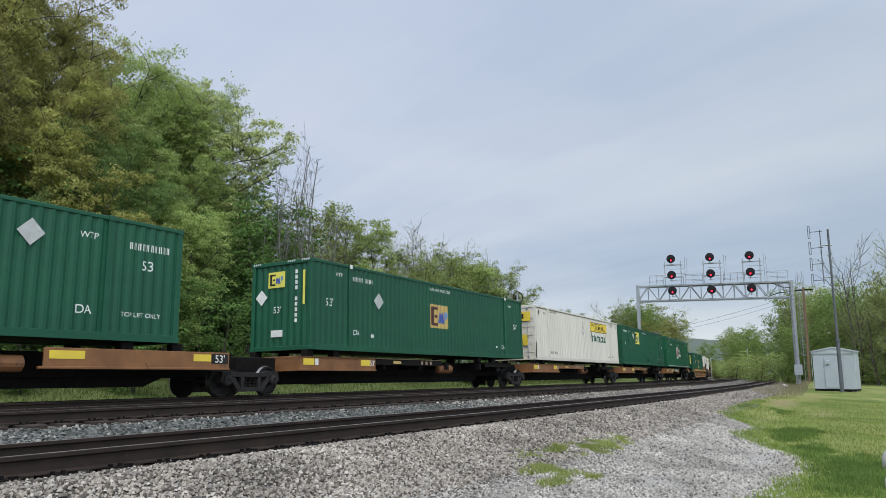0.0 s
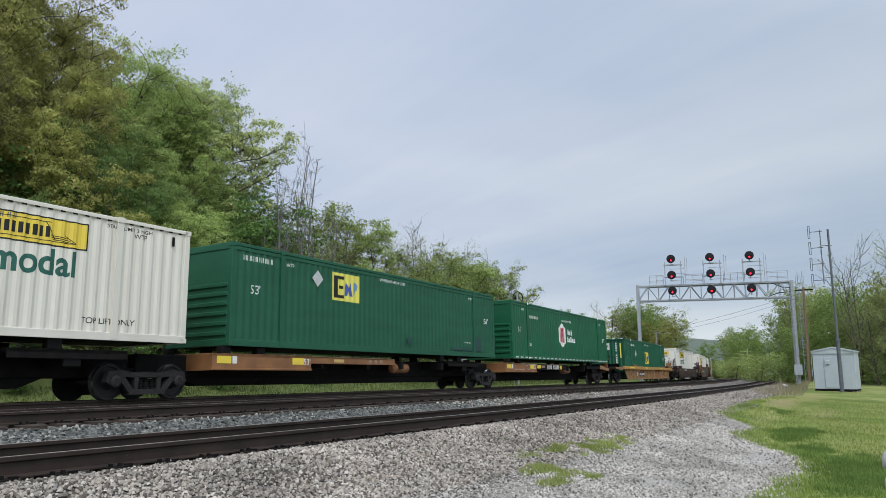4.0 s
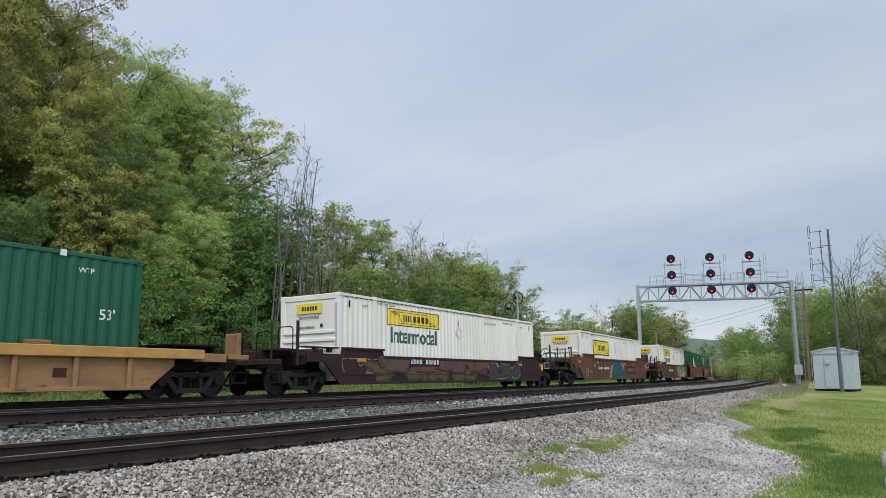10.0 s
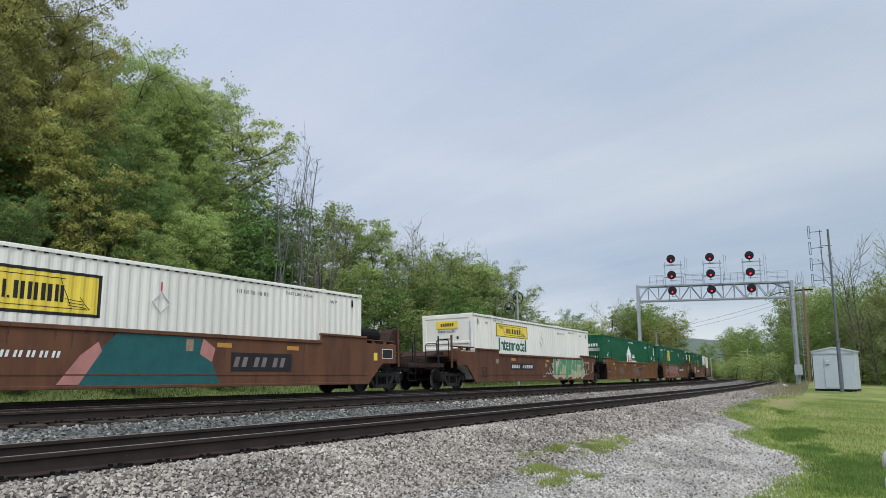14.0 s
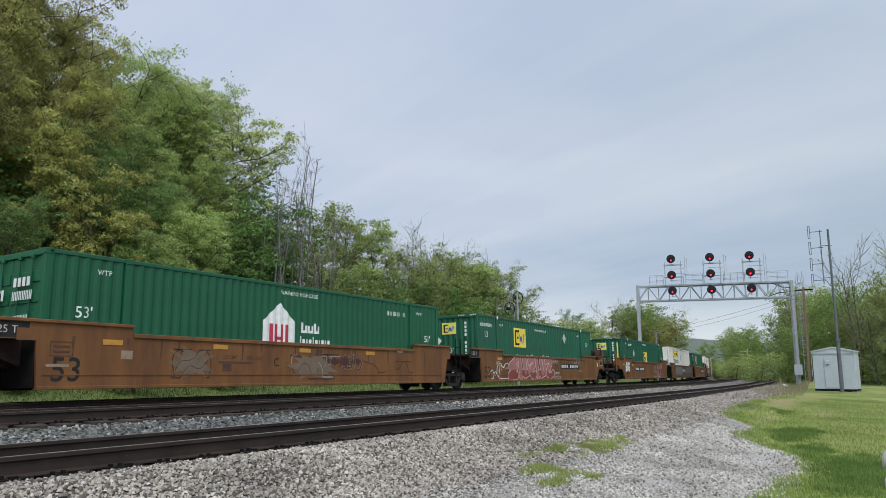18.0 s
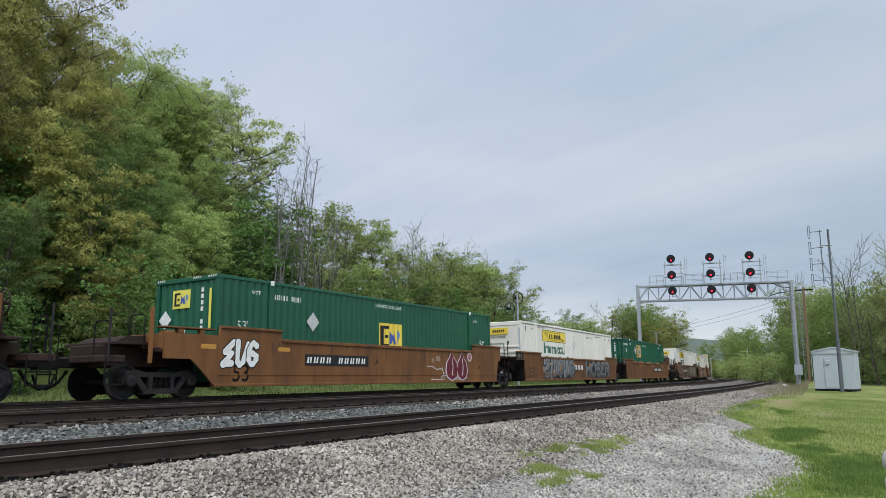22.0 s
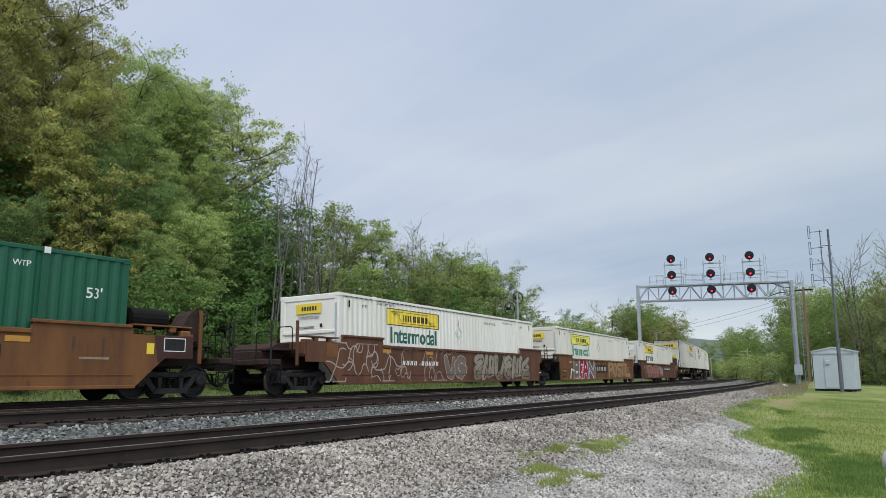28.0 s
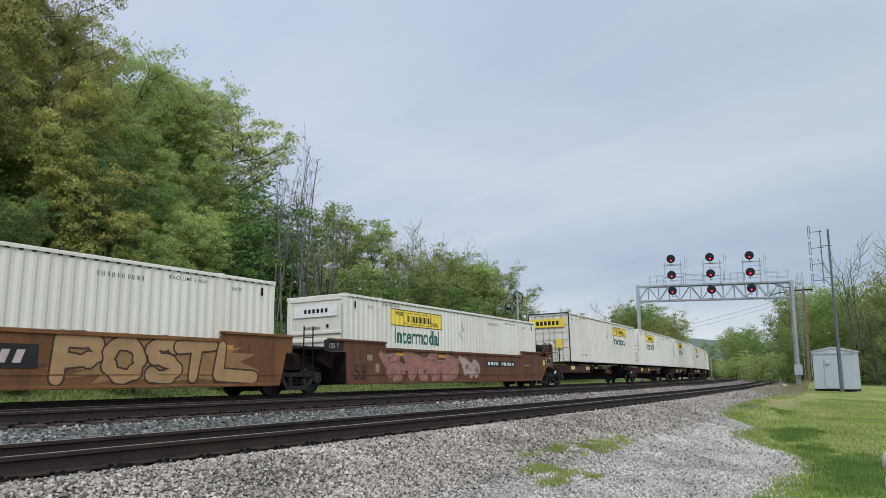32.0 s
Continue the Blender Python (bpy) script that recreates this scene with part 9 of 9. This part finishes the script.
def far_woods():
    rng = random.Random(7)
    # beyond the signal bridge and behind the hut: ground spot and height of the crown's top
    for key, x, y, top, wide in (("sparse", 108.4, 38.3, 11.0, 1.1), ("fir", 110.8, 46.1, 9.7, 0.9), ("far_green", 118.9, 38.6, 11.4, 1.0), ("oak_gold", 113.6, 32.0, 7.8, 1.1), ("far_pale", 113.0, 42.5, 8.6, 1.2), ("far_pale", 129.9, 36.9, 12.0, 1.0), ("far_green", 124.0, 36.0, 11.2, 1.0), ("sparse", 126.0, 31.9, 10.8, 1.0), ("far_green", 118.0, 35.5, 9.4, 1.1), ("far_pale", 122.0, 33.5, 8.4, 1.1), ("far_pale", 103.0, 40.0, 7.6, 1.2), ("far_green", 121.0, 36.6, 10.6, 0.9), ("far_pale", 116.0, 37.8, 10.2, 0.9), ("far_pale", 127.5, 33.6, 9.8, 0.9),
                                 ("far_pale", 86.8, 39.5, 6.6, 1.3), ("far_pale", 95.0, 41.5, 7.2, 1.3), ("far_green", 162.1, 30.6, 8.4, 1.2), ("far_green", 148.1, 23.8, 8.4, 1.1), ("far_green", 166.4, 36.6, 6.0, 1.3), ("far_pale", 155, 27.5, 7.4, 1.2), ("far_green", 111.3, 12.0, 11.6, 0.65), ("far_pale", 122.0, 14.9, 8.8, 0.8), ("far_green", 118.6, 18.3, 5.0, 1.0),
                                 ("far_pale", 94.7, 8.0, 10.4, 0.8), ("bare_wide", 76.0, 3.6, 12.4, 0.7), ("bare_wide", 71.9, 2.9, 12.2, 0.6), ("far_pale", 66.0, -0.6, 8.0, 0.9), ("far_pale", 72.0, 0.8, 8.4, 0.8), ("far_green", 84.0, 4.2, 9.0, 1.0), ("far_green", 79.0, 0.4, 8.6, 1.1), ("far_green", 90.0, 6.0, 9.4, 1.0), ("far_pale", 71.0, -1.6, 7.4, 1.1), ("far_green", 108.0, 10.8, 10.8, 0.75), ("far_green", 115.0, 14.4, 8.4, 0.75), ("sparse", 62.0, 0.2, 9.8, 1.0), ("far_green", 92.8, 5.9, 8.6, 0.9), ("far_green", 85.0, 2.0, 8.0, 0.9), ("sparse", 66.0, 1.6, 5.8, 1.2), ("far_pale", 104.5, 10.2, 10.6, 0.9), ("far_green", 99.9, 4.9, 7.4, 1.1),
                                 ("far_pale", 88, 0.0, 8.2, 1.0), ("sparse", 64, -1.2, 8.0, 1.2), ("sparse", 70, 0.6, 7.2, 1.2), ("far_pale", 80, 3.4, 6.4, 1.0), ("far_green", 130, 21, 7.0, 1.2), ("far_green", 140, 25.5, 6.4, 1.2), ("far_green", 118, 14.2, 7.2, 0.75), ("far_green", 82, 7.2, 5.0, 1.2), ("far_green", 88, 9.4, 5.4, 1.2), ("far_pale", 76, -1.5, 6.8, 1.1), ("far_green", 104, 14.2, 4.4, 1.0)):
        plant(key, x, y, -1.7, (top + 1.7) / HEIGHTS[key], rng.uniform(0, 360), wide)
    for x, y, sc in ((91.2, 11.2, 0.66), (93.0, 10.7, 0.62), (90.6, 11.7, 0.5)):
        plant("shrub", x, y, -1.6, sc, rng.uniform(0, 360), 1.1)
    for i in range(22):
        plant(rng.choice(("shrub", "shrub_deep", "shrub_pale", "shrub_pale")), 62 + rng.uniform(0, 24), -6 + i * 0.55, -1.4, rng.uniform(0.35, 0.6), rng.uniform(0, 360), 1.3)
    for i in range(20):
        plant(rng.choice(("shrub", "shrub_pale", "shrub_pale")), 94 + i * 4.2, 13.6 + i * 1.25 + rng.uniform(-1, 1), -2.0, rng.uniform(0.4, 0.75), rng.uniform(0, 360), 1.4)
    for i in range(10):
        plant(rng.choice(("shrub", "shrub_pale", "young_pale")), 84 + i * 5.0, 34.5 + rng.uniform(-2, 3), -1.8, rng.uniform(0.5, 0.8), rng.uniform(0, 360), 1.4)


far_woods()


# ---- far wooded ridge ----
def ridge():
    rng = np.random.default_rng(2)
    verts, faces = [], []
    n, m = 60, 14
    for i in range(n):
        a = radians(40 + 75 * i / (n - 1))          # bearing from +y towards +x
        for j in range(m):
            d = 900 + j * 90
            top = 62 * math.exp(-((math.degrees(a) - 74) / 14) ** 2) + 34
            z = -25 + top * math.sin(math.pi * j / (m - 1) * 0.55) ** 1.2 + 3.5 * noise.noise((i * 0.4, j * 0.6, 0)) + rng.uniform(-1.5, 1.5)
            verts.append((d * math.sin(a), d * math.cos(a), z))
    for i in range(n - 1):
        for j in range(m - 1):
            faces.append((i * m + j, (i + 1) * m + j, (i + 1) * m + j + 1, i * m + j + 1))
    # the haze of distance is mixed into the hill's colour
    mat = surface("distant_wooded_hill", (0.062, 0.085, 0.066), (0.10, 0.125, 0.09), rough=1.0, scale=0.05, bump=0.5, grain=0.2)
    tagged(new("backdrop", raw_mesh("backdrop", verts, faces, mat, True)), "far wooded ridge in haze", "hill", kind="structure")


ridge()


# ---- ties and plates, last ----
def build_ties():
    tie = Form().box(-0.115, 0.115, -1.3, 1.3, -0.355, -0.187, 0.012).mesh("tie", WOOD)
    plates = Form()
    for lat in (-0.753, 0.753):
        plates.box(-0.1, 0.1, lat - 0.18, lat + 0.18, -0.188, -0.176)
        for dy in (-0.11, 0.11):
            plates.box(-0.06, -0.035, lat + dy - 0.02, lat + dy + 0.02, -0.18, -0.145).box(0.035, 0.06, lat + dy - 0.02, lat + dy + 0.02, -0.18, -0.145)
        plates.prism([(0.12, -0.20), (0.2, -0.2), (0.2, -0.165), (0.12, -0.165)], lat - 0.09, lat + 0.09)
    plate = plates.mesh("tie_plates", GRIME)
    rng = random.Random(3)
    for index, (off, level) in enumerate(TRACKS):
        near = 28 if index == 0 else 40
        rest = Form()
        s = -6.0
        while s < 200:
            at = on_line(s + rng.uniform(-0.03, 0.03), off, level + rng.uniform(-0.008, 0.004), rng.uniform(-0.8, 0.8)) @ Matrix.Rotation(-CANT, 4, 'X')
            if 0 < s < near:
                t = part("tie", tie, None, TRACK_THINGS[index], at=at)
                part("tie_plates", plate, None, t)
            elif s < 120:
                for src in (tie, plate):
                    rest.add([tuple(at @ v.co) for v in src.vertices], [tuple(p.vertices) for p in src.polygons])
            s += 0.53
        me = bpy.data.meshes.new("ties")
        me.from_pydata(rest.v, [], rest.f)
        me.materials.append(WOOD)
        tagged(part("ties", me, None, TRACK_THINGS[index]), kind="stuff")


build_ties()


# ---- everything that moves: the train rolls in along the curve and passes to the left ----
def motions():
    times = [float(t) for t in range(33)]
    for ob, middle, z in TRAIN:
        walk(ob, [(t, on_rails(middle - run(t)) @ pose(0, 0, z)) for t in times])
    # wheels turn while they pass near the camera
    for w, a, s in ROLLING:
        rows, t = [], 0.0
        keys = [0.0]
        while t < 32.0:
            at = s - run(t)
            if -12 < at < 45:
                t = round(min(32.0, t + 2 / 30), 4)
                keys.append(t)
            else:
                # standing still in its truck while out of sight
                t = round(min(32.0, t + 1 / 30), 4)
        if keys[-1] < 32.0:
            keys.append(32.0)
        turn = 0.0
        last = 0.0
        for t in keys:
            step = t - last
            if 0 < step < 0.1:
                turn -= (run(t) - run(last)) / 0.42
            rows.append((t, Matrix.Translation((a, 0, 0.42)) @ Matrix.Rotation(turn, 4, 'Y')))
            last = t
        walk(w, rows)


motions()
